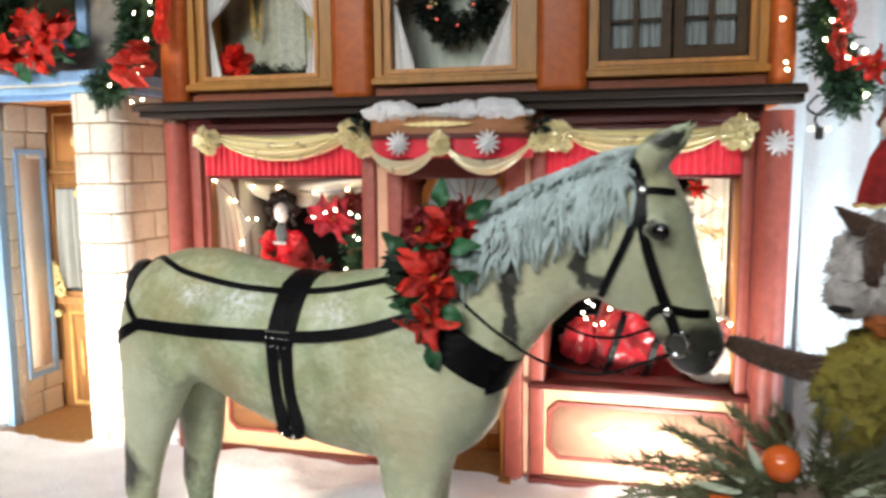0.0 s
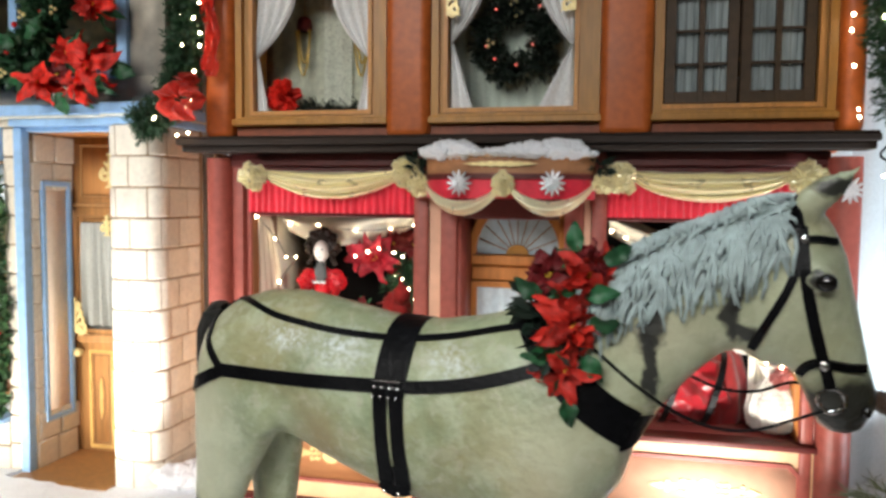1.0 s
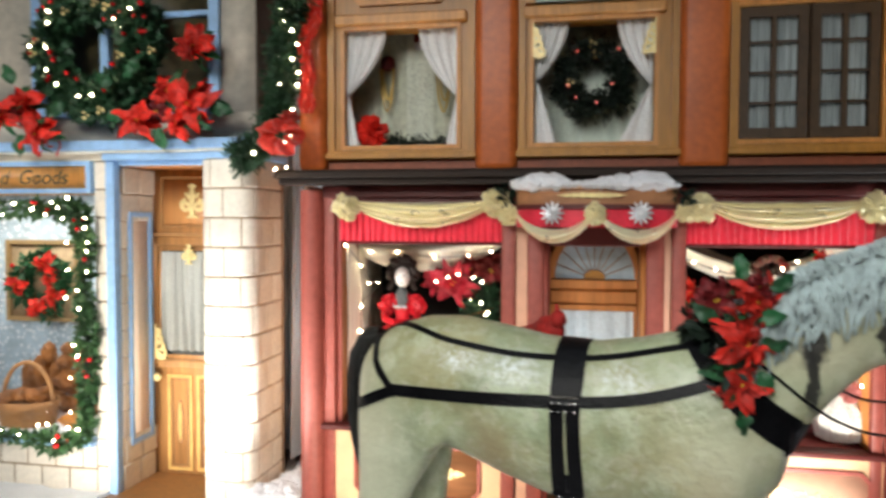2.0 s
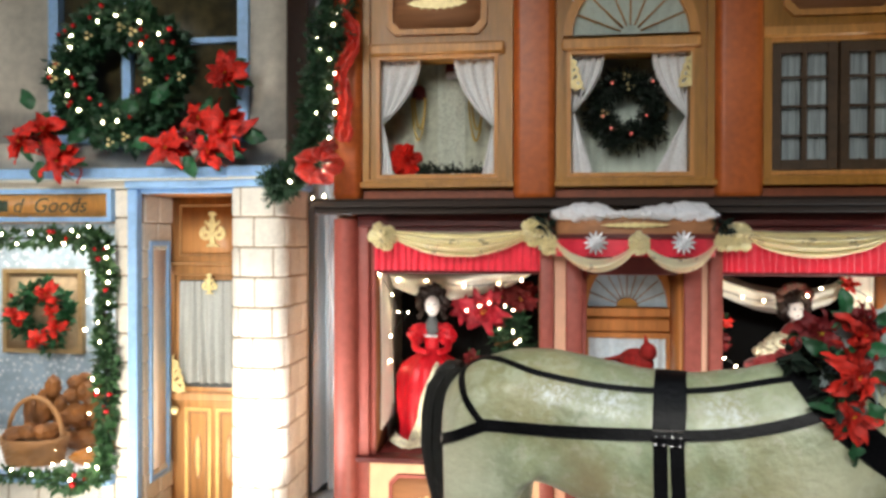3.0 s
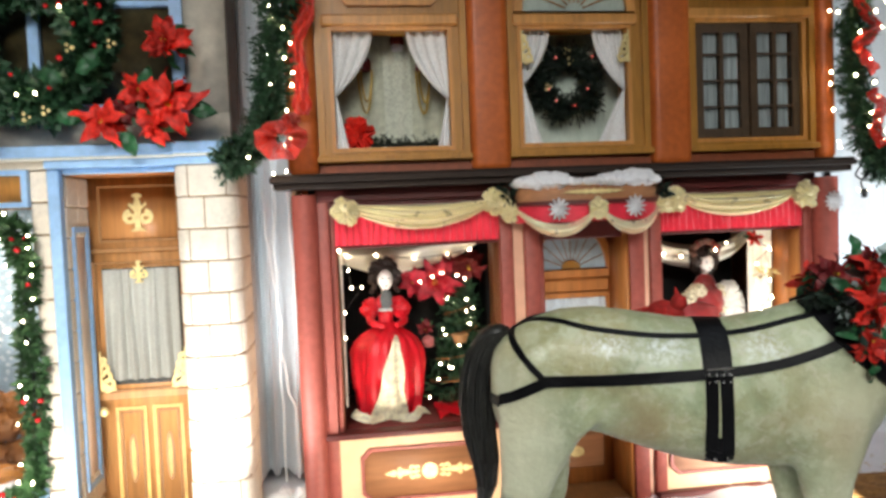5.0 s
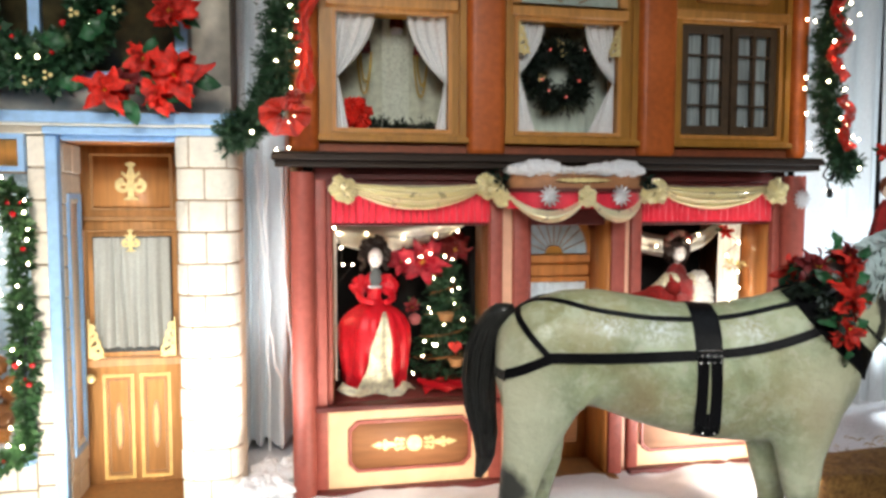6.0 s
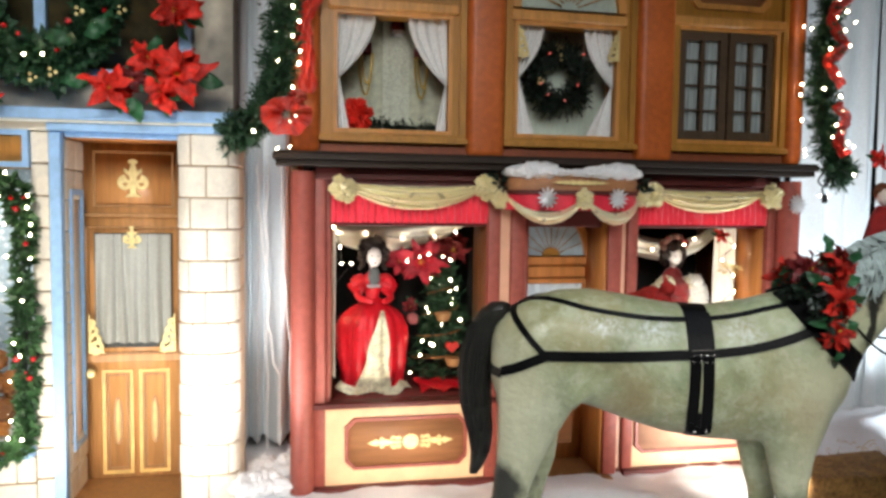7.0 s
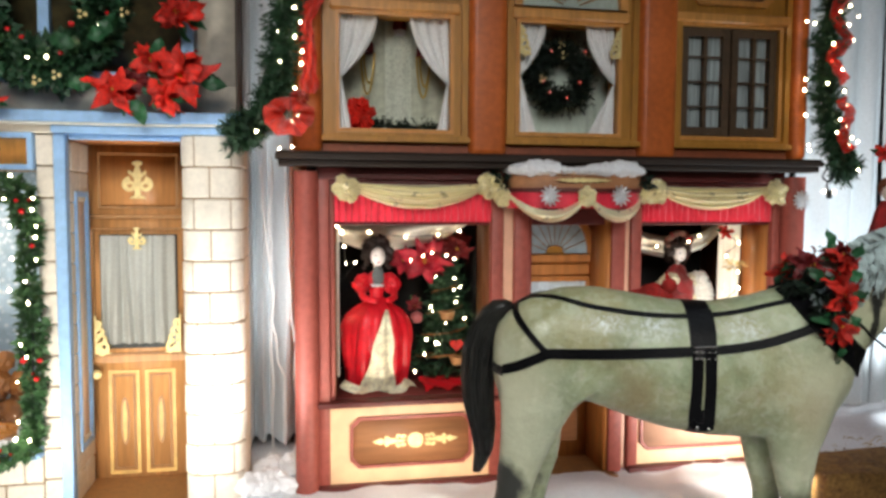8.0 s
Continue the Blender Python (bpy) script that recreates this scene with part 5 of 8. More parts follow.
def build_harness():
    h = thing("harness", "black leather driving harness with nickel fittings buckled on the horse", "harness", HORSE_AT, turn=HORSE_TURN)

    def strap(name, places, width, label=""):
        return part(name, ribbon(B(), places, width), LEATHER, h, label, local=True)
    # saddle band over the back, down to the buckles
    strap("saddle_band", [around(0.034, a, lean=0.0) for a in range(170, 25, -5)], 0.090)
    strap("saddle_band", [on_side(p.x, p.y, 0.010) for p in along([(0.036, 1.165), (0.038, 1.12), (0.036, 1.07), (0.034, 1.01)], 14)], 0.088)
    strap("saddle_band", [on_side(p.x, p.y, 0.010, 1) for p in along([(0.03, 1.165), (0.03, 1.10), (0.02, 1.0), (0.0, 0.80), (0.02, 0.72)], 14)], 0.07)
    # two straps that hang plumb from the buckles, and the belly girth behind them
    top = on_side(0.034, 1.02, 0.014)[0].y
    for u0, u1, low in ((0.012, 0.014, 0.775), (0.056, 0.066, 0.762)):
        fall = [(Vector((u0 + (u1 - u0) * k / 14, top + 0.034 * (k / 14) ** 2, 1.03 + (low - 1.03) * k / 14)), Vector((0, -1, 0.08)).normalized()) for k in range(15)]
        strap("girth_strap", fall, 0.040)
    strap("belly_girth", [around(0.035, a, 0.007) for a in range(-42, -140, -6)], 0.050)
    strap("girth_loop", [(Vector((u, top + 0.030 + 0.05 * max(0.0, (0.75 - w) * 10), w)), Vector((0, -1, -0.1)).normalized()) for u, w in ((0.0, 0.776), (0.022, 0.752), (0.040, 0.738), (0.058, 0.752), (0.078, 0.766))], 0.030)
    # long side straps
    for side in (-1, 1):
        strap("trace", [on_side(p.x, p.y, 0.008, side) for p in along([(0.012, 1.032), (0.14, 1.042), (0.27, 1.066), (0.395, 1.105), (0.455, 1.128)], 22)], 0.032)
        strap("breeching_strap", [on_side(p.x, p.y, 0.008, side) for p in along([(0.012, 1.032), (-0.14, 1.026), (-0.32, 1.021), (-0.51, 1.020)], 26)], 0.036)
        croup = [on_skin(p.x, side * p.y, p.z) for p in along([(-0.612, 0.0, 1.19), (-0.54, 0.032, 1.215), (-0.45, 0.092, 1.212), (-0.35, 0.125, 1.186)], 16)]
        flank = [on_side(p.x, p.y, 0.007, side) for p in along([(-0.30, 1.172), (-0.20, 1.157), (-0.10, 1.148), (0.03, 1.146), (0.17, 1.160), (0.32, 1.195), (0.385, 1.205)], 30)]
        strap("back_strap", croup + flank, 0.017)
        strap("hip_strap", [on_skin(p.x, side * p.y, p.z, 0.008) for p in along([(-0.615, 0.005, 1.19), (-0.618, 0.06, 1.155), (-0.585, 0.11, 1.105), (-0.548, 0.14, 1.06), (-0.51, 0.16, 1.020)], 18)], 0.022)
        rear = [on_side(p.x, p.y, 0.008, side) for p in along([(-0.50, 1.022), (-0.56, 0.996), (-0.615, 0.970), (-0.655, 0.952)], 14)]
        strap("breeching", rear, 0.034)
    back = []
    for i in range(13):
        v = -0.10 + 0.20 * i / 12
        hit, nrm, _, _ = SKIN_TREE.ray_cast(Vector((-1.2, v, 0.944)), Vector((1, 0, 0)))
        if hit is not None:
            nrm = nrm if nrm.x < 0 else -nrm
            back.append((hit + nrm * 0.008, nrm))
    strap("breeching", back, 0.034)
    # collar round the shoulders and breast
    for side in (-1, 1):
        strap("collar", [on_side(p.x, p.y, 0.012, side) for p in along([(0.365, 1.245), (0.425, 1.165), (0.50, 1.078), (0.57, 1.018), (0.615, 0.985)], 20)], [0.080 + 0.012 * min(1, i / 10) for i in range(21)])
    breast = []
    for i in range(9):
        v = -0.08 + 0.16 * i / 8
        hit, nrm, _, _ = SKIN_TREE.ray_cast(Vector((1.2, v, 0.975)), Vector((-1, 0, 0)))
        if hit is not None:
            nrm = nrm if nrm.x > 0 else -nrm
            breast.append((hit + nrm * 0.012, nrm))
    strap("collar", breast, 0.085)
    # buckles: rows of rivets and a bar
    for dx in (-0.032, -0.010, 0.012, 0.034):
        for dz in (0.0, -0.022):
            p, nrm = on_side(0.034 + dx + dz * 0.1, 1.030 + dz, 0.024)
            part("rivet", blob(B(), p, (0.0042, 0.003, 0.0042), level=1), STEEL, h, local=True)
    p0, p1 = on_side(-0.006, 1.045, 0.022)[0], on_side(0.074, 1.047, 0.022)[0]
    part("buckle_bar", tube(B(), [p0, (p0 + p1) / 2, p1], 0.0035, 6), STEEL, h, "nickel buckle bar", local=True)
    for u in (0.020, 0.060):
        p = Vector((u, top + 0.018, 0.758))
        part("rivet", blob(B(), p, (0.006, 0.004, 0.006), level=1), STEEL, h, local=True)


build_harness()


def build_bridle():
    b = thing("bridle", "black leather bridle with a nickel bit ring and thin reins", "bridle", HORSE_AT, turn=HORSE_TURN)

    def strap(name, pts, width, side=-1, n=14):
        return part(name, ribbon(B(), [on_side(p.x, p.y, 0.012, side) for p in along(pts, n)], width, 0.010), LEATHER, b, smooth=False, local=True)
    for side in (-1, 1):
        strap("crown_strap", [(0.945, 1.512), (0.955, 1.45), (0.965, 1.38)], 0.026, side)
        strap("cheek_strap", [(0.958, 1.46), (0.966, 1.40), (0.976, 1.32), (0.997, 1.22), (1.014, 1.165), (1.030, 1.11)], 0.023, side)
        strap("throat_strap", [(0.965, 1.40), (0.940, 1.33), (0.905, 1.26), (0.872, 1.195)], 0.017, side)
        strap("noseband", [(0.970, 1.14), (0.985, 1.165), (1.015, 1.170), (1.055, 1.157), (1.092, 1.153)], 0.018, side)
        strap("browband", [(0.962, 1.43), (0.99, 1.432), (1.022, 1.427)], 0.014, side)
        p, _ = on_side(1.033, 1.085, 0.014, side)
        ring = [p + Vector((0.027 * math.cos(k * math.tau / 20), 0, 0.027 * math.sin(k * math.tau / 20))) for k in range(21)]
        part("bit_ring", tube(B(), ring, 0.0055, 8, cap=False), STEEL, b, "nickel bit ring", local=True)
        q, _ = on_side(1.014, 1.167, 0.014, side)
        part("rivet", blob(B(), q, (0.012, 0.006, 0.012), level=1), STEEL, b, local=True)
        q, _ = on_side(0.965, 1.43, 0.012, side)
        part("rivet", blob(B(), q, (0.010, 0.005, 0.010), level=1), STEEL, b, local=True)
        # a long rein that lies on the neck, then hangs free to the bit
        neck = [on_side(u, w, 0.010, side)[0] for u, w in ((0.52, 1.185), (0.565, 1.150), (0.61, 1.112), (0.65, 1.078))]
        sag = 0.0 if side < 0 else 0.055
        free = []
        for u, w in ((0.72, 1.032), (0.80, 1.003), (0.88, 1.002), (0.96, 1.030)):
            k = (u - 0.65) / 0.37
            free.append(Vector((u, neck[-1].y + (p.y - neck[-1].y) * k, w + sag)))
        part("rein", tube(B(), along(neck + free + [p + Vector((-0.008, 0, -0.022))], 34), 0.0042, 6), LEATHER, b, local=True)


build_bridle()


# ---- leaves, needles and lamps ----
def from_lists(name, verts, faces, mats):
    me = bpy.data.meshes.new(name)
    me.from_pydata(verts, [], faces)
    for m in mats if isinstance(mats, (list, tuple)) else [mats]:
        me.materials.append(m)
    return me


def foliage(name, path, radius, count, size, mat, seed, kind="needle", flat=1.0):
    """A tuft of many needles or leaves round a line. radius: a number or one for each point of the line."""
    rng = random.Random(seed)
    verts, faces = [], []
    n = len(path)
    for _ in range(count):
        k = rng.uniform(0, n - 1.001)
        i = int(k)
        p = Vector(path[i]).lerp(Vector(path[i + 1]), k - i)
        rr = radius[i] if isinstance(radius, (list, tuple)) else radius * (0.78 + 0.75 * noise.noise(Vector((p.x * 9, p.z * 9, seed))))
        axis = (Vector(path[i + 1]) - Vector(path[i])).normalized()
        d = Vector((rng.gauss(0, 1), rng.gauss(0, 1), rng.gauss(0, 1)))
        d = (d - axis * d.dot(axis) * 0.6).normalized()
        d.y *= flat
        at = p + d * rr * rng.uniform(0.05, 1.0) ** 0.7
        way = (d + axis * rng.uniform(-0.6, 0.6) + Vector((rng.uniform(-0.5, 0.5), rng.uniform(-0.5, 0.5), rng.uniform(-0.5, 0.5)))).normalized()
        s = size * rng.uniform(0.7, 1.3)
        if kind == "needle":
            for j in range(9):
                q = j / 8
                c = at + way * s * (q - 0.3)
                a = way.orthogonal().normalized()
                a.rotate(Matrix.Rotation(rng.uniform(0, math.tau), 3, way))
                tip = c + (a * 0.8 + way * 0.75) * s * 0.5 * (1 - 0.35 * q)
                w = way.cross(a) * s * 0.075
                b = len(verts)
                verts += [c - w, c + w, tip]
                faces.append((b, b + 1, b + 2))
        else:
            a = way.orthogonal().normalized()
            a.rotate(Matrix.Rotation(rng.uniform(0, math.tau), 3, way))
            nrm = way.cross(a)
            b = len(verts)
            if kind == "ivy":
                verts += [at, at + way * s * 0.30 + a * s * 0.42 + nrm * s * 0.08, at + way * s * 0.55 + a * s * 0.20, at + way * s + nrm * s * 0.05, at + way * s * 0.55 - a * s * 0.20, at + way * s * 0.30 - a * s * 0.42 + nrm * s * 0.08]
                faces += [(b, b + 1, b + 2), (b, b + 2, b + 3), (b, b + 3, b + 4), (b, b + 4, b + 5)]
            else:
                verts += [at, at + way * s * 0.5 + a * s * 0.22 + nrm * s * 0.06, at + way * s, at + way * s * 0.5 - a * s * 0.22 + nrm * s * 0.06]
                faces += [(b, b + 1, b + 2), (b, b + 2, b + 3)]
    return from_lists(name, verts, faces, mat)


BULB_MESH = mesh_of("bulb", blob(B(), (0, 0, 0), (0.0056, 0.0056, 0.0068), level=2), BULB)
SMALL_BULB_MESH = mesh_of("bulb", blob(B(), (0, 0, 0), (0.0046, 0.0046, 0.0052), level=1), BULB)
BERRY_MESH = mesh_of("berry", blob(B(), (0, 0, 0), (0.013, 0.013, 0.013), level=1), BERRY)


def place_part(name, me, at, parent, size=1.0, turn=(0, 0, 0)):
    ob = part(name, me, None, parent)
    ob.matrix_basis = Matrix.LocRotScale(Vector(at), Euler([radians(a) for a in turn]), Vector((size, size, size)))
    return ob


def string_lights(name, label, places, small=False, wire=True, group="strings of lights"):
    """A string of lit bulbs on a thin dark wire."""
    t = thing(name, label, "string lights", places[0], group=group)
    for p in places:
        place_part("bulb", SMALL_BULB_MESH if small else BULB_MESH, p, t, random.Random(p[0] * 77 + p[2]).uniform(0.8, 1.1))
    if wire:
        pts = along([(p[0], p[1] + 0.014, p[2]) for p in places], len(places) * 4)
        part("wire", tube(B(), pts, 0.0022, 5), CABLE, t)
    return t


# ---- cloth trimmings of the doll shop ----
def swag(x0, x1, z0, z1, drop, y, rows=7, deep=0.05, top=0.012, seed=0.0):
    """A draped festoon between two points, with folds that sag more the lower they lie."""
    def at(u, v):
        x = x0 + (x1 - x0) * u
        s = 4 * u * (1 - u)
        s = s ** 0.8
        pleat = math.sin(v * rows * math.pi + 0.6 * math.sin(u * 7 + seed))
        gather = 0.35 + 0.65 * s
        z = z0 + (z1 - z0) * u + top - v * (0.075 * gather) - (drop - 0.065) * s * (0.15 + 0.85 * v)
        return (x, y - deep * math.sin(math.pi * min(1, v * 1.02)) * gather - 0.021 * pleat * gather, z + 0.003 * noise.noise(Vector((u * 9, v * 5, seed))))
    return sheet(B(), 44, 34, at)


def rosette(at, r, seed):
    """A puffed cloth rosette: many folded loops that stand out from one knot."""
    bm = B()
    rng = random.Random(seed)
    for k in range(32):
        ring = k % 3
        a = k * 2.39996 + rng.uniform(-0.3, 0.3)
        lift = (0.15, 0.55, 1.05)[ring] + rng.uniform(-0.15, 0.15)
        out = Vector((math.cos(a) * math.cos(lift), -math.sin(lift), math.sin(a) * math.cos(lift)))
        side = out.cross(Vector((rng.uniform(-0.5, 0.5), -1, rng.uniform(-0.5, 0.5)))).normalized()
        up = side.cross(out)
        long, wide = r * rng.uniform(0.85, 1.2) * (1.0, 0.95, 0.8)[ring], r * rng.uniform(0.30, 0.46)
        puff, ph = r * rng.uniform(0.14, 0.30), rng.uniform(0, 6)

        def loop(u, v, out=out, side=side, up=up, long=long, wide=wide, puff=puff, ph=ph):
            b = (u - 0.5) * 2
            w = wide * (0.25 + 0.75 * math.sin(math.pi * min(1.0, 0.08 + 0.80 * v)) ** 0.7)
            ruffle = 0.42 * wide * math.sin(5 * u * math.pi + ph) * v
            return Vector(at) + out * long * v + side * w * b + up * (puff * math.sin(math.pi * v) * (1 - b * b) + ruffle)
        sheet(bm, 8, 6, loop)
    return bm


def build_trimmings():
    for x0, x1, seed in ((-1.958, -1.108, 1.0), (-0.238, 0.592, 2.0)):
        t = thing("valance", "gathered bright red satin valance across the shop window", "valance", ((x0 + x1) / 2, 0.0, 1.44), group="window valances")
        part("cloth", drape(B(), x0, x1, 0.030, 1.438, 1.60, 24, 0.010, seed, 6), BRIGHT_SATIN, t)
    for x0, x1, seed in ((-1.90, -1.135, 1.0), (-0.185, 0.555, 4.0)):
        s = thing("swag", "gold lame swag tied with crumpled rosettes over the valance", "swag", ((x0 + x1) / 2, -0.02, 1.5), group="gold swags")
        part("festoon", swag(x0 + 0.03, x1 - 0.03, 1.615, 1.615, 0.128, 0.0, 7, 0.060, 0.03, seed), GOLD_LAME, s)
        part("rosette", rosette((x0, -0.025, 1.607), 0.072, seed), GOLD_LAME, s)
        part("rosette", rosette((x1, -0.025, 1.625 if seed < 2 else 1.605), 0.072 if seed < 2 else 0.080, seed + 5), GOLD_LAME, s)
        if seed < 2:
            part("rosette", rosette((-1.075, -0.04, 1.575), 0.055, 8), GOLD_LAME, s)
        else:
            part("rosette", rosette((-0.255, -0.05, 1.585), 0.055, 9), GOLD_LAME, s)
    # bowed signboard over the door
    sign = thing("door_sign", "bowed brown sign with gilt scroll, red cloth and snow cap", "sign", (-0.71, -0.02, 1.5))

    def bow(x):
        k = (x + 0.662) / 0.375
        return -0.025 - 0.172 * math.sqrt(max(0.0, 1 - k * k * 0.97))

    def curved(z0, z1, grow):
        def at(u, v):
            x = -1.037 + 0.750 * u
            return (x, bow(x) - grow, z0 + (z1 - z0) * v)
        bm = sheet(B(), 48, 2, at)
        back = bmesh.ops.extrude_face_region(bm, geom=list(bm.faces))["geom"]
        bmesh.ops.translate(bm, vec=(0, 0.03, 0), verts=[g for g in back if isinstance(g, bmesh.types.BMVert)])
        return bm
    part("board", curved(1.612, 1.70, 0.0), BROWN_PANEL, sign)
    part("moulding", curved(1.600, 1.622, 0.010), MAROON_DARK, sign)
    part("moulding", curved(1.690, 1.706, 0.010), CREAM_PANEL, sign)
    part("red_cloth", curved(1.515, 1.60, -0.006), BRIGHT_SATIN, sign, "red satin under the sign")
    part("gilt_scroll", bar_scroll(-0.68, 1.662, 0.16, 0.014, bow(-0.68) - 0.008), GOLD_PAINT, sign, "gilt wavy bar")
    for x0, x1, k in ((-1.035, -0.668, 0), (-0.648, -0.292, 1)):
        def at(u, v, x0=x0, x1=x1):
            x = x0 + (x1 - x0) * u
            s = (4 * u * (1 - u)) ** 0.85
            g = 0.4 + 0.6 * s
            z = 1.590 - 0.085 * s - v * 0.064 * g
            return (x, bow(x) - 0.012 - 0.035 * math.sin(math.pi * v) * g - 0.006 * math.sin(v * 9 + u * 6), z)
        part("festoon", sheet(B(), 34, 14, at), GOLD_LAME, sign, "gold lame festoon")
    part("rosette", rosette((-0.665, bow(-0.665) - 0.02, 1.575), 0.054, 21), GOLD_LAME, sign)
    bm, rng = B(), random.Random(19)
    for k in range(44):
        u = k / 43
        x = -1.025 + 0.725 * u
        h = 0.30 + 0.30 * math.sin(u * 11 + 0.6) + 0.75 * max(0.0, 1 - ((u - 0.84) / 0.12) ** 2) + 0.45 * max(0.0, 1 - ((u - 0.2) / 0.14) ** 2) + 0.25 * rng.random()
        size = 0.030 * h + 0.012
        blob(bm, (x, bow(x) + 0.012 + rng.uniform(-0.02, 0.02), 1.703 + size * 0.55), (size * rng.uniform(1.0, 1.7), 0.05, size), 0, 0.35, 5, 3, k * 1.3)
    part("snow_cap", bm, COTTON, sign, "white cotton snow")
    for x in (-1.075, -0.275):
        part("dark_bow", foliage("dark_bow", [(x, -0.05, 1.63), (x, -0.05, 1.70)], 0.04, 60, 0.05, DARK_PINE, int(x * 100), "leaf"), None, sign)
    # glitter snowflakes
    for x, y, z in ((-0.858, bow(-0.858) - 0.025, 1.58), (-0.461, bow(-0.461) - 0.02, 1.582), (0.715, -0.062, 1.565)):
        f = thing("snowflake", "silver glitter snowflake ornament with twelve points", "ornament", (x, y, z - 0.055), group="snowflakes")
        bm = B()
        out = []
        for i in range(48):
            a = i * math.tau / 48
            r = (0.058, 0.046, 0.028, 0.046)[i % 4]
            out.append((x + r * math.cos(a), z + r * math.sin(a)))
        plate(bm, out, y - 0.005, y + 0.005)
        part("disc", bm, SILVER, f, smooth=False)
        for i in range(12):
            a = i * math.tau / 12
            part("ray", tube(B(), [(x, y - 0.004, z), (x + 0.056 * math.cos(a), y - 0.008, z + 0.056 * math.sin(a))], [0.009, 0.003], 5), SILVER, f, smooth=False)


build_trimmings()


# ---- poinsettias ----
def bract(length, width, curl, seed):
    """One pointed petal from the origin along +x, facing -y, with a midrib crease."""
    rng = random.Random(seed)
    bow, twist = curl + rng.uniform(-0.15, 0.15), rng.uniform(-0.4, 0.4)

    def at(u, v):
        w = width * (math.sin(math.pi * min(1, u * 0.93 + 0.07)) ** 0.75) * (1 - 0.35 * u)
        s = v - 0.5
        wav = 0.16 * math.sin(u * 10 + seed + (2 if s > 0 else 0)) * abs(s) * 2
        return (length * u, -length * (0.22 * u - bow * u * u) - 0.35 * w * abs(s) * 0.8 + twist * s * w * u - wav * width, s * 2 * w * 0.5)
    return sheet(B(), 8, 6, at)


def make_poinsettia(name, label, mat, seed, size=0.14, group="poinsettias", leaves=4):
    """A bloom at the origin that faces -y."""
    rng = random.Random(seed)
    t = thing(name, label, "flower", group=group)
    shapes = [mesh_of("bract", bract(size * k, size * 0.70 * k, c, seed + i), mat) for i, (k, c) in enumerate(((1.0, 0.32), (0.95, 0.45), (0.72, 0.12)))]
    green = mesh_of("leaf", bract(size * 1.05, size * 0.5, 0.55, seed + 9), LEAF)
    for ring, count, me, tilt in ((0, 7, shapes[0], 10), (1, 6, shapes[1], -8), (2, 5, shapes[2], -30)):
        for i in range(count):
            a = 360 / count * i + ring * 35 + rng.uniform(-30, 30)
            ob = part("bract", me, None, t, local=True)
            ob.matrix_basis = pose(0, -0.006 * ring, 0, 0, a, 0) @ pose(0.006, 0, 0, rng.uniform(-48, 48), 0, tilt + rng.uniform(-34, 34)) @ Matrix.Diagonal((rng.uniform(0.75, 1.3), 1.0, rng.uniform(0.8, 1.1), 1.0))
    for i in range(leaves):
        ob = part("leaf", green, None, t, local=True)
        ob.matrix_basis = pose(0, 0.012, 0, 0, 360 / max(1, leaves) * i + rng.uniform(-25, 25), 0) @ pose(0.02, 0, 0, rng.uniform(-20, 20), 0, 22)
    bm = B()
    for i in range(9):
        a, r = i * 2.4, 0.004 + 0.0035 * math.sqrt(i)
        blob(bm, (r * math.cos(a), -0.028, r * math.sin(a)), (0.005, 0.007, 0.005), level=1)
    part("flower_centre", bm, YELLOW, t, "yellow stamens", local=True)
    return t


RED_PROTO = [make_poinsettia("poinsettia", "bright red velvet poinsettia with pointed petals and green leaves", RED_VELVET, s) for s in (3, 17)]
DEEP_PROTO = make_poinsettia("poinsettia", "dark red cloth poinsettia with pointed petals", DEEP_RED, 29)
HARNESS_RED = surface("dull_red_velvet_petal", (0.52, 0.020, 0.010), 0.65, vary=0.55, grain=60, blotch=14, bump=0.25, random_tone=0.7)
HORSE_PROTO = [make_poinsettia("poinsettia", "crumpled red velvet poinsettia with green leaves on the harness", HARNESS_RED, s, leaves=3) for s in (5, 23)]
CRIMSON_PROTO = make_poinsettia("poinsettia", "large crimson cloth poinsettia with broad petals in the shop window", surface("crimson_petal", (0.40, 0.010, 0.026), 0.6, vary=0.45, grain=60, blotch=14, bump=0.2, random_tone=0.5), 37, leaves=2)
USED = set()


def poinsettia(proto, at, face=(0, 0, 0), size=1.0):
    """Puts a bloom at a place; face: degrees of its turn."""
    m = Matrix.Translation(at) @ pose(0, 0, 0, *face) @ Matrix.Scale(size * 0.69, 4)
    if proto not in USED:
        USED.add(proto)
        proto.matrix_basis = m
        return proto
    return copy_thing(proto, m @ Matrix.Scale(1 / proto.scale.x, 4))


def on_horse(u, v, w):
    return HORSE @ Vector((u, v, w))


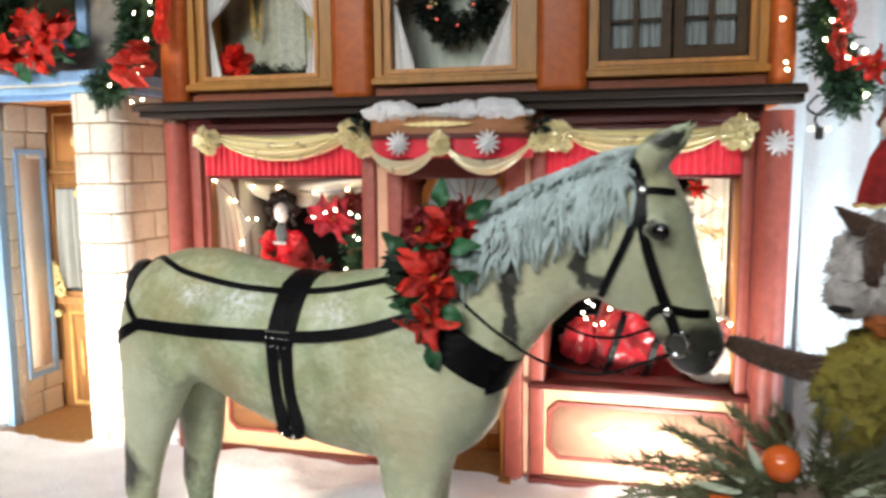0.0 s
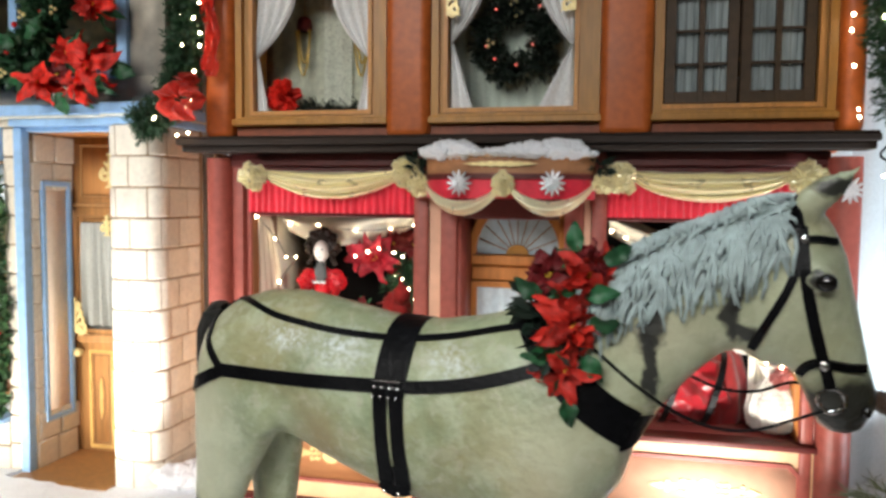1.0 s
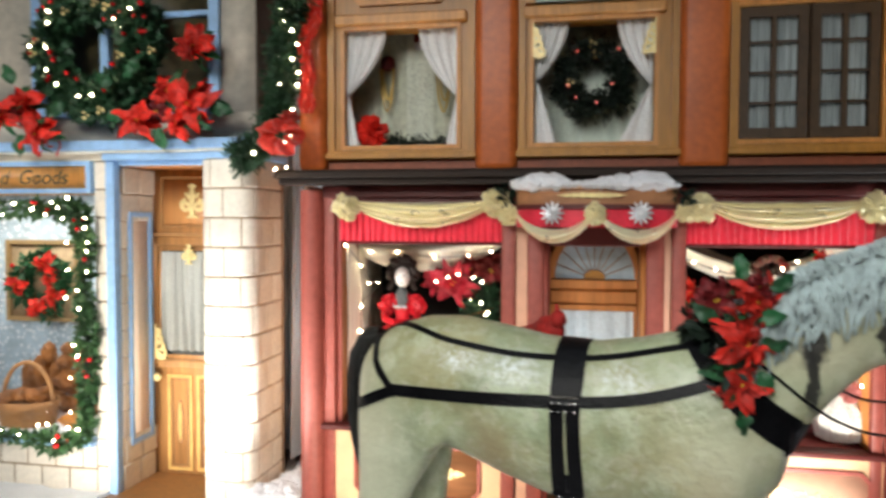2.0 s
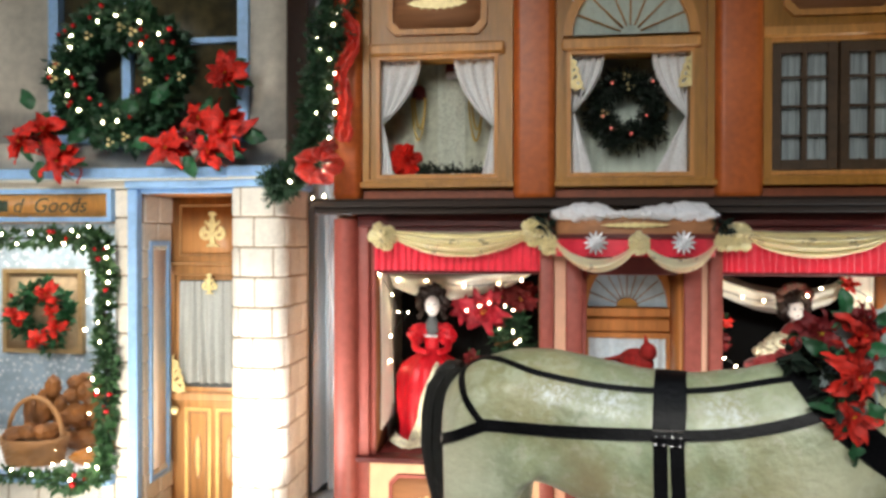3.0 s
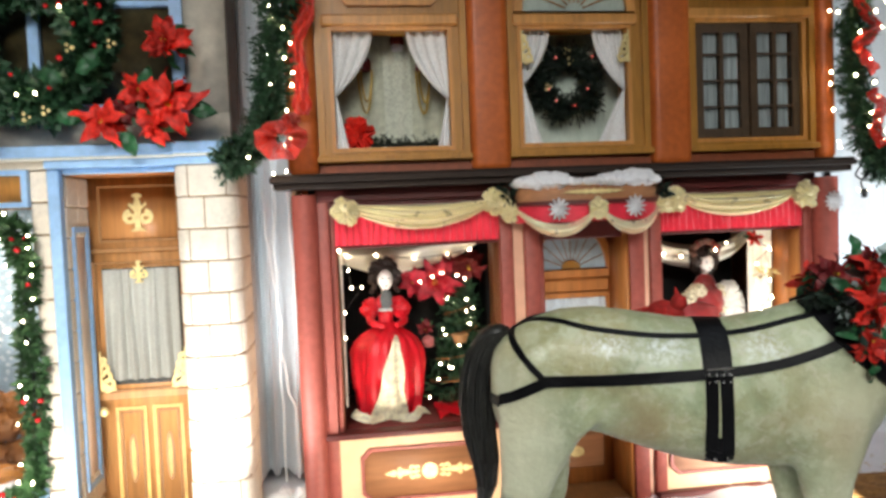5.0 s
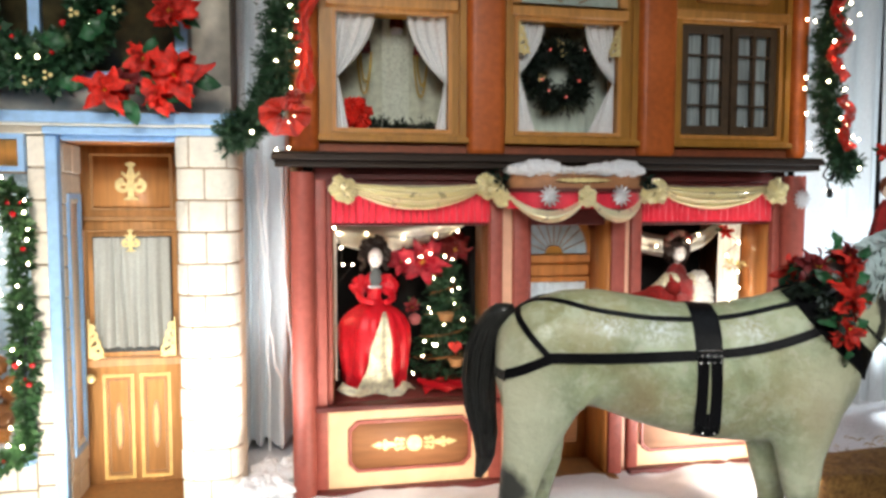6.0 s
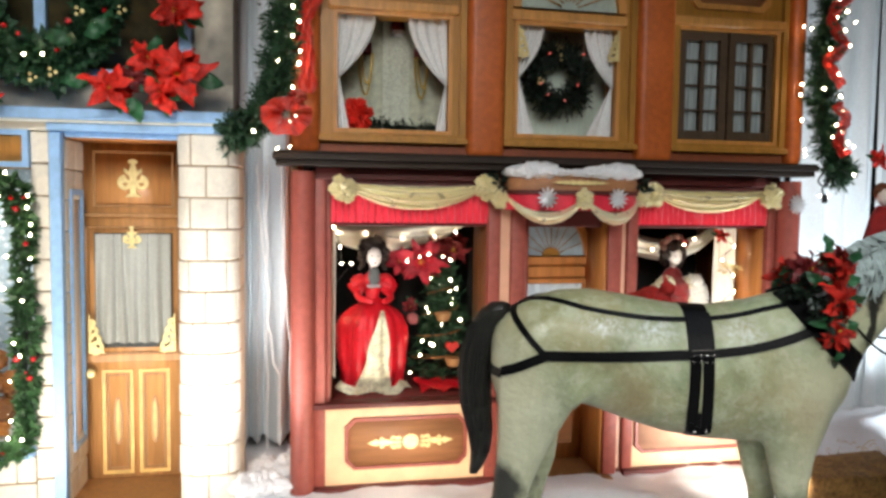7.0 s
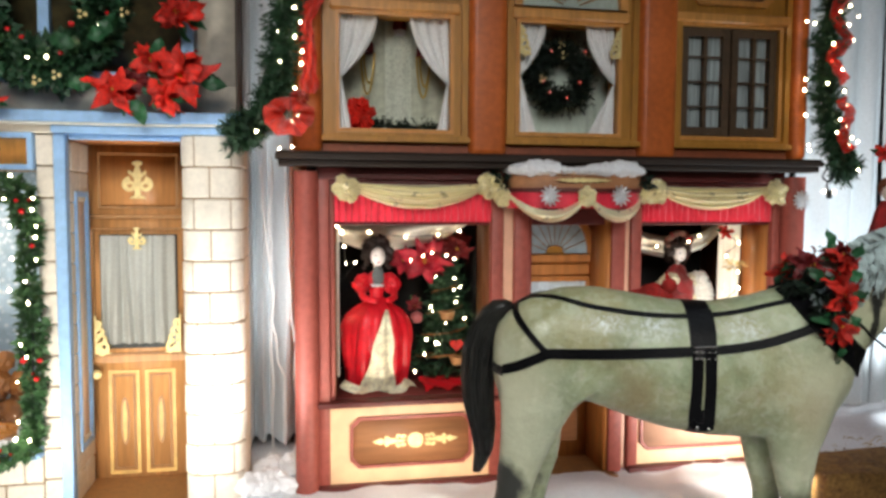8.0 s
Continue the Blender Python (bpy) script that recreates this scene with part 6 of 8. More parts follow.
def dress_horse():
    r0, r1 = HORSE_PROTO
    poinsettia(r1, on_horse(0.495, -0.165, 1.225), (-8, 15, 48), 0.95)
    poinsettia(r0, on_horse(0.515, -0.115, 1.335), (-20, 40, 48), 0.82)
    # darker blooms: shade on the cluster's left-facing side, put into the petal colour
    poinsettia(DEEP_PROTO, on_horse(0.425, -0.085, 1.325), (-35, 0, -10), 0.85)
    poinsettia(DEEP_PROTO, on_horse(0.530, -0.085, 1.365), (-42, 0, 30), 0.7)
    poinsettia(r0, on_horse(0.490, -0.170, 1.125), (20, 100, 45), 0.66)
    poinsettia(r1, on_horse(0.44, 0.12, 1.29), (-30, 30, 150), 0.8)
    t = thing("flower_leaves", "dark green cloth leaves behind the poinsettias on the collar", "leaves", on_horse(0.45, -0.15, 1.1))
    me = mesh_of("leaf", bract(0.072, 0.05, 0.4, 77), LEAF)
    rng = random.Random(8)
    for u, v, w, a in ((0.43, -0.165, 1.29, 150), (0.46, -0.175, 1.17, 200), (0.53, -0.16, 1.16, -50), (0.54, -0.15, 1.24, -10), (0.56, -0.10, 1.37, 30), (0.49, -0.09, 1.39, 95),
                       (0.49, -0.17, 1.06, -70), (0.53, -0.13, 1.29, 15)):
        ob = part("leaf", me, None, t)
        ob.matrix_basis = Matrix.Translation(on_horse(u, v, w)) @ pose(0, 0, 0, rng.uniform(-25, 25), -a, rng.uniform(-15, 15))


dress_horse()


def build_collar_greenery():
    """A dark tuft of cloth leaves behind the blooms, over the withers."""
    t = thing("collar_greenery", "black-green cloth leaves bunched on the horse's collar", "leaves", on_horse(0.42, -0.10, 1.2))
    line = [on_horse(*p) for p in ((0.36, -0.06, 1.275), (0.40, -0.11, 1.265), (0.44, -0.155, 1.21), (0.47, -0.175, 1.14))]
    tagged(part("foliage", foliage("foliage", line, [0.030, 0.034, 0.030, 0.020], 120, 0.048, DARK_PINE, 62, "leaf"), None, t), kind="stuff")


build_collar_greenery()


def build_bird():
    """A red feathered bird ornament on the horse's back, beside the saddle band."""
    bm = B()
    blob(bm, (0.0, 0.0, 0.045), (0.075, 0.042, 0.045), 0, 0.15, 12, 2)
    blob(bm, (0.060, 0.0, 0.085), (0.030, 0.026, 0.030), 0, 0.1, 12, 2)
    loft(bm, [((0.058, 0, 0.105), (0.016, 0, 0.0), (0, 0.010, 0)), ((0.045, 0, 0.135), (0.002, 0, 0), (0, 0.002, 0))], 8)
    loft(bm, [((-0.05, 0, 0.05), (0, 0.030, 0), (0, 0, 0.020)), ((-0.115, 0, 0.040), (0, 0.026, 0), (0, 0, 0.008)), ((-0.165, 0, 0.030), (0, 0.034, 0), (0, 0, 0.003))], 10)
    ob = solo("bird_ornament", bm, surface("bird_red", (0.40, 0.012, 0.008), 0.8, vary=0.5, grain=70, blotch=20, bump=0.8, fine=0.008), "red feathered bird ornament sitting on the horse's back", "ornament")
    top, _ = around(0.03, 75, 0.0)
    ob.matrix_basis = HORSE @ pose(-0.075, 0.085, top.z - 0.02, 0, 0, -50)


build_bird()


# ---- garlands and wreaths ----
def garland(name, label, path, radius, count, size, mat, seed, bulbs=(), kind="needle", ribbon_path=None, berries=0, flat=0.8, category="garland"):
    pts = along(path, len(path) * 6)
    t = thing(name, label, category, pts[0], group="garlands")
    f = part("foliage", foliage("foliage", pts, radius, count, size, mat, seed, kind, flat), None, t)
    tagged(f, kind="stuff")
    part("stem", tube(B(), pts, 0.006, 6), CABLE, t)
    for p in bulbs:
        place_part("bulb", BULB_MESH, p, t, random.Random(p[0] * 91 + p[2]).uniform(0.8, 1.15))
    rng = random.Random(seed + 1)
    for _ in range(berries):
        p = pts[rng.randrange(len(pts))]
        place_part("berry", BERRY_MESH, (p[0] + rng.uniform(-1, 1) * radius * 0.8, p[1] - radius * 0.7, p[2] + rng.uniform(-1, 1) * radius * 0.8), t, rng.uniform(0.7, 1.5))
    return t


def ribbon_cloth(name, label, pts, width, mat, seed=0.0):
    """A crumpled gauze ribbon, seen flat from the front, that follows points."""
    line = along(pts, len(pts) * 9)
    bm = B()
    rows = []
    for i, p in enumerate(line):
        d = line[min(i + 1, len(line) - 1)] - line[max(i - 1, 0)]
        s = Vector((-d.z, 0, d.x)).normalized()
        w = width * (0.75 + 0.45 * noise.noise(Vector((i * 0.25, seed, 0))))
        rows.append([bm.verts.new(p + s * w * (k / 6 - 0.5) + Vector((0, 0.018 * math.sin(k * 2.1 + i * 0.5) + 0.012 * noise.noise(Vector((i * 0.3, k, seed))), 0))) for k in range(7)])
    for r0, r1 in zip(rows, rows[1:]):
        for k in range(6):
            bm.faces.new((r0[k], r0[k + 1], r1[k + 1], r1[k]))
    return solo(name, bm, mat, label, "ribbon", group="red ribbons")


def build_garlands():
    # up the corner of the orange house, ending over the ledge
    left = [(-2.12, -0.07, 2.95), (-2.14, -0.08, 2.75), (-2.20, -0.09, 2.52), (-2.22, -0.09, 2.30), (-2.24, -0.09, 2.12), (-2.29, -0.09, 1.99), (-2.38, -0.10, 1.90), (-2.45, -0.10, 1.87)]
    bulbs = [(-2.070, -0.125, 2.800), (-2.115, -0.125, 2.720), (-2.135, -0.125, 2.660), (-2.215, -0.115, 2.600), (-2.155, -0.125, 2.490), (-2.205, -0.115, 2.540), (-2.125, -0.125, 2.420), (-2.235, -0.115, 2.370), (-2.155, -0.125, 2.350),
             (-2.120, -0.125, 2.280), (-2.225, -0.115, 2.230), (-2.125, -0.125, 2.220), (-2.155, -0.125, 2.100), (-2.140, -0.180, 1.960), (-2.170, -0.180, 1.930), (-2.230, -0.160, 1.800), (-2.170, -0.160, 1.810), (-2.340, -0.170, 1.880)]
    garland("pine_garland", "dark green pine garland with lit bulbs on the orange corner", left, 0.070, 1650, 0.074, PINE, 5, bulbs)
    rb = ribbon_cloth("ribbon", "crumpled red gauze ribbon hanging beside the pine garland", [(-2.045, -0.085, 2.9), (-2.10, -0.10, 2.75), (-2.035, -0.085, 2.6), (-2.10, -0.085, 2.45), (-2.085, -0.085, 2.25), (-2.085, -0.11, 2.08)], 0.10, RED_GAUZE, 2.0)
    bow = thing("ribbon_bow", "looped red gauze ribbon bow at the end of the garland", "ribbon", (-2.2, -0.15, 1.85), group="red ribbons")

    def loop(cx, cz, rx, rz, tilt):
        def at(u, v):
            a, q = u * math.tau, 0.22 + 0.78 * v
            return (cx + rx * q * math.cos(a) * (1 + 0.05 * math.sin(3 * a)), -0.205 - 0.05 * math.sin(math.pi * v) + 0.026 * math.sin(6 * a + 2 * v) + 0.016 * math.sin(11 * a), cz + rz * q * math.sin(a) + tilt * v * 0.3 + 0.006 * math.sin(7 * a))
        return sheet(B(), 48, 6, at)
    part("loop", loop(-2.185, 1.962, 0.122, 0.094, -0.03), RED_GAUZE, bow)
    part("loop", loop(-2.135, 2.035, 0.045, 0.038, 0.03), RED_GAUZE, bow)
    # down the right corner
    right = [(0.88, -0.08, 2.95), (0.87, -0.08, 2.72), (0.83, -0.09, 2.50), (0.82, -0.09, 2.36), (0.83, -0.09, 2.15), (0.86, -0.09, 1.98), (0.90, -0.10, 1.85), (0.94, -0.11, 1.77), (0.97, -0.11, 1.74)]
    bulbs = [(0.68, -0.10, 2.57), (0.72, -0.11, 2.56), (0.69, -0.09, 2.25), (0.685, -0.09, 2.19), (0.70, -0.09, 2.05), (0.72, -0.10, 1.88), (0.725, -0.10, 1.85), (0.80, -0.17, 2.44), (0.90, -0.16, 2.55), (0.94, -0.15, 2.47), (0.79, -0.16, 2.34),
             (0.86, -0.17, 2.30), (0.78, -0.16, 2.22), (0.88, -0.17, 2.18), (0.90, -0.17, 2.10), (0.86, -0.17, 2.02), (0.84, -0.17, 1.95), (0.90, -0.17, 1.98), (0.94, -0.17, 1.92), (0.92, -0.17, 1.88), (0.98, -0.17, 1.90), (0.99, -0.17, 1.74),
             (0.86, -0.15, 2.72), (0.92, -0.14, 2.66), (0.97, -0.15, 2.60), (0.84, -0.16, 2.62)]
    garland("pine_garland", "dark green pine garland with lit bulbs beside the drape", right, 0.064, 1500, 0.072, PINE, 6, bulbs)
    ribbon_cloth("ribbon", "crumpled red gauze ribbon wound round a pine garland", [(0.84, -0.16, 2.9), (0.93, -0.16, 2.76), (0.80, -0.16, 2.62), (0.90, -0.15, 2.48), (0.80, -0.16, 2.36), (0.90, -0.16, 2.24)], 0.085, RED_GAUZE, 5.0)
    ribbon_cloth("ribbon", "crumpled red gauze ribbon hanging at the garland's end", [(0.86, -0.17, 2.14), (0.91, -0.18, 2.04), (0.88, -0.17, 1.95), (0.92, -0.17, 1.84)], 0.085, RED_GAUZE, 7.0)
    plug = thing("light_plug", "dark green plug and looped cable end hanging below the garland", "cable", (0.83, -0.11, 1.56))
    part("cable_loop", tube(B(), along([(0.84, -0.11, 1.75), (0.80, -0.12, 1.70), (0.85, -0.12, 1.67), (0.88, -0.11, 1.71), (0.83, -0.12, 1.66), (0.845, -0.12, 1.62)], 30), 0.005, 6), CABLE, plug)
    part("plug", cbox(0.832, 0.862, -0.13, -0.11, 1.575, 1.625, 0.005), CABLE, plug)
    for x in (0.815, 0.88):
        place_part("bulb", BULB_MESH, (x, -0.12, 1.618), plug, 0.9)
    # ivy round the bakery window
    ivy = [(-5.0, -0.01, 1.60), (-4.4, -0.01, 1.59), (-3.9, -0.01, 1.60), (-3.60, -0.01, 1.60), (-3.46, -0.01, 1.59), (-3.43, -0.01, 1.50), (-3.42, -0.01, 1.30), (-3.425, -0.01, 1.10), (-3.41, -0.01, 0.90), (-3.415, -0.01, 0.70), (-3.42, -0.01, 0.50), (-3.43, -0.015, 0.36), (-3.55, -0.03, 0.30), (-3.8, -0.03, 0.31), (-4.3, -0.03, 0.32), (-5.0, -0.03, 0.32)]
    bulbs = [(-3.87, -0.09, 1.57), (-3.79, -0.09, 1.63), (-3.68, -0.09, 1.60), (-3.60, -0.09, 1.57), (-3.555, -0.09, 1.64), (-3.52, -0.09, 1.61), (-3.46, -0.09, 1.66), (-3.49, -0.09, 1.55), (-3.375, -0.06, 1.555), (-3.38, -0.06, 1.50),
             (-3.47, -0.09, 1.42), (-3.365, -0.06, 1.42), (-3.37, -0.06, 1.37), (-3.465, -0.09, 1.27), (-3.37, -0.06, 1.26), (-3.41, -0.09, 1.16), (-3.48, -0.09, 1.12), (-3.40, -0.09, 1.06), (-3.44, -0.09, 0.86), (-3.415, -0.09, 0.80), (-3.46, -0.09, 0.68),
             (-3.46, -0.09, 0.49), (-3.47, -0.10, 0.41), (-3.41, -0.10, 0.40), (-3.60, -0.10, 0.42), (-3.66, -0.10, 0.41), (-3.56, -0.10, 0.33), (-3.95, -0.1, 1.62), (-4.05, -0.1, 1.56), (-4.2, -0.1, 1.62), (-4.4, -0.1, 1.57), (-3.78, -0.1, 0.35), (-3.9, -0.1, 0.37)]
    garland("ivy_garland", "green ivy garland with berries and lit bulbs round the bakery window", ivy, 0.056, 2300, 0.046, IVY, 9, bulbs, "ivy", berries=18)


build_garlands()


def wreath(name, label, at, big, small, mat, seed, count, size, bulbs=(), berries=0, red_lights=(), kind="needle", gold=0):
    t = thing(name, label, "wreath", (at[0], at[1], at[2] - big - small))
    path = [(at[0] + big * math.cos(math.pi / 2 + i * math.tau / 40), at[1], at[2] + big * math.sin(math.pi / 2 + i * math.tau / 40)) for i in range(41)]
    tagged(part("foliage", foliage("foliage", path, small, count, size, mat, seed, kind, 0.6), None, t), kind="stuff")
    part("hoop", tube(B(), path, 0.008, 6), CABLE, t)
    rng = random.Random(seed)
    for _ in range(berries):
        a, r = rng.uniform(0, math.tau), big + rng.uniform(-1, 1) * small * 0.8
        place_part("berry", BERRY_MESH, (at[0] + r * math.cos(a), at[1] - small * 0.55, at[2] + r * math.sin(a)), t, rng.uniform(0.8, 1.4))
    me = mesh_of("gold_berry", blob(B(), (0, 0, 0), (0.012, 0.012, 0.012), level=1), GOLD_PAINT)
    for _ in range(gold):
        a, r = rng.uniform(0, math.tau), big + rng.uniform(-1, 1) * small * 0.8
        for k in range(3):
            place_part("gold_berry", me, (at[0] + r * math.cos(a) + 0.016 * math.cos(k * 2.1), at[1] - small * 0.6, at[2] + r * math.sin(a) + 0.016 * math.sin(k * 2.1)), t, rng.uniform(0.7, 1.1))
    for p in bulbs:
        place_part("bulb", BULB_MESH, p, t, random.Random(p[0] * 31).uniform(0.85, 1.15))
    for p in red_lights:
        ob = place_part("red_bulb", RED_BULB_MESH, p, t, 1.0)
    return t


RED_BULB_MESH = mesh_of("red_bulb", blob(B(), (0, 0, 0), (0.0062, 0.0062, 0.0062), level=1), RED_BULB)


def build_wreaths():
    bulbs = [(-3.55, -0.10, 2.66), (-3.555, -0.10, 2.60), (-3.40, -0.10, 2.73), (-3.30, -0.10, 2.76), (-3.17, -0.10, 2.72), (-3.06, -0.11, 2.65), (-3.16, -0.10, 2.60), (-3.115, -0.11, 2.56), (-3.67, -0.10, 2.48), (-3.57, -0.10, 2.47), (-3.19, -0.11, 2.27), (-3.055, -0.11, 2.36),
             (-3.57, -0.10, 2.35), (-3.50, -0.11, 2.27), (-3.36, -0.12, 2.20), (-3.28, -0.12, 2.205), (-3.42, -0.1, 2.88), (-3.2, -0.1, 2.85)]
    wreath("christmas_wreath", "large green wreath with berries and lit bulbs on the bakery", (-3.33, -0.02, 2.47), 0.280, 0.135, WREATH_GREEN, 12, 4200, 0.054, bulbs, 26, kind="ivy", gold=9)
    wreath("christmas_wreath", "dark green pine wreath with red lights hanging in the window", (-0.675, 0.19, 2.265), 0.145, 0.060, DARK_PINE, 13, 760, 0.062, berries=0,
           red_lights=((-0.755, 0.11, 2.385), (-0.555, 0.11, 2.39), (-0.80, 0.11, 2.22), (-0.585, 0.11, 2.22), (-0.76, 0.11, 2.16), (-0.66, 0.11, 2.13)), gold=3)
    r0, r1 = RED_PROTO
    for p, at, face, size in ((r0, (-2.70, -0.10, 2.44), (0, 20, -15), 1.25), (r1, (-2.68, -0.17, 2.13), (5, 60, -10), 1.5), (r0, (-2.82, -0.15, 2.20), (-10, 10, 10), 1.0), (r0, (-2.76, -0.16, 2.04), (15, 80, 0), 1.05), (r1, (-2.99, -0.15, 2.06), (12, 130, 15), 1.15), (DEEP_PROTO, (-2.90, -0.12, 2.11), (0, 40, 0), 0.9),
                              (DEEP_PROTO, (-3.70, -0.12, 2.10), (0, 90, 0), 0.9), (r0, (-3.66, -0.16, 2.17), (0, 200, 10), 1.1), (r1, (-3.57, -0.17, 2.00), (15, 75, 5), 1.1), (r0, (-3.80, -0.15, 2.10), (10, 140, 10), 1.0), (r1, (-4.2, -0.15, 2.1), (0, 30, 0), 1.0)):
        poinsettia(p, at, face, size)
    t = thing("flower_leaves", "green cloth leaves among the poinsettias on the bakery ledge", "leaves", (-3.0, -0.1, 1.98))
    me = mesh_of("leaf", bract(0.125, 0.085, 0.4, 71), LEAF)
    rng = random.Random(18)
    for x, z, a in ((-3.10, 2.30, 20), (-3.03, 2.31, 70), (-3.16, 2.27, 170), (-2.92, 2.16, 30), (-2.90, 2.02, -70), (-2.80, 2.20, 80), (-3.75, 2.28, 120), (-3.55, 2.10, 40), (-3.7, 2.0, -110), (-2.60, 2.12, -10), (-3.08, 2.10, 190)):
        ob = part("leaf", me, None, t)
        ob.matrix_basis = Matrix.Translation((x, -0.12, z)) @ pose(0, 0, 0, rng.uniform(-25, 25), -a, rng.uniform(-15, 15))
    t = thing("ribbon_tails", "two thin red ribbon tails hanging from the ledge flowers", "ribbon", (-3.58, -0.09, 1.9))
    for x in (-3.62, -3.52):
        part("tail", ribbon(B(), [(Vector((x + 0.02 * math.sin(k * 0.8), -0.075, 1.97 - 0.012 * k)), Vector((0, -1, 0))) for k in range(8)], 0.008, 0.002), RED_SATIN, t)


build_wreaths()


# ---- dolls ----
def curls(bm, at, r, count, seed, mat, size=0.03, low=-0.8):
    """Ringlets over a head."""
    rng = random.Random(seed)
    for _ in range(count):
        a, h = rng.uniform(0, math.tau), rng.uniform(low, 1.0)
        k = math.sqrt(max(0.05, 1 - min(1, abs(h)) ** 2))
        d = Vector((math.cos(a) * k, math.sin(a) * k, h))
        if d.y < -0.3 and -0.9 < d.z < 0.42 and abs(d.x) < 0.62:
            continue
        blob(bm, Vector(at) + Vector((d.x * r[0], d.y * r[1], d.z * r[2])), (size, size, size * 1.2), mat, 0.4, 10, 1, rng.uniform(0, 9))


def build_lady():
    """A porcelain lady in a red gown, drawn apart over a gold brocade underskirt."""
    x, y, z = -1.705, 0.36, 0.480
    bm = B()
    profile = [(0.0, 0.165), (0.05, 0.174), (0.15, 0.188), (0.27, 0.196), (0.36, 0.190), (0.42, 0.164), (0.46, 0.120), (0.49, 0.070), (0.515, 0.042)]
    hs, rs = [p[0] for p in profile], [p[1] for p in profile]

    def skirt(u, v):
        a, h = u * math.tau, 0.515 * v
        r = float(np.interp(h, hs, rs))
        loose = 1 - v
        fold = 0.115 * math.sin(11 * a + 1.5 * noise.noise(Vector((3 * math.cos(a), 3 * math.sin(a), v * 2))) * 2) * (0.25 + 0.75 * loose)
        fold += 0.14 * noise.noise(Vector((4 * math.cos(a), 4 * math.sin(a), v * 2.5))) * (0.4 + 0.6 * loose)
        return (x + r * (1 + fold) * math.cos(a), y + 0.8 * r * (1 + fold) * math.sin(a), z + h + 0.012 * noise.noise(Vector((3 * math.cos(a), 3 * math.sin(a), 9))) * loose)
    sheet(bm, 130, 26, skirt, 0)

    def front(u, v):
        h = 0.012 + 0.445 * v
        r = float(np.interp(h, hs, rs))
        half = (0.088 + 0.010 * math.sin(v * 11 + 1)) * (1 - v) ** 0.75 + 0.008
        b = (u - 0.5) * 2
        xx = x - 0.010 + 0.055 * v + b * half
        dy = math.sqrt(max(0.0, 1 - ((xx - x) / (r * 1.12)) ** 2)) * r * 0.8 * 1.09
        return (xx, y - dy - 0.014 - 0.010 * math.sin(b * 5 + v * 4) * (1 - v), z + h)
    sheet(bm, 22, 24, front, 1)

    def hem(u, v):
        a = radians(206 + 128 * u)
        r = 0.205 + 0.040 * v + 0.014 * math.sin(u * 19)
        return (x + r * math.cos(a), y + r * 0.86 * math.sin(a), z + 0.046 - 0.038 * v + 0.014 * math.sin(u * 15 + 1) + 0.02 * max(0.0, 0.3 - u))
    sheet(bm, 60, 5, hem, 1)
    # bodice, puffed sleeves, fore-arms
    lathe(bm, (x, y, z), [(0.040, 0.50), (0.038, 0.53), (0.046, 0.57), (0.056, 0.61), (0.054, 0.64), (0.034, 0.66), (0.020, 0.67)], 24, 0, 0.75, 0.03, 9)
    for f in (-1, 1):
        for k, (dx, dz, sx, sz) in enumerate(((0.072, 0.612, 0.044, 0.040), (0.094, 0.590, 0.040, 0.038), (0.082, 0.568, 0.032, 0.030))):
            blob(bm, (x + f * dx, y - 0.008 * k, z + dz), (sx, 0.040, sz), 0, 0.55, 18, 3, f + k * 2.0)
        tube(bm, along([(x + f * 0.088, y - 0.02, z + 0.565), (x + f * (0.096 if f > 0 else 0.080), y - 0.075, z + 0.525), (x + f * 0.030 + 0.02, y - 0.125, z + 0.510)], 6), [0.022, 0.022, 0.021, 0.020, 0.018, 0.017, 0.013], 10, 0)
    blob(bm, (x + 0.004, y - 0.036, z + 0.640), (0.034, 0.016, 0.058), 4, 0.25, 14, 3)
    for k in range(9):
        blob(bm, (x - 0.032 + 0.008 * k, y - 0.052, z + 0.588 + 0.003 * math.cos(k * 2.2)), (0.008, 0.006, 0.008), 5, 0.4, 14, 1, k)
    tube(bm, [(x, y, z + 0.65), (x + 0.003, y - 0.004, z + 0.71)], 0.018, 10, 2)
    # head, with curls piled above and beside the face
    blob(bm, (x + 0.006, y - 0.026, z + 0.752), (0.041, 0.044, 0.056), 2, level=3)
    blob(bm, (x + 0.006, y - 0.071, z + 0.746), (0.006, 0.007, 0.010), 2, level=1)
    for f in (-1, 1):
        blob(bm, (x + 0.006 + f * 0.017, y - 0.065, z + 0.762), (0.0065, 0.004, 0.0042), 3, level=1)
    blob(bm, (x + 0.006, y - 0.065, z + 0.722), (0.009, 0.004, 0.004), 0, level=1)
    rng = random.Random(6)
    blob(bm, (x, y + 0.016, z + 0.790), (0.066, 0.050, 0.066), 3, 0.2, 9, 3)
    for k in range(46):
        a = radians(rng.uniform(-28, 208))
        rr = rng.uniform(0.054, 0.078)
        blob(bm, (x + rr * math.cos(a) * 1.02, y + rng.uniform(-0.045, 0.03), z + 0.782 + rr * math.sin(a) * 1.05), (rng.uniform(0.012, 0.024), 0.018, rng.uniform(0.012, 0.022)), 3, 0.5, 16, 2, k)
    for f in (-1, 1):
        for k in range(5):
            blob(bm, (x + f * (0.062 + 0.010 * math.sin(k * 2)), y - 0.005, z + 0.760 - 0.018 * k), (0.018 - 0.001 * k, 0.016, 0.013), 3, 0.5, 16, 2, k + f)
    solo("lady_doll", bm, [RED_SATIN, BROCADE, SKIN, HAIR, GREY_LACE, SILVER], "porcelain doll in a red gown with gold brocade, dark curls", "doll", group="dolls")


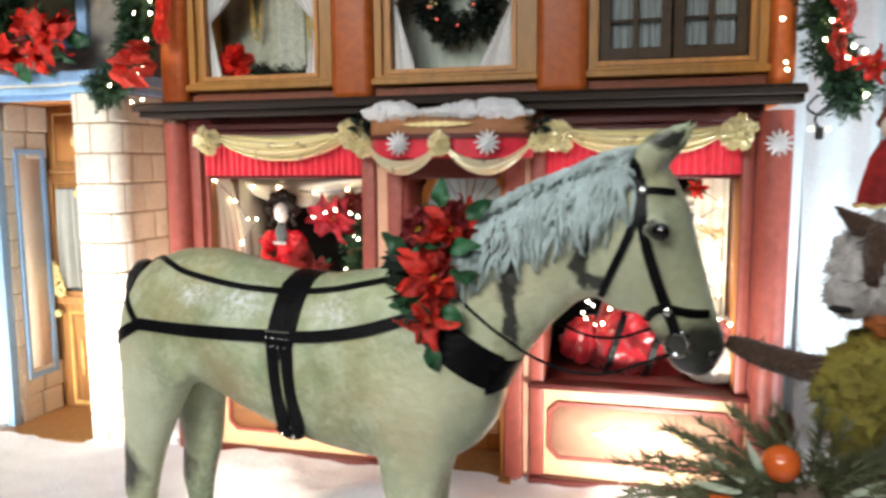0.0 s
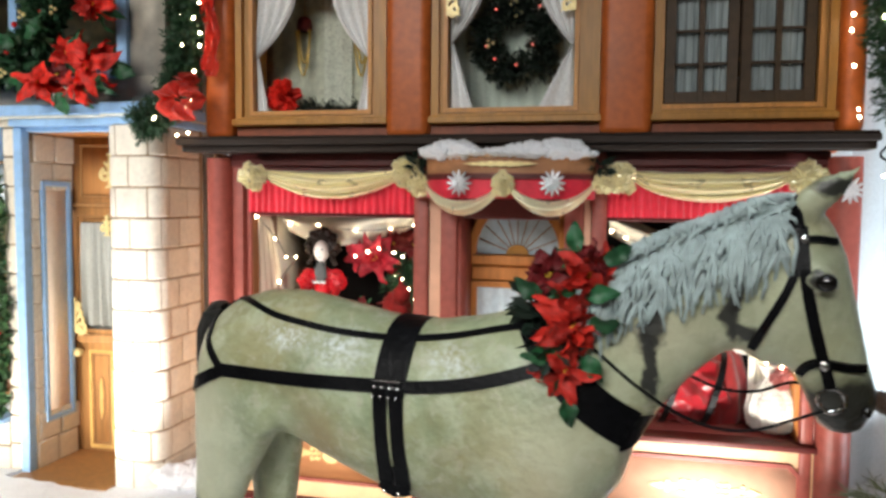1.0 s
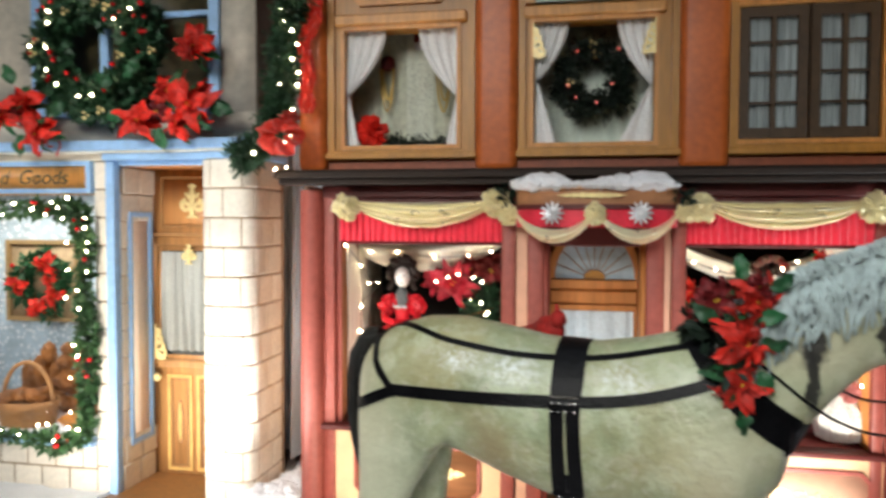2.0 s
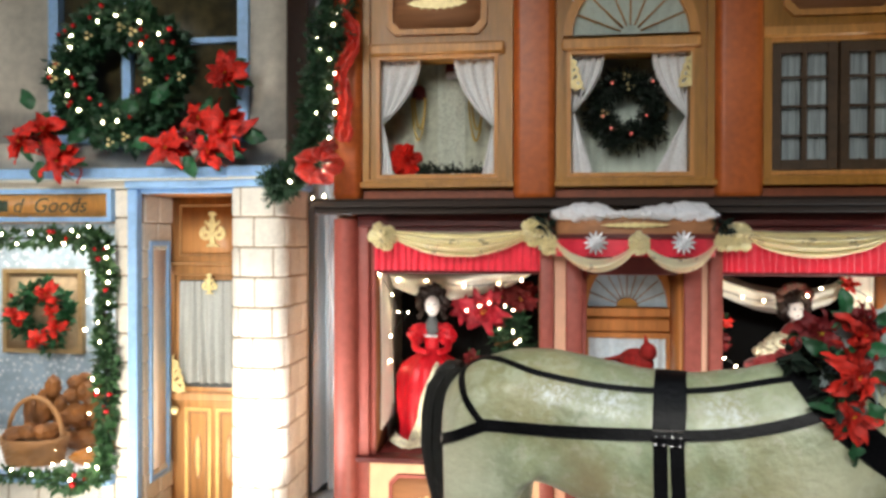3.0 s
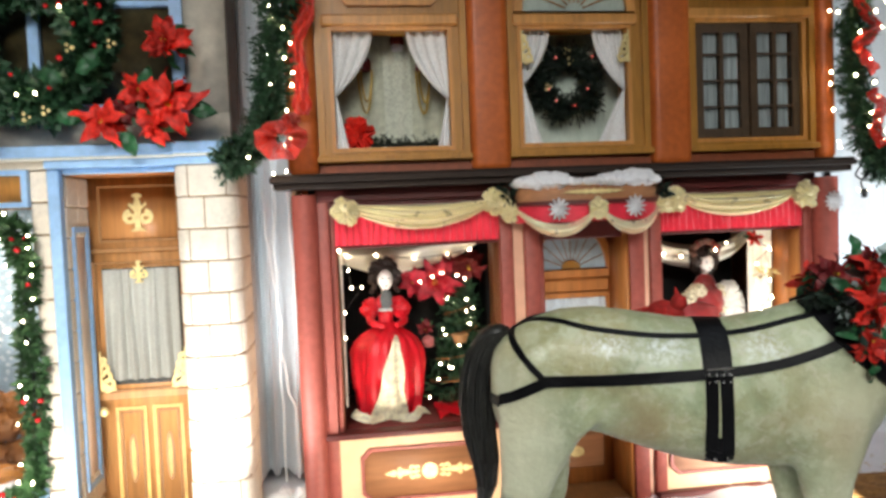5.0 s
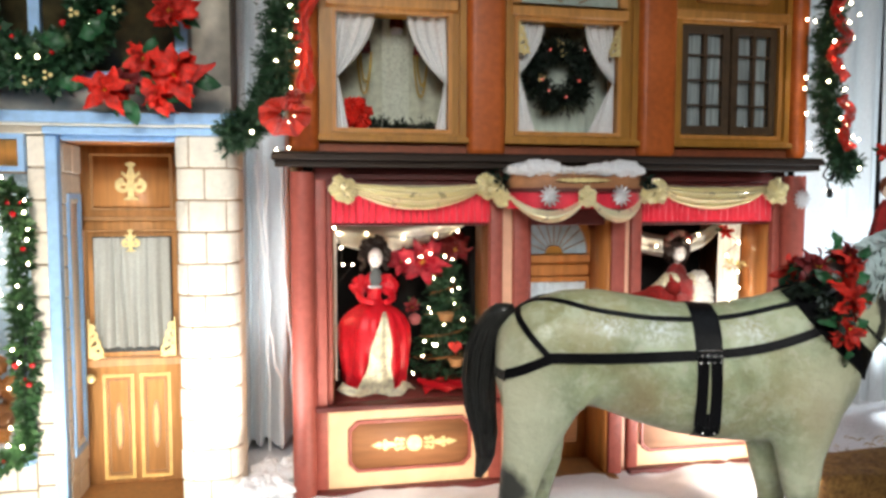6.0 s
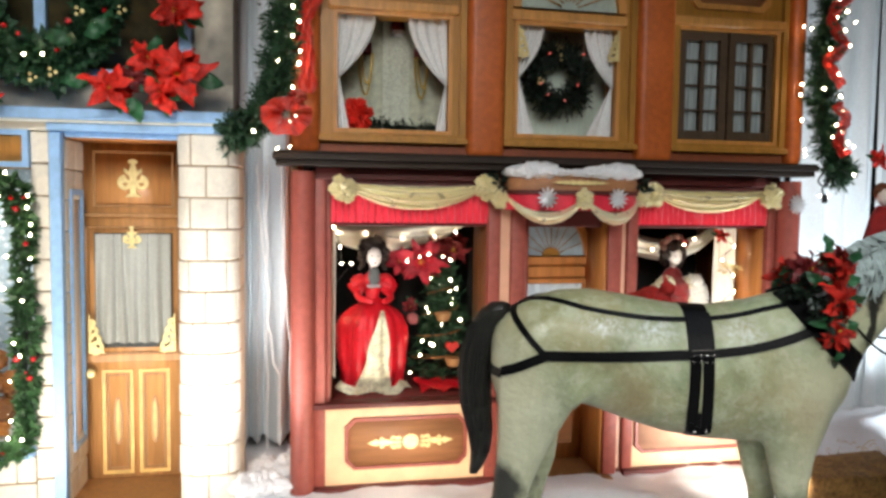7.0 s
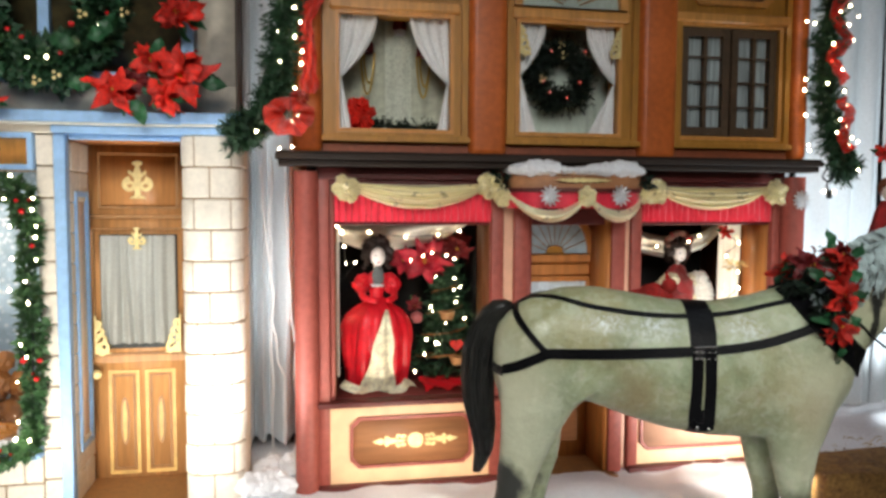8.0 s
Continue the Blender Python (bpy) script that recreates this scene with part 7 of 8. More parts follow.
def build_seated_lady():
    """A porcelain lady in a dark red gown with a cream fur cape and a flowered headdress."""
    x, y, z = 0.25, 0.50, 0.480
    bm = B()
    lathe(bm, (x - 0.04, y - 0.06, z), [(0.24, 0.0), (0.245, 0.06), (0.235, 0.18), (0.20, 0.30), (0.13, 0.40), (0.06, 0.45), (0.05, 0.50)], 64, 0, 0.85, 0.05, 13)
    lathe(bm, (x, y, z), [(0.05, 0.44), (0.06, 0.54), (0.07, 0.62), (0.045, 0.66), (0.022, 0.675)], 20, 0, 0.7)
    # cream sleeve, white fur muff, drawn-up velvet skirt, gilt brooch
    for k in range(4):
        blob(bm, (x - 0.115 - 0.030 * k, y - 0.13 - 0.01 * k, z + 0.590 - 0.020 * k), (0.048, 0.040, 0.040), 4, 0.45, 16, 3, k + 2)
    for k in range(7):
        blob(bm, (x + 0.105 + 0.030 * math.sin(k * 0.45), y - 0.075, z + 0.585 - 0.040 * k), (0.070 + 0.006 * k, 0.06, 0.050), 1, 0.35, 16, 3, k + 6)
    blob(bm, (x - 0.060, y - 0.125, z + 0.515), (0.105, 0.07, 0.112), 0, 0.25, 10, 3, 3)
    blob(bm, (x - 0.150, y - 0.16, z + 0.445), (0.150, 0.075, 0.095), 0, 0.25, 9, 3, 7)
    for i in range(8):
        a = i * math.tau / 8
        blob(bm, (x + 0.020 * math.cos(a) - 0.125, y - 0.205, z + 0.590 + 0.018 * math.sin(a)), (0.016, 0.010, 0.014), 4, 0.5, 12, 2, i)
    for i in range(5):
        blob(bm, (x + 0.030 + 0.006 * math.sin(i * 2), y - 0.135, z + 0.600 - 0.032 * i), (0.024, 0.020, 0.024), 4, 0.6, 12, 2, i)
    tube(bm, [(x, y, z + 0.64), (x, y - 0.004, z + 0.70)], 0.018, 10, 2)
    blob(bm, (x, y - 0.026, z + 0.742), (0.042, 0.043, 0.056), 2, level=3)
    blob(bm, (x, y - 0.070, z + 0.735), (0.006, 0.008, 0.009), 2, level=1)
    for f in (-1, 1):
        blob(bm, (x + f * 0.017, y - 0.066, z + 0.748), (0.006, 0.004, 0.0042), 3, level=1)
    blob(bm, (x, y - 0.065, z + 0.713), (0.008, 0.004, 0.0035), 0, level=1)
    curls(bm, (x, y + 0.01, z + 0.755), (0.074, 0.060, 0.082), 150, 15, 3, 0.020)
    blob(bm, (x, y + 0.012, z + 0.755), (0.058, 0.046, 0.066), 3, level=2)
    rng = random.Random(2)
    for i in range(18):
        a = math.pi * i / 17
        blob(bm, (x + 0.075 * math.cos(a), y - 0.02 + rng.uniform(-0.02, 0.02), z + 0.80 + 0.075 * math.sin(a)), (0.022, 0.018, 0.020), 5 if i % 3 else 0, 0.6, 12, 2, i)
    solo("lady_doll", bm, [surface("dark_red_velvet", (0.30, 0.012, 0.014), 0.55, vary=0.35, grain=30, blotch=8, bump=0.15, sheen=0.4), CREAM_FUR, SKIN, HAIR, BROCADE, surface("dried_flowers", (0.22, 0.10, 0.07), 0.8, vary=0.5, bump=0.3)],
         "porcelain doll in dark red velvet with a cream fur cape", "doll", group="dolls")


def build_boy():
    """A small blond doll in blue at the shutter window."""
    x, y, z = 0.40, 0.26, 1.915
    bm = B()
    lathe(bm, (x, y, z), [(0.085, 0.0), (0.09, 0.04), (0.075, 0.11), (0.06, 0.16), (0.03, 0.185)], 28, 0, 0.75, 0.05, 9)
    for f in (-1, 1):
        tube(bm, [(x + f * 0.055, y, z + 0.15), (x + f * 0.075, y - 0.04, z + 0.105), (x + f * 0.03, y - 0.08, z + 0.09)], [0.022, 0.020, 0.012], 8, 0)
        blob(bm, (x + f * 0.02, y - 0.09, z + 0.088), (0.013, 0.012, 0.012), 1, level=1)
    blob(bm, (x, y - 0.01, z + 0.225), (0.045, 0.043, 0.050), 1, level=3)
    for f in (-1, 1):
        blob(bm, (x + f * 0.017, y - 0.050, z + 0.232), (0.006, 0.004, 0.006), 3, level=1)
    blob(bm, (x, y - 0.051, z + 0.203), (0.008, 0.004, 0.0035), 4, level=1)
    curls(bm, (x, y + 0.008, z + 0.243), (0.055, 0.052, 0.055), 70, 35, 2, 0.018, -0.5)
    blob(bm, (x, y + 0.014, z + 0.243), (0.048, 0.042, 0.048), 2, level=2)
    solo("boy_doll", bm, [BLUE_CLOTH, SKIN, BLOND, HAIR, RED_SATIN], "small blond doll in blue-grey clothes inside the shutter window", "doll", group="dolls")


build_lady()
build_seated_lady()
build_boy()


# ---- what stands in the two shop windows ----
def tulle_swag(name, label, x0, x1, top, low, y, seed):
    """A gathered tulle band between an upper and a lower line, each heights at even steps from x0 to x1."""
    steps = np.linspace(0, 1, len(top))

    def at(u, v):
        x = x0 + (x1 - x0) * u
        hi, lo = float(np.interp(u, steps, top)), float(np.interp(u, steps, low))
        return (x, y - 0.014 * math.sin(v * 11 + 3 * u + seed) - 0.05 * math.sin(math.pi * v), hi + (lo - hi) * v + 0.004 * noise.noise(Vector((u * 8, v * 6, seed))))
    return solo(name, sheet(B(), 44, 20, at), TULLE, label, "tulle", group="tulle swags")


def build_display_left():
    tulle_swag("tulle_swag", "cream tulle swag lit by bulbs at the top of the window", -1.95, -1.145, (1.49, 1.48, 1.48, 1.48, 1.48, 1.48, 1.49), (1.33, 1.275, 1.250, 1.268, 1.298, 1.335, 1.41), 0.46, 1.0)
    string_lights("string_lights", "string of warm bulbs along the cream tulle swag", [(-1.901, 0.39, 1.367), (-1.743, 0.39, 1.367), (-1.531, 0.39, 1.340), (-1.339, 0.39, 1.354), (-1.211, 0.39, 1.374)])
    solo("tulle_fall", sheet(B(), 40, 14, lambda u, v: (-1.938 + 0.007 * math.sin(u * 26 + 2 * v), 0.085 + (0.10 + 0.27 * (1 - v) ** 0.6) * u, 0.60 + 0.85 * v)), TULLE, "cream tulle hanging at the window's side", "tulle", group="tulle swags")
    string_lights("string_lights", "string of warm bulbs hanging at the window's side", [(-1.945, 0.08, 1.415), (-1.90, 0.20, 1.30), (-1.884, 0.30, 1.198), (-1.83, 0.3, 1.20), (-1.926, 0.30, 1.065), (-1.93, 0.30, 0.928)])
    tree = thing("christmas_tree", "small lit Christmas tree with ornaments in the window", "christmas tree", (-1.28, 0.47, 0.48))
    rng = random.Random(31)
    path = [(-1.275, 0.47, 0.52 + 0.06 * i) for i in range(12)]
    radii = [0.215 - 0.0158 * i for i in range(12)]
    tagged(part("foliage", foliage("foliage", path, radii, 520, 0.070, PINE, 41), None, tree), kind="stuff")
    part("trunk", tube(B(), [(-1.28, 0.47, 0.48), (-1.28, 0.47, 1.22)], [0.014, 0.004], 8), DARK_PINE, tree)
    for i in range(16):
        h = rng.uniform(0.03, 0.60)
        r, a = 0.185 * (1 - h / 0.75) + 0.02, rng.uniform(math.pi * 0.95, math.pi * 2.05)
        place_part("bulb", SMALL_BULB_MESH, (-1.28 + r * math.cos(a), 0.47 + r * math.sin(a), 0.50 + h), tree, rng.uniform(1.0, 1.5))
    loops = [(-1.28 + (0.19 - 0.12 * k / 60) * math.cos(k * 0.42), 0.46 + (0.19 - 0.12 * k / 60) * math.sin(k * 0.42), 0.56 + 0.0085 * k) for k in range(61)]
    part("bead_garland", tube(B(), loops, [0.0038 + 0.002 * math.sin(k * 1.9) for k in range(61)], 6), BREAD, tree, "thin brown bead garland")
    heart = B()
    out = [(0.030 * 16 * math.sin(a) ** 3 / 16, 0.030 * (13 * math.cos(a) - 5 * math.cos(2 * a) - 2 * math.cos(3 * a) - math.cos(4 * a)) / 16) for a in [i * math.tau / 28 for i in range(28)]]
    plate(heart, [(-1.254 + 1.25 * x, 0.722 + 1.25 * z) for x, z in out], 0.245, 0.27)
    part("heart_ornament", heart, RED_VELVET, tree, "red heart ornament")
    for bx, bz in ((-1.30, 0.865), (-1.24, 0.60)):
        part("basket_ornament", lathe(B(), (bx, 0.30, bz), [(0.032, 0.0), (0.046, 0.04), (0.048, 0.046), (0.038, 0.045)], 16, 0, 1, 0.06, 8), WICKER, tree, "tiny wicker basket")
    part("apple_ornament", blob(B(), (-1.475, 0.32, 0.88), (0.035, 0.03, 0.035), 0, 0.3, 10, 2), surface("dusty_pink_cloth", (0.38, 0.10, 0.10), 0.8, vary=0.4, bump=0.3), tree)
    poinsettia(CRIMSON_PROTO, (-1.42, 0.40, 1.20), (0, 20, 0), 1.45)
    poinsettia(DEEP_PROTO, (-1.22, 0.45, 1.27), (-10, 80, 0), 1.25)
    poinsettia(DEEP_PROTO, (-1.33, 0.43, 1.275), (-10, 0, 0), 0.8)
    poinsettia(CRIMSON_PROTO, (-1.54, 0.46, 1.20), (0, 50, 10), 0.9)
    poinsettia(DEEP_PROTO, (-1.485, 0.36, 0.945), (20, 50, 10), 0.55)
    string_lights("string_lights", "string of warm bulbs over the poinsettias in the window", [(-1.51, 0.33, 1.21), (-1.44, 0.32, 1.235), (-1.385, 0.33, 1.25), (-1.30, 0.33, 1.235), (-1.255, 0.33, 1.215), (-1.255, 0.32, 1.10), (-1.22, 0.32, 1.05)], small=False)
    cloth = solo("floor_cloth", sheet(B(), 30, 8, lambda u, v: (-1.45 + 0.36 * u, 0.14 + 0.3 * v, 0.484 + 0.03 * abs(math.sin(u * 9 + v * 4)) * (1 - 0.3 * v))), RED_SATIN, "crumpled red satin cloth under the little tree", "cloth")


def build_display_right():
    tulle_swag("tulle_swag", "cream tulle swag lit by bulbs behind the seated doll", -0.225, 0.60, (1.47, 1.405, 1.355, 1.330, 1.325, 1.355, 1.45), (1.34, 1.275, 1.215, 1.190, 1.195, 1.245, 1.37), 0.56, 4.0)
    string_lights("string_lights", "string of warm bulbs along the tulle behind the doll", [(-0.21, 0.46, 1.36), (-0.14, 0.46, 1.33), (-0.03, 0.45, 1.29), (0.08, 0.45, 1.27), (0.30, 0.45, 1.30), (0.37, 0.45, 1.34), (0.44, 0.45, 1.42)])
    solo("tulle_fall", drape(B(), 0.425, 0.575, 0.31, 0.52, 1.46, 3, 0.018, 8.0, 10), TULLE, "cream tulle hanging beside the seated doll", "tulle", group="tulle swags")
    string_lights("string_lights", "string of warm bulbs down the hanging tulle", [(0.44, 0.26, 1.36), (0.53, 0.26, 1.30), (0.45, 0.26, 1.22), (0.53, 0.26, 1.12), (0.54, 0.26, 1.02), (0.47, 0.26, 0.95), (0.54, 0.26, 0.88), (0.46, 0.26, 0.80)])
    poinsettia(RED_PROTO[1], (0.43, 0.25, 1.372), (-10, 0, 0), 0.5)
    poinsettia(RED_PROTO[0], (-0.17, 0.38, 1.17), (0, 40, 0), 0.75)
    poinsettia(DEEP_PROTO, (-0.16, 0.40, 1.05), (0, 90, 0), 0.7)
    string_lights("string_lights", "small cluster of warm bulbs on a gilt sprig", [(-0.16, 0.30, 0.98), (-0.10, 0.3, 0.94), (-0.06, 0.30, 0.86), (-0.03, 0.30, 0.80), (-0.08, 0.30, 0.76), (-0.02, 0.30, 0.70)])
    sprig = thing("gilt_sprig", "gilt leafy sprig with lights in the shop window", "ornament", (0.5, 0.32, 1.15))
    tagged(part("foliage", foliage("foliage", [(0.43, 0.24, 1.16), (0.50, 0.22, 1.165), (0.545, 0.22, 1.16)], 0.02, 60, 0.03, GOLD_PAINT, 4, "leaf"), None, sprig), kind="stuff")
    solo("satin_parcel", blob(B(), (-0.06, 0.36, 0.60), (0.12, 0.10, 0.12), 0, 0.35, 7, 4, 5.0), DARK_SATIN, "small bundle of crumpled red satin on the window floor", "parcel")
    string_lights("string_lights", "tangle of warm bulbs over the red satin bundle", [(-0.12, 0.24, 0.86), (-0.05, 0.22, 0.83), (0.0, 0.22, 0.87), (0.05, 0.22, 0.80), (-0.06, 0.22, 0.75), (0.02, 0.21, 0.73)])
    skirt = solo("satin_parcel", blob(B(), (0.16, 0.28, 0.64), (0.17, 0.13, 0.16), 0, 0.35, 7, 4, 2.0), DARK_SATIN, "large bundle of shiny red satin on the window floor", "parcel")
    bands = thing("parcel_straps", "dark straps tied round the red satin bundle", "strap", (0.16, 0.28, 0.5))
    for x in (0.08, 0.26):
        pts = [(Vector((x + 0.05 * math.cos(a), 0.28 - 0.150 * math.sin(a), 0.64 + 0.175 * math.cos(a))), Vector((0, -math.sin(a), math.cos(a)))) for a in [math.pi * i / 20 for i in range(21)]]
        part("strap", ribbon(B(), pts, 0.028), LEATHER, bands, smooth=False)
    sack = thing("gift_sack", "cream cloth gift sack tied with pink ribbon on the window floor", "sack", (0.52, 0.22, 0.48))
    part("cloth", lathe(B(), (0.52, 0.22, 0.480), [(0.07, 0.0), (0.105, 0.02), (0.118, 0.09), (0.105, 0.16), (0.065, 0.215), (0.04, 0.245), (0.055, 0.27), (0.075, 0.30), (0.07, 0.302)], 56, 0, 0.85, 0.06, 11), CREAM_FUR, sack)
    part("flower", rosette((0.535, 0.15, 0.735), 0.05, 44), surface("dusty_pink_silk", (0.55, 0.20, 0.18), 0.5, vary=0.3, bump=0.2), sack, "pink silk rosette")
    string_lights("string_lights", "few warm bulbs over the gift sack", [(0.47, 0.15, 0.80), (0.53, 0.13, 0.79), (0.58, 0.13, 0.77)])


build_display_left()
build_display_right()


# ---- in the upper windows ----
def build_upper_displays():
    beads = surface("gold_beads", (0.58, 0.40, 0.10), 0.3, metal=0.6, vary=0.4, grain=200, bump=0.6)
    for x, z, loops in ((-1.765, 2.395, 2), (-1.455, 2.385, 2), (-1.585, 2.53, 0)):
        t = thing("hanging_ornament", "red velvet cap ornament with gold bead loops hanging in the window", "ornament", (x, 0.27, z - 0.2), group="bead ornaments")
        part("cap", lathe(B(), (x, 0.27, z - 0.035), [(0.034, 0.0), (0.038, 0.01), (0.034, 0.055), (0.02, 0.07)], 18), DEEP_RED, t)
        if loops:
            for k, drop in ((0, 0.225), (1, 0.165)):
                half = 0.037 - 0.008 * k
                pts = [(x - half * math.cos(a) * (1 - 0.25 * math.sin(a)) + 0.008 * k, 0.252 - 0.006 * k, z - 0.035 - drop * math.sin(a) ** 0.8) for a in [math.pi * i / 22 for i in range(23)]]
                part("bead_loop", tube(B(), pts, 0.0058, 6), beads, t, "loop of gold beads")
        else:
            part("trim", lathe(B(), (x, 0.27, z - 0.065), [(0.03, 0.0), (0.036, 0.015), (0.03, 0.03)], 16), COTTON, t, "white fur trim")
        part("cord", tube(B(), [(x, 0.27, z + 0.03), (x, 0.27, z + 0.16)], 0.002, 4), beads, t)
    part("lace_panel", sheet(B(), 12, 10, lambda u, v: (-1.665 + 0.15 * u, 0.285 - 0.006 * math.sin(u * 12), 1.95 + 0.6 * v)), lace("grey_lace_panel", (0.66, 0.69, 0.57), 0.8, 60), win1, "white lace panel")
    solo("cloth_flower", rosette((-1.83, 0.15, 2.005), 0.088, 52), RED_VELVET, "crumpled red velvet flower lying on the window ledge", "flower")
    garland("pine_sprig", "short dark pine sprig on the window ledge", [(-1.74, 0.17, 1.955), (-1.60, 0.17, 1.955), (-1.38, 0.17, 1.95)], 0.026, 170, 0.045, DARK_PINE, 21)


build_upper_displays()


# ---- bakery window ----
def loaf(bm, at, size, turn, seed):
    made = B()
    blob(made, (0, 0, 0), size, 0, 0.35, 9, 3, seed)
    bmesh.ops.transform(made, matrix=Matrix.Translation(at) @ pose(0, 0, 0, 0, 0, turn), verts=made.verts)
    return made


def build_bakery_display():
    pic = thing("picture", "tan framed picture with a poinsettia wreath hanging on the backcloth", "picture", (-4.43, 0.93, 0.85))
    part("canvas", cbox(-4.71, -4.17, 0.925, 0.945, 0.85, 1.38), PICTURE, pic)
    part("picture_frame", frame_of(B(), -4.73, -4.15, 0.83, 1.40, 0.03, 0.90, 0.945), surface("tan_frame_paint", (0.36, 0.24, 0.11), 0.5, vary=0.3, bump=0.1), pic)
    wreath("small_wreath", "small green wreath with red flowers on the picture", (-4.42, 0.86, 1.10), 0.16, 0.08, LEAF, 51, 500, 0.06, berries=8, kind="ivy")
    for x, z, s in ((-4.33, 1.24, 0.9), (-4.27, 1.02, 0.8), (-4.55, 1.10, 0.8), (-4.40, 0.93, 0.8), (-4.30, 1.12, 0.6)):
        poinsettia(RED_PROTO[0], (x, 0.79, z), (0, x * 900, 0), s)
    basket = thing("bread_basket", "wicker basket with a hooped handle, full of bread rolls", "basket", (-4.03, 0.27, 0.30))
    bm = B()
    for i in range(12):
        r = 0.155 + 0.035 * i / 11
        path = [(-4.03 + r * math.cos(a) * (1 + 0.03 * (-1) ** (i + k)), 0.27 + r * 0.75 * math.sin(a) * (1 + 0.03 * (-1) ** (i + k)), 0.308 + i * 0.0125) for k, a in enumerate([j * math.tau / 32 for j in range(33)])]
        tube(bm, path, 0.0085, 6)
    part("weave", bm, WICKER, basket)
    hoop = [(-4.03 + 0.17 * math.cos(math.pi * i / 20), 0.27, 0.44 + 0.235 * math.sin(math.pi * i / 20)) for i in range(21)]
    part("handle", tube(B(), hoop, 0.013, 8), WICKER, basket, "hooped wicker handle")
    rng = random.Random(61)
    for i in range(9):
        a = i * 2.4
        t = solo("bread_roll", loaf(None, (-4.03 + 0.10 * math.cos(a), 0.25 + 0.075 * math.sin(a), 0.455 + 0.02 * (i % 3)), (0.065, 0.04, 0.036), rng.uniform(0, 180), i), BREAD, "golden brown crusty bread roll in the basket", "bread", group="bread rolls")
    for x, y, z, sx, sy, sz, turn in ((-3.86, 0.52, 0.372, 0.13, 0.10, 0.074, 5), (-3.70, 0.55, 0.375, 0.10, 0.09, 0.077, -12), (-4.13, 0.56, 0.37, 0.12, 0.10, 0.072, 20), (-3.93, 0.52, 0.515, 0.088, 0.08, 0.076, 0), (-3.78, 0.53, 0.525, 0.085, 0.08, 0.080, 15), (-3.66, 0.55, 0.52, 0.07, 0.07, 0.075, 0),
                                        (-3.845, 0.52, 0.66, 0.066, 0.066, 0.072, 0), (-3.965, 0.52, 0.635, 0.052, 0.05, 0.048, 0), (-3.955, 0.54, 0.715, 0.046, 0.045, 0.042, 0), (-3.745, 0.54, 0.655, 0.055, 0.055, 0.058, 0), (-3.90, 0.55, 0.735, 0.044, 0.045, 0.040, 0), (-4.19, 0.58, 0.545, 0.052, 0.05, 0.115, 4), (-4.10, 0.60, 0.52, 0.048, 0.05, 0.10, 10), (-4.27, 0.58, 0.50, 0.055, 0.05, 0.12, -6), (-4.15, 0.60, 0.66, 0.045, 0.05, 0.08, 0)):
        solo("bread_loaf", loaf(None, (x, y, z), (sx, sy, sz), turn, x * 7), BREAD, "round brown bread loaf in the bakery window", "bread", group="bread loaves")
    solo("bread_loaf", loaf(None, (-3.69, 0.26, 0.345), (0.10, 0.05, 0.045), 12, 3.3), surface("glazed_bun", (0.60, 0.23, 0.04), 0.4, vary=0.4, grain=25, blotch=14, bump=0.2), "orange glazed loaf on the window floor", "bread", group="bread loaves")


build_bakery_display()


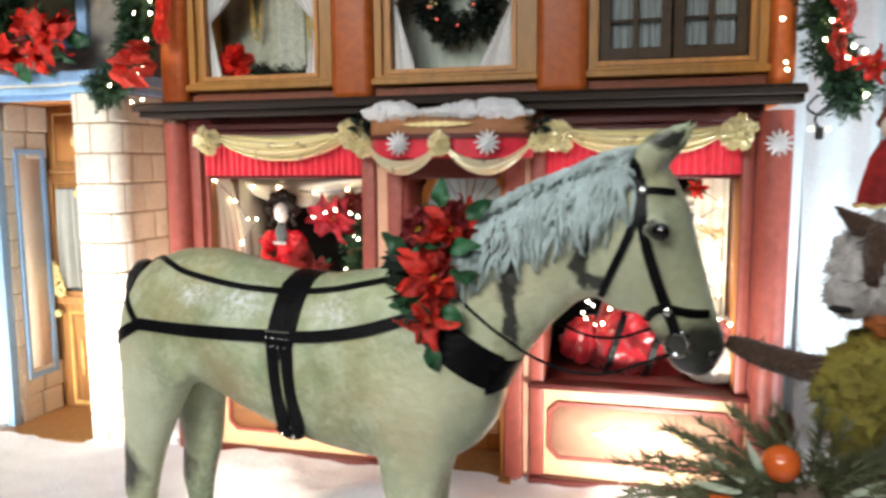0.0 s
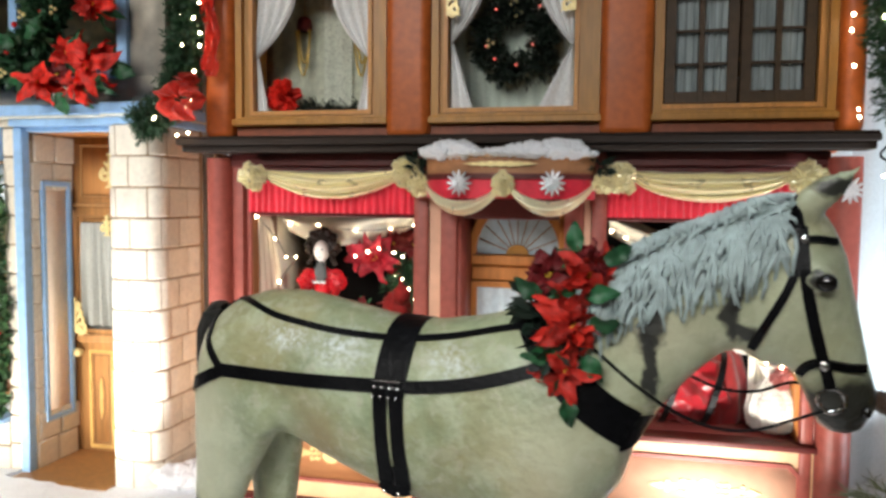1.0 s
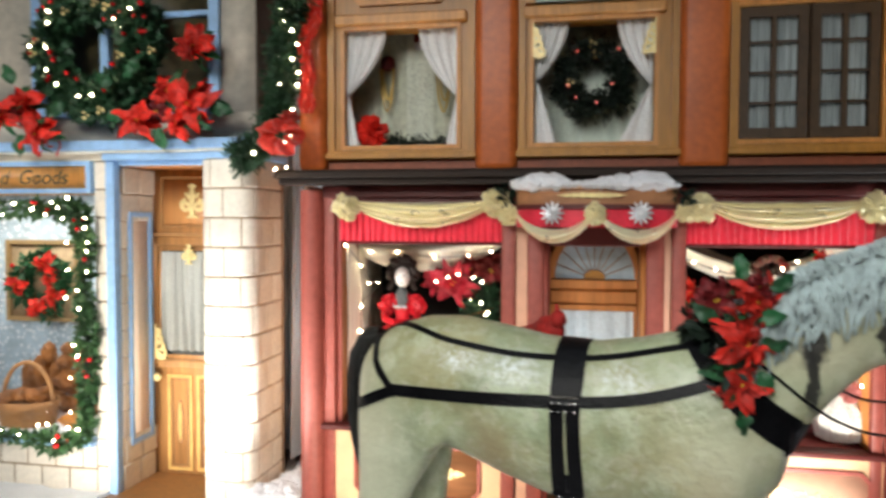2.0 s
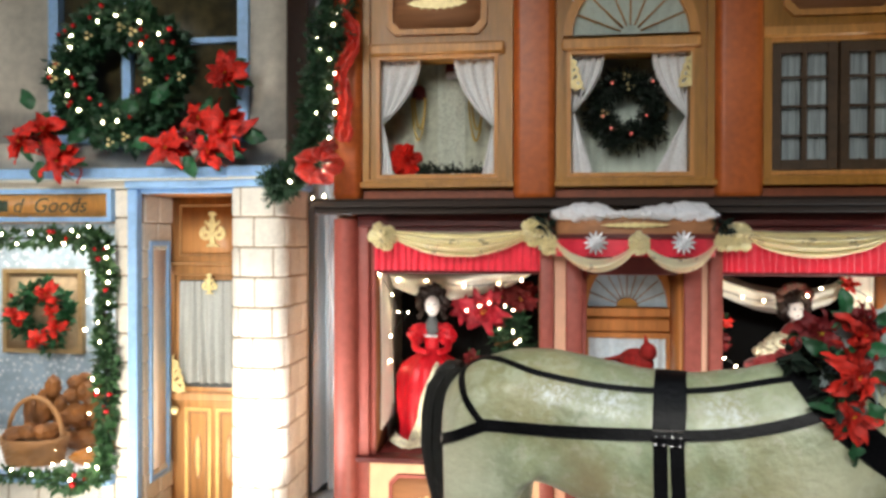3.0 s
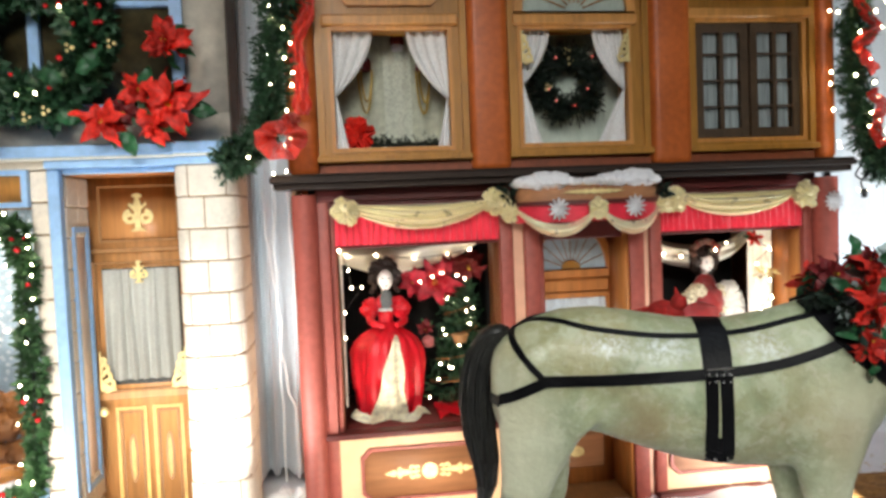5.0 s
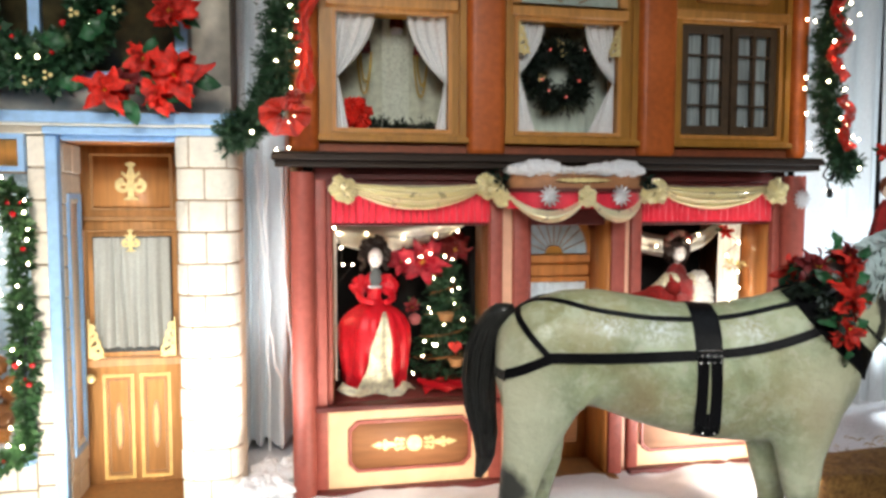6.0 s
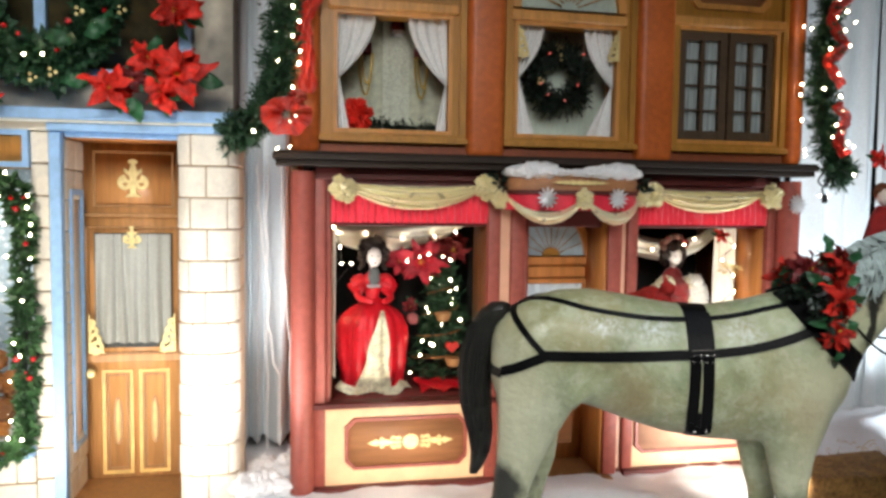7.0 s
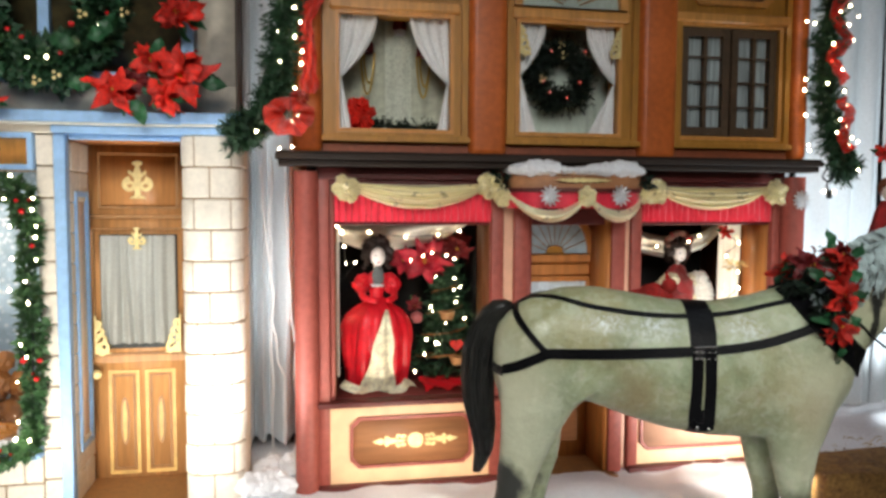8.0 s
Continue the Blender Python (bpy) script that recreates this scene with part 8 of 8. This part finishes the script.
# ---- on the snow ----
def build_snow_things():
    rng = random.Random(71)
    for cx, cy, n, seed in ((-2.30, 0.05, 16, 1), (-2.2, 0.30, 10, 2), (1.45, 0.2, 20, 3)):
        bm = B()
        for i in range(n):
            blob(bm, (cx + rng.uniform(-0.13, 0.13) * (1 if seed < 3 else 4), cy + rng.uniform(-0.10, 0.10), 0.05 + rng.uniform(0, 0.05)), (rng.uniform(0.04, 0.09), rng.uniform(0.04, 0.08), rng.uniform(0.03, 0.06)), 0, 0.35, 6, 3, i * 1.7)
        solo("cotton_tuft", bm, COTTON, "loose tuft of white cotton batting heaped on the snow", "cotton", group="cotton tufts")
    bale = thing("hay_bale", "small rust-brown hay bale lying on the snow", "hay bale", (0.66, -0.62, 0.02))
    bm = B()
    box(bm, 0.36, 0.98, -0.80, -0.45, 0.015, 0.225, 0.03, seg=3)
    bmesh.ops.subdivide_edges(bm, edges=list(bm.edges), cuts=3, use_grid_fill=True)
    for v in bm.verts:
        v.co += Vector((noise.noise(v.co * 14), noise.noise(v.co * 14 + Vector((9, 0, 0))), noise.noise(v.co * 14 + Vector((0, 9, 0))))) * 0.022
    part("bale", bm, HAY, bale)
    verts, faces = [], []
    for _ in range(900):
        p = Vector((rng.uniform(0.36, 0.98), rng.uniform(-0.80, -0.45), 0.222)) if rng.random() < 0.6 else Vector((rng.uniform(0.36, 0.98), -0.805, rng.uniform(0.03, 0.22)))
        d = Vector((rng.uniform(-1, 1), rng.uniform(-1, 0.6), rng.uniform(-0.2, 0.5))).normalized() * rng.uniform(0.02, 0.06)
        w = d.orthogonal().normalized() * 0.0016
        b = len(verts)
        verts += [p - w, p + w, p + d]
        faces.append((b, b + 1, b + 2))
    tagged(part("straw", from_lists("straw", verts, faces, HAY), None, bale), kind="stuff")
    loose = thing("loose_straw", "few pale straws lying loose on the snow", "straw", (0.85, -0.3, 0.1))
    bm = B()
    for _ in range(26):
        p = Vector((rng.uniform(0.6, 1.2), rng.uniform(-0.5, -0.1), 0.16 + rng.uniform(0, 0.05)))
        d = Vector((rng.uniform(-1, 1), rng.uniform(-0.5, 0.5), rng.uniform(-0.2, 0.3))) * 0.06
        tube(bm, [p, p + d * 0.5 + Vector((0, 0, 0.01)), p + d], 0.0022, 4)
    tagged(part("straws", bm, surface("pale_straw", (0.62, 0.48, 0.26), 0.7, vary=0.3, bump=0.0), loose), kind="stuff")


build_snow_things()


def shag(bm, count, long, seed):
    """Short drooping hairs all over a shape, of its own stuffs."""
    rng = random.Random(seed)
    faces = list(bm.faces)
    total, sums = 0.0, []
    for f in faces:
        total += f.calc_area()
        sums.append(total)
    roots = []
    for _ in range(count):
        f = faces[int(np.searchsorted(sums, rng.uniform(0, total * 0.9999)))]
        a, b = sorted((rng.random(), rng.random()))
        v = [q.co for q in f.verts]
        roots.append((v[0] * a + v[1] * (b - a) + v[2] * (1 - b), f.normal.copy(), f.material_index))
    for p, n, m in roots:
        way = (n + Vector((rng.uniform(-0.7, 0.7), rng.uniform(-0.7, 0.7), rng.uniform(-1.1, 0.2)))).normalized() * long * rng.uniform(0.5, 1.2)
        w = way.orthogonal().normalized() * 0.0022
        bm.faces.new((bm.verts.new(p - w), bm.verts.new(p + w), bm.verts.new(p + way))).material_index = m


def build_groom():
    """A stuffed animal figure in a mossy vest that holds the horse's bit with a furry arm."""
    bm = B()
    x, y = 0.842, -1.50
    lathe(bm, (x, y, 0.02), [(0.20, 0.0), (0.22, 0.2), (0.235, 0.45), (0.22, 0.62), (0.20, 0.75)], 32, 0, 0.8, 0.02, 7)
    blob(bm, (x - 0.01, y, 0.94), (0.235, 0.20, 0.24), 1, 0.22, 16, 4, 1)
    blob(bm, (x - 0.10, y - 0.05, 1.155), (0.10, 0.09, 0.05), 3, 0.3, 16, 3, 2)
    blob(bm, (x - 0.135, y - 0.03, 1.262), (0.130, 0.12, 0.125), 2, 0.15, 16, 4, 3)
    blob(bm, (x - 0.225, y - 0.06, 1.205), (0.058, 0.06, 0.055), 2, 0.15, 16, 3, 4)
    blob(bm, (x - 0.255, y - 0.10, 1.180), (0.026, 0.022, 0.009), 4, 0.1, 16, 2, 5)
    blob(bm, (x - 0.20, y - 0.115, 1.295), (0.026, 0.030, 0.075), 0, 0.2, 16, 3, 6)
    blob(bm, (x - 0.09, y - 0.135, 1.27), (0.050, 0.03, 0.11), 0, 0.2, 16, 3, 6)
    loft(bm, [((x - 0.19, y - 0.08, 1.335), (0.045, 0, 0), (0, 0.02, 0)), ((x - 0.235, y - 0.09, 1.375), (0.03, 0, 0), (0, 0.012, 0)), ((x - 0.275, y - 0.09, 1.40), (0.004, 0, 0), (0, 0.004, 0))], 10)
    tube(bm, along([(x - 0.10, y - 0.08, 1.04), (x - 0.22, y - 0.02, 1.018), (x - 0.33, y + 0.06, 1.015), (x - 0.455, y + 0.12, 1.045)], 14), [0.0518, 0.0503, 0.0474, 0.0444, 0.0407, 0.0377, 0.0355, 0.0340, 0.0333, 0.0326, 0.0326, 0.0311, 0.0281, 0.0237, 0.0148], 14, 0)
    blob(bm, (x - 0.13, y - 0.06, 0.985), (0.15, 0.14, 0.13), 1, 0.3, 16, 4, 8)
    tube(bm, along([(x - 0.08, y - 0.16, 0.98), (x - 0.14, y - 0.22, 0.82), (x - 0.18, y - 0.26, 0.70)], 10), 0.075, 14, 0)
    shag(bm, 9000, 0.028, 5)
    solo("animal_figure", bm, [BROWN_FUR, OLIVE_KNIT, GREY_FUR, surface("rust_scarf", (0.40, 0.12, 0.03), 0.9, vary=0.4, bump=0.4), BLACK],
         "stuffed animal figure in a mossy vest holding the horse's bit", "figure")
    pl = thing("planter", "bark planter with pine sprays, pale leaves and an orange ball", "planter", (0.53, -1.76, 0.0))
    part("stand", lathe(B(), (0.55, -1.76, 0.0), [(0.16, 0.0), (0.17, 0.03), (0.10, 0.08), (0.09, 0.5), (0.16, 0.62)], 24), BURLAP, pl)
    bm = B()
    tube(bm, [(0.30, -1.78, 0.73), (0.42, -1.78, 0.745), (0.55, -1.77, 0.75), (0.72, -1.75, 0.75)], [0.085, 0.10, 0.105, 0.10], 20)
    part("trough", bm, BURLAP, pl, "grey bark trough")
    part("ball", blob(B(), (0.445, -1.80, 0.903), (0.038, 0.038, 0.037), 0, 0.04, 5, 3), ORANGE_FRUIT, pl, "glazed orange ball")
    part("ball", blob(B(), (0.335, -1.80, 0.80), (0.040, 0.04, 0.038), 0, 0.04, 5, 3), ORANGE_FRUIT, pl, "glazed orange ball")
    part("ball", blob(B(), (0.455, -1.74, 0.955), (0.022, 0.022, 0.035), 0, 0.3, 9, 2), surface("dark_red_berry_spike", (0.05, 0.010, 0.010), 0.5, vary=0.4, bump=0.4), pl, "dark red cone")
    rng = random.Random(83)
    verts, faces = [], []
    for k in range(42):
        turn = math.radians(-14 + 200 * (k / 41) ** 1.25 + rng.uniform(-7, 7))
        out = Vector((-math.cos(turn), rng.uniform(-0.45, 0.35), math.sin(turn))).normalized()
        base = Vector((0.40 + 0.17 * k / 41 + rng.uniform(-0.02, 0.02), -1.79 + rng.uniform(-0.04, 0.04), 0.83 + rng.uniform(0, 0.03)))
        long = rng.uniform(0.19, 0.31) * (1.0 if turn < 1.0 else 0.72)
        for i in range(64):
            f = i / 63
            p = base + out * long * f + Vector((0, 0, -0.045 * f * f))
            d = (out * 0.9 + Vector((rng.uniform(-0.7, 0.7), rng.uniform(-0.7, 0.7), rng.uniform(-0.7, 0.7)))).normalized()
            tip = p + d * rng.uniform(0.035, 0.065) * (1.1 - 0.4 * f)
            w = d.orthogonal().normalized() * 0.0027
            b = len(verts)
            verts += [p - w, p + w, tip]
            faces.append((b, b + 1, b + 2))
    tagged(part("pine_sprays", from_lists("pine_sprays", verts, faces, OLIVE), None, pl), kind="stuff")
    me = mesh_of("pale_leaf", bract(0.10, 0.018, 0.5, 99), PALE_LEAF)
    for x, z, a in ((0.38, 0.87, 150), (0.37, 0.85, 175), (0.40, 0.84, 205), (0.55, 0.86, 25), (0.58, 0.87, 10), (0.36, 0.80, 220), (0.42, 0.87, 120)):
        place_part("pale_leaf", me, (x, -1.83, z), pl, 1.0, (rng.uniform(-20, 20), -a, 0))
    x, y = 1.045, -0.35
    d = thing("red_doll_ornament", "hanging red plaid doll ornament with auburn hair before the drape", "ornament", (x, y, 1.3))
    part("head", blob(B(), (x, y, 1.615), (0.048, 0.045, 0.053), 0, level=3), SKIN, d)
    part("body", lathe(B(), (x, y, 1.33), [(0.115, 0.0), (0.11, 0.05), (0.08, 0.17), (0.045, 0.235)], 28, 0, 0.7, 0.06, 8), surface("red_plaid", (0.36, 0.014, 0.014), 0.8, vary=0.8, grain=14, blotch=10, bump=0.2), d, "red plaid dress")
    part("hair", blob(B(), (x + 0.005, y + 0.015, 1.635), (0.056, 0.045, 0.055), 0, 0.3, 12, 3), surface("auburn_hair", (0.20, 0.05, 0.015), 0.7, vary=0.4, bump=0.4), d)
    rim = [(x + 0.118 * math.cos(k), y + 0.083 * math.sin(k), 1.332 + 0.004 * math.sin(k * 9)) for k in [i * math.tau / 36 for i in range(37)]]
    part("fringe", tube(B(), rim, 0.008, 6), GOLD_PAINT, d)
    part("cord", tube(B(), [(x, y + 0.01, 1.68), (x, y + 0.01, 4.5)], 0.0012, 4), WHITE_PLASTIC, d)
    poinsettia(RED_PROTO[1], (0.95, -0.40, 1.82), (0, 0, -20), 0.62)


build_groom()


# ---- stones, last ----
def stone_mesh(w, h, d=0.016):
    return mesh_of("stone_block", cbox(-w / 2, w / 2, -d / 2, d / 2, -h / 2, h / 2, 0.006), STONE)


def lay_stones():
    rng = random.Random(11)
    # pillar courses, bent round the corner
    rows, total = 12, 0.70
    for r in range(rows):
        z0, z1 = r * 1.868 / rows + 0.004, (r + 1) * 1.868 / rows - 0.004
        cuts = [0.01, 0.105, 0.285, 0.41, 0.58, total] if r % 2 else [0.01, 0.19, 0.345, 0.50, total]
        cuts = [c + (rng.uniform(-0.012, 0.012) if 0 < i < len(cuts) - 1 else 0) for i, c in enumerate(cuts)]
        for a, b in zip(cuts, cuts[1:]):
            bm = B()
            n = 6
            grid = []
            for i in range(n + 1):
                s = a + 0.004 + (b - a - 0.008) * i / n
                (x, y), (nx, ny) = pillar_point(s)
                edge = 0.006 if i in (0, n) else 0.0
                col = []
                for z, k in ((z0, 0.0), (z0, 0.008 - edge), (z0 + 0.006, 0.014 - edge), (z1 - 0.006, 0.014 - edge), (z1, 0.008 - edge), (z1, 0.0)):
                    col.append(bm.verts.new((x + nx * (k - 0.004), y + ny * (k - 0.004), z)))
                grid.append(col)
            for c0, c1 in zip(grid, grid[1:]):
                for j in range(5):
                    bm.faces.new((c0[j], c1[j], c1[j + 1], c0[j + 1]))
            bm.faces.new(grid[0])
            bm.faces.new(grid[-1])
            part("stone_block", bm, STONE, pillar)
    # pier by the shop window, and its side in the door recess
    pier = stone_mesh(0.082, 0.148)
    side = stone_mesh(0.150, 0.148)
    slip = stone_mesh(0.058, 0.148)
    for r in range(12):
        ob = part("stone_block", pier, None, bakery)
        ob.location = (-3.349, 0.042, (r + 0.5) * 1.867 / 12)
        if 2 <= r <= 9:
            ob = part("stone_block", slip, None, bakery)
            ob.location, ob.rotation_euler = (-3.256, 0.104, (r + 0.5) * 1.842 / 12), (0, 0, radians(90))
        if r < 2 or r > 9:
            for y in (0.155, 0.315):
                ob = part("stone_block", side, None, bakery)
                ob.location, ob.rotation_euler = (-3.256, y + (0.02 if r % 2 else 0), (r + 0.5) * 1.842 / 12), (0, 0, radians(90))
    # low wall
    low = stone_mesh(0.172, 0.128)
    half = part("stone_block", stone_mesh(0.084, 0.128), None, bakery)
    half.location = (-3.4385, 0.042, 0.205)
    for r in range(2):
        for i in range(15):
            ob = part("stone_block", low, None, bakery)
            ob.location = (-3.48 - i * 0.18 - (0.09 if r else 0) + 0.0, 0.042, 0.068 + r * 0.137)


lay_stones()
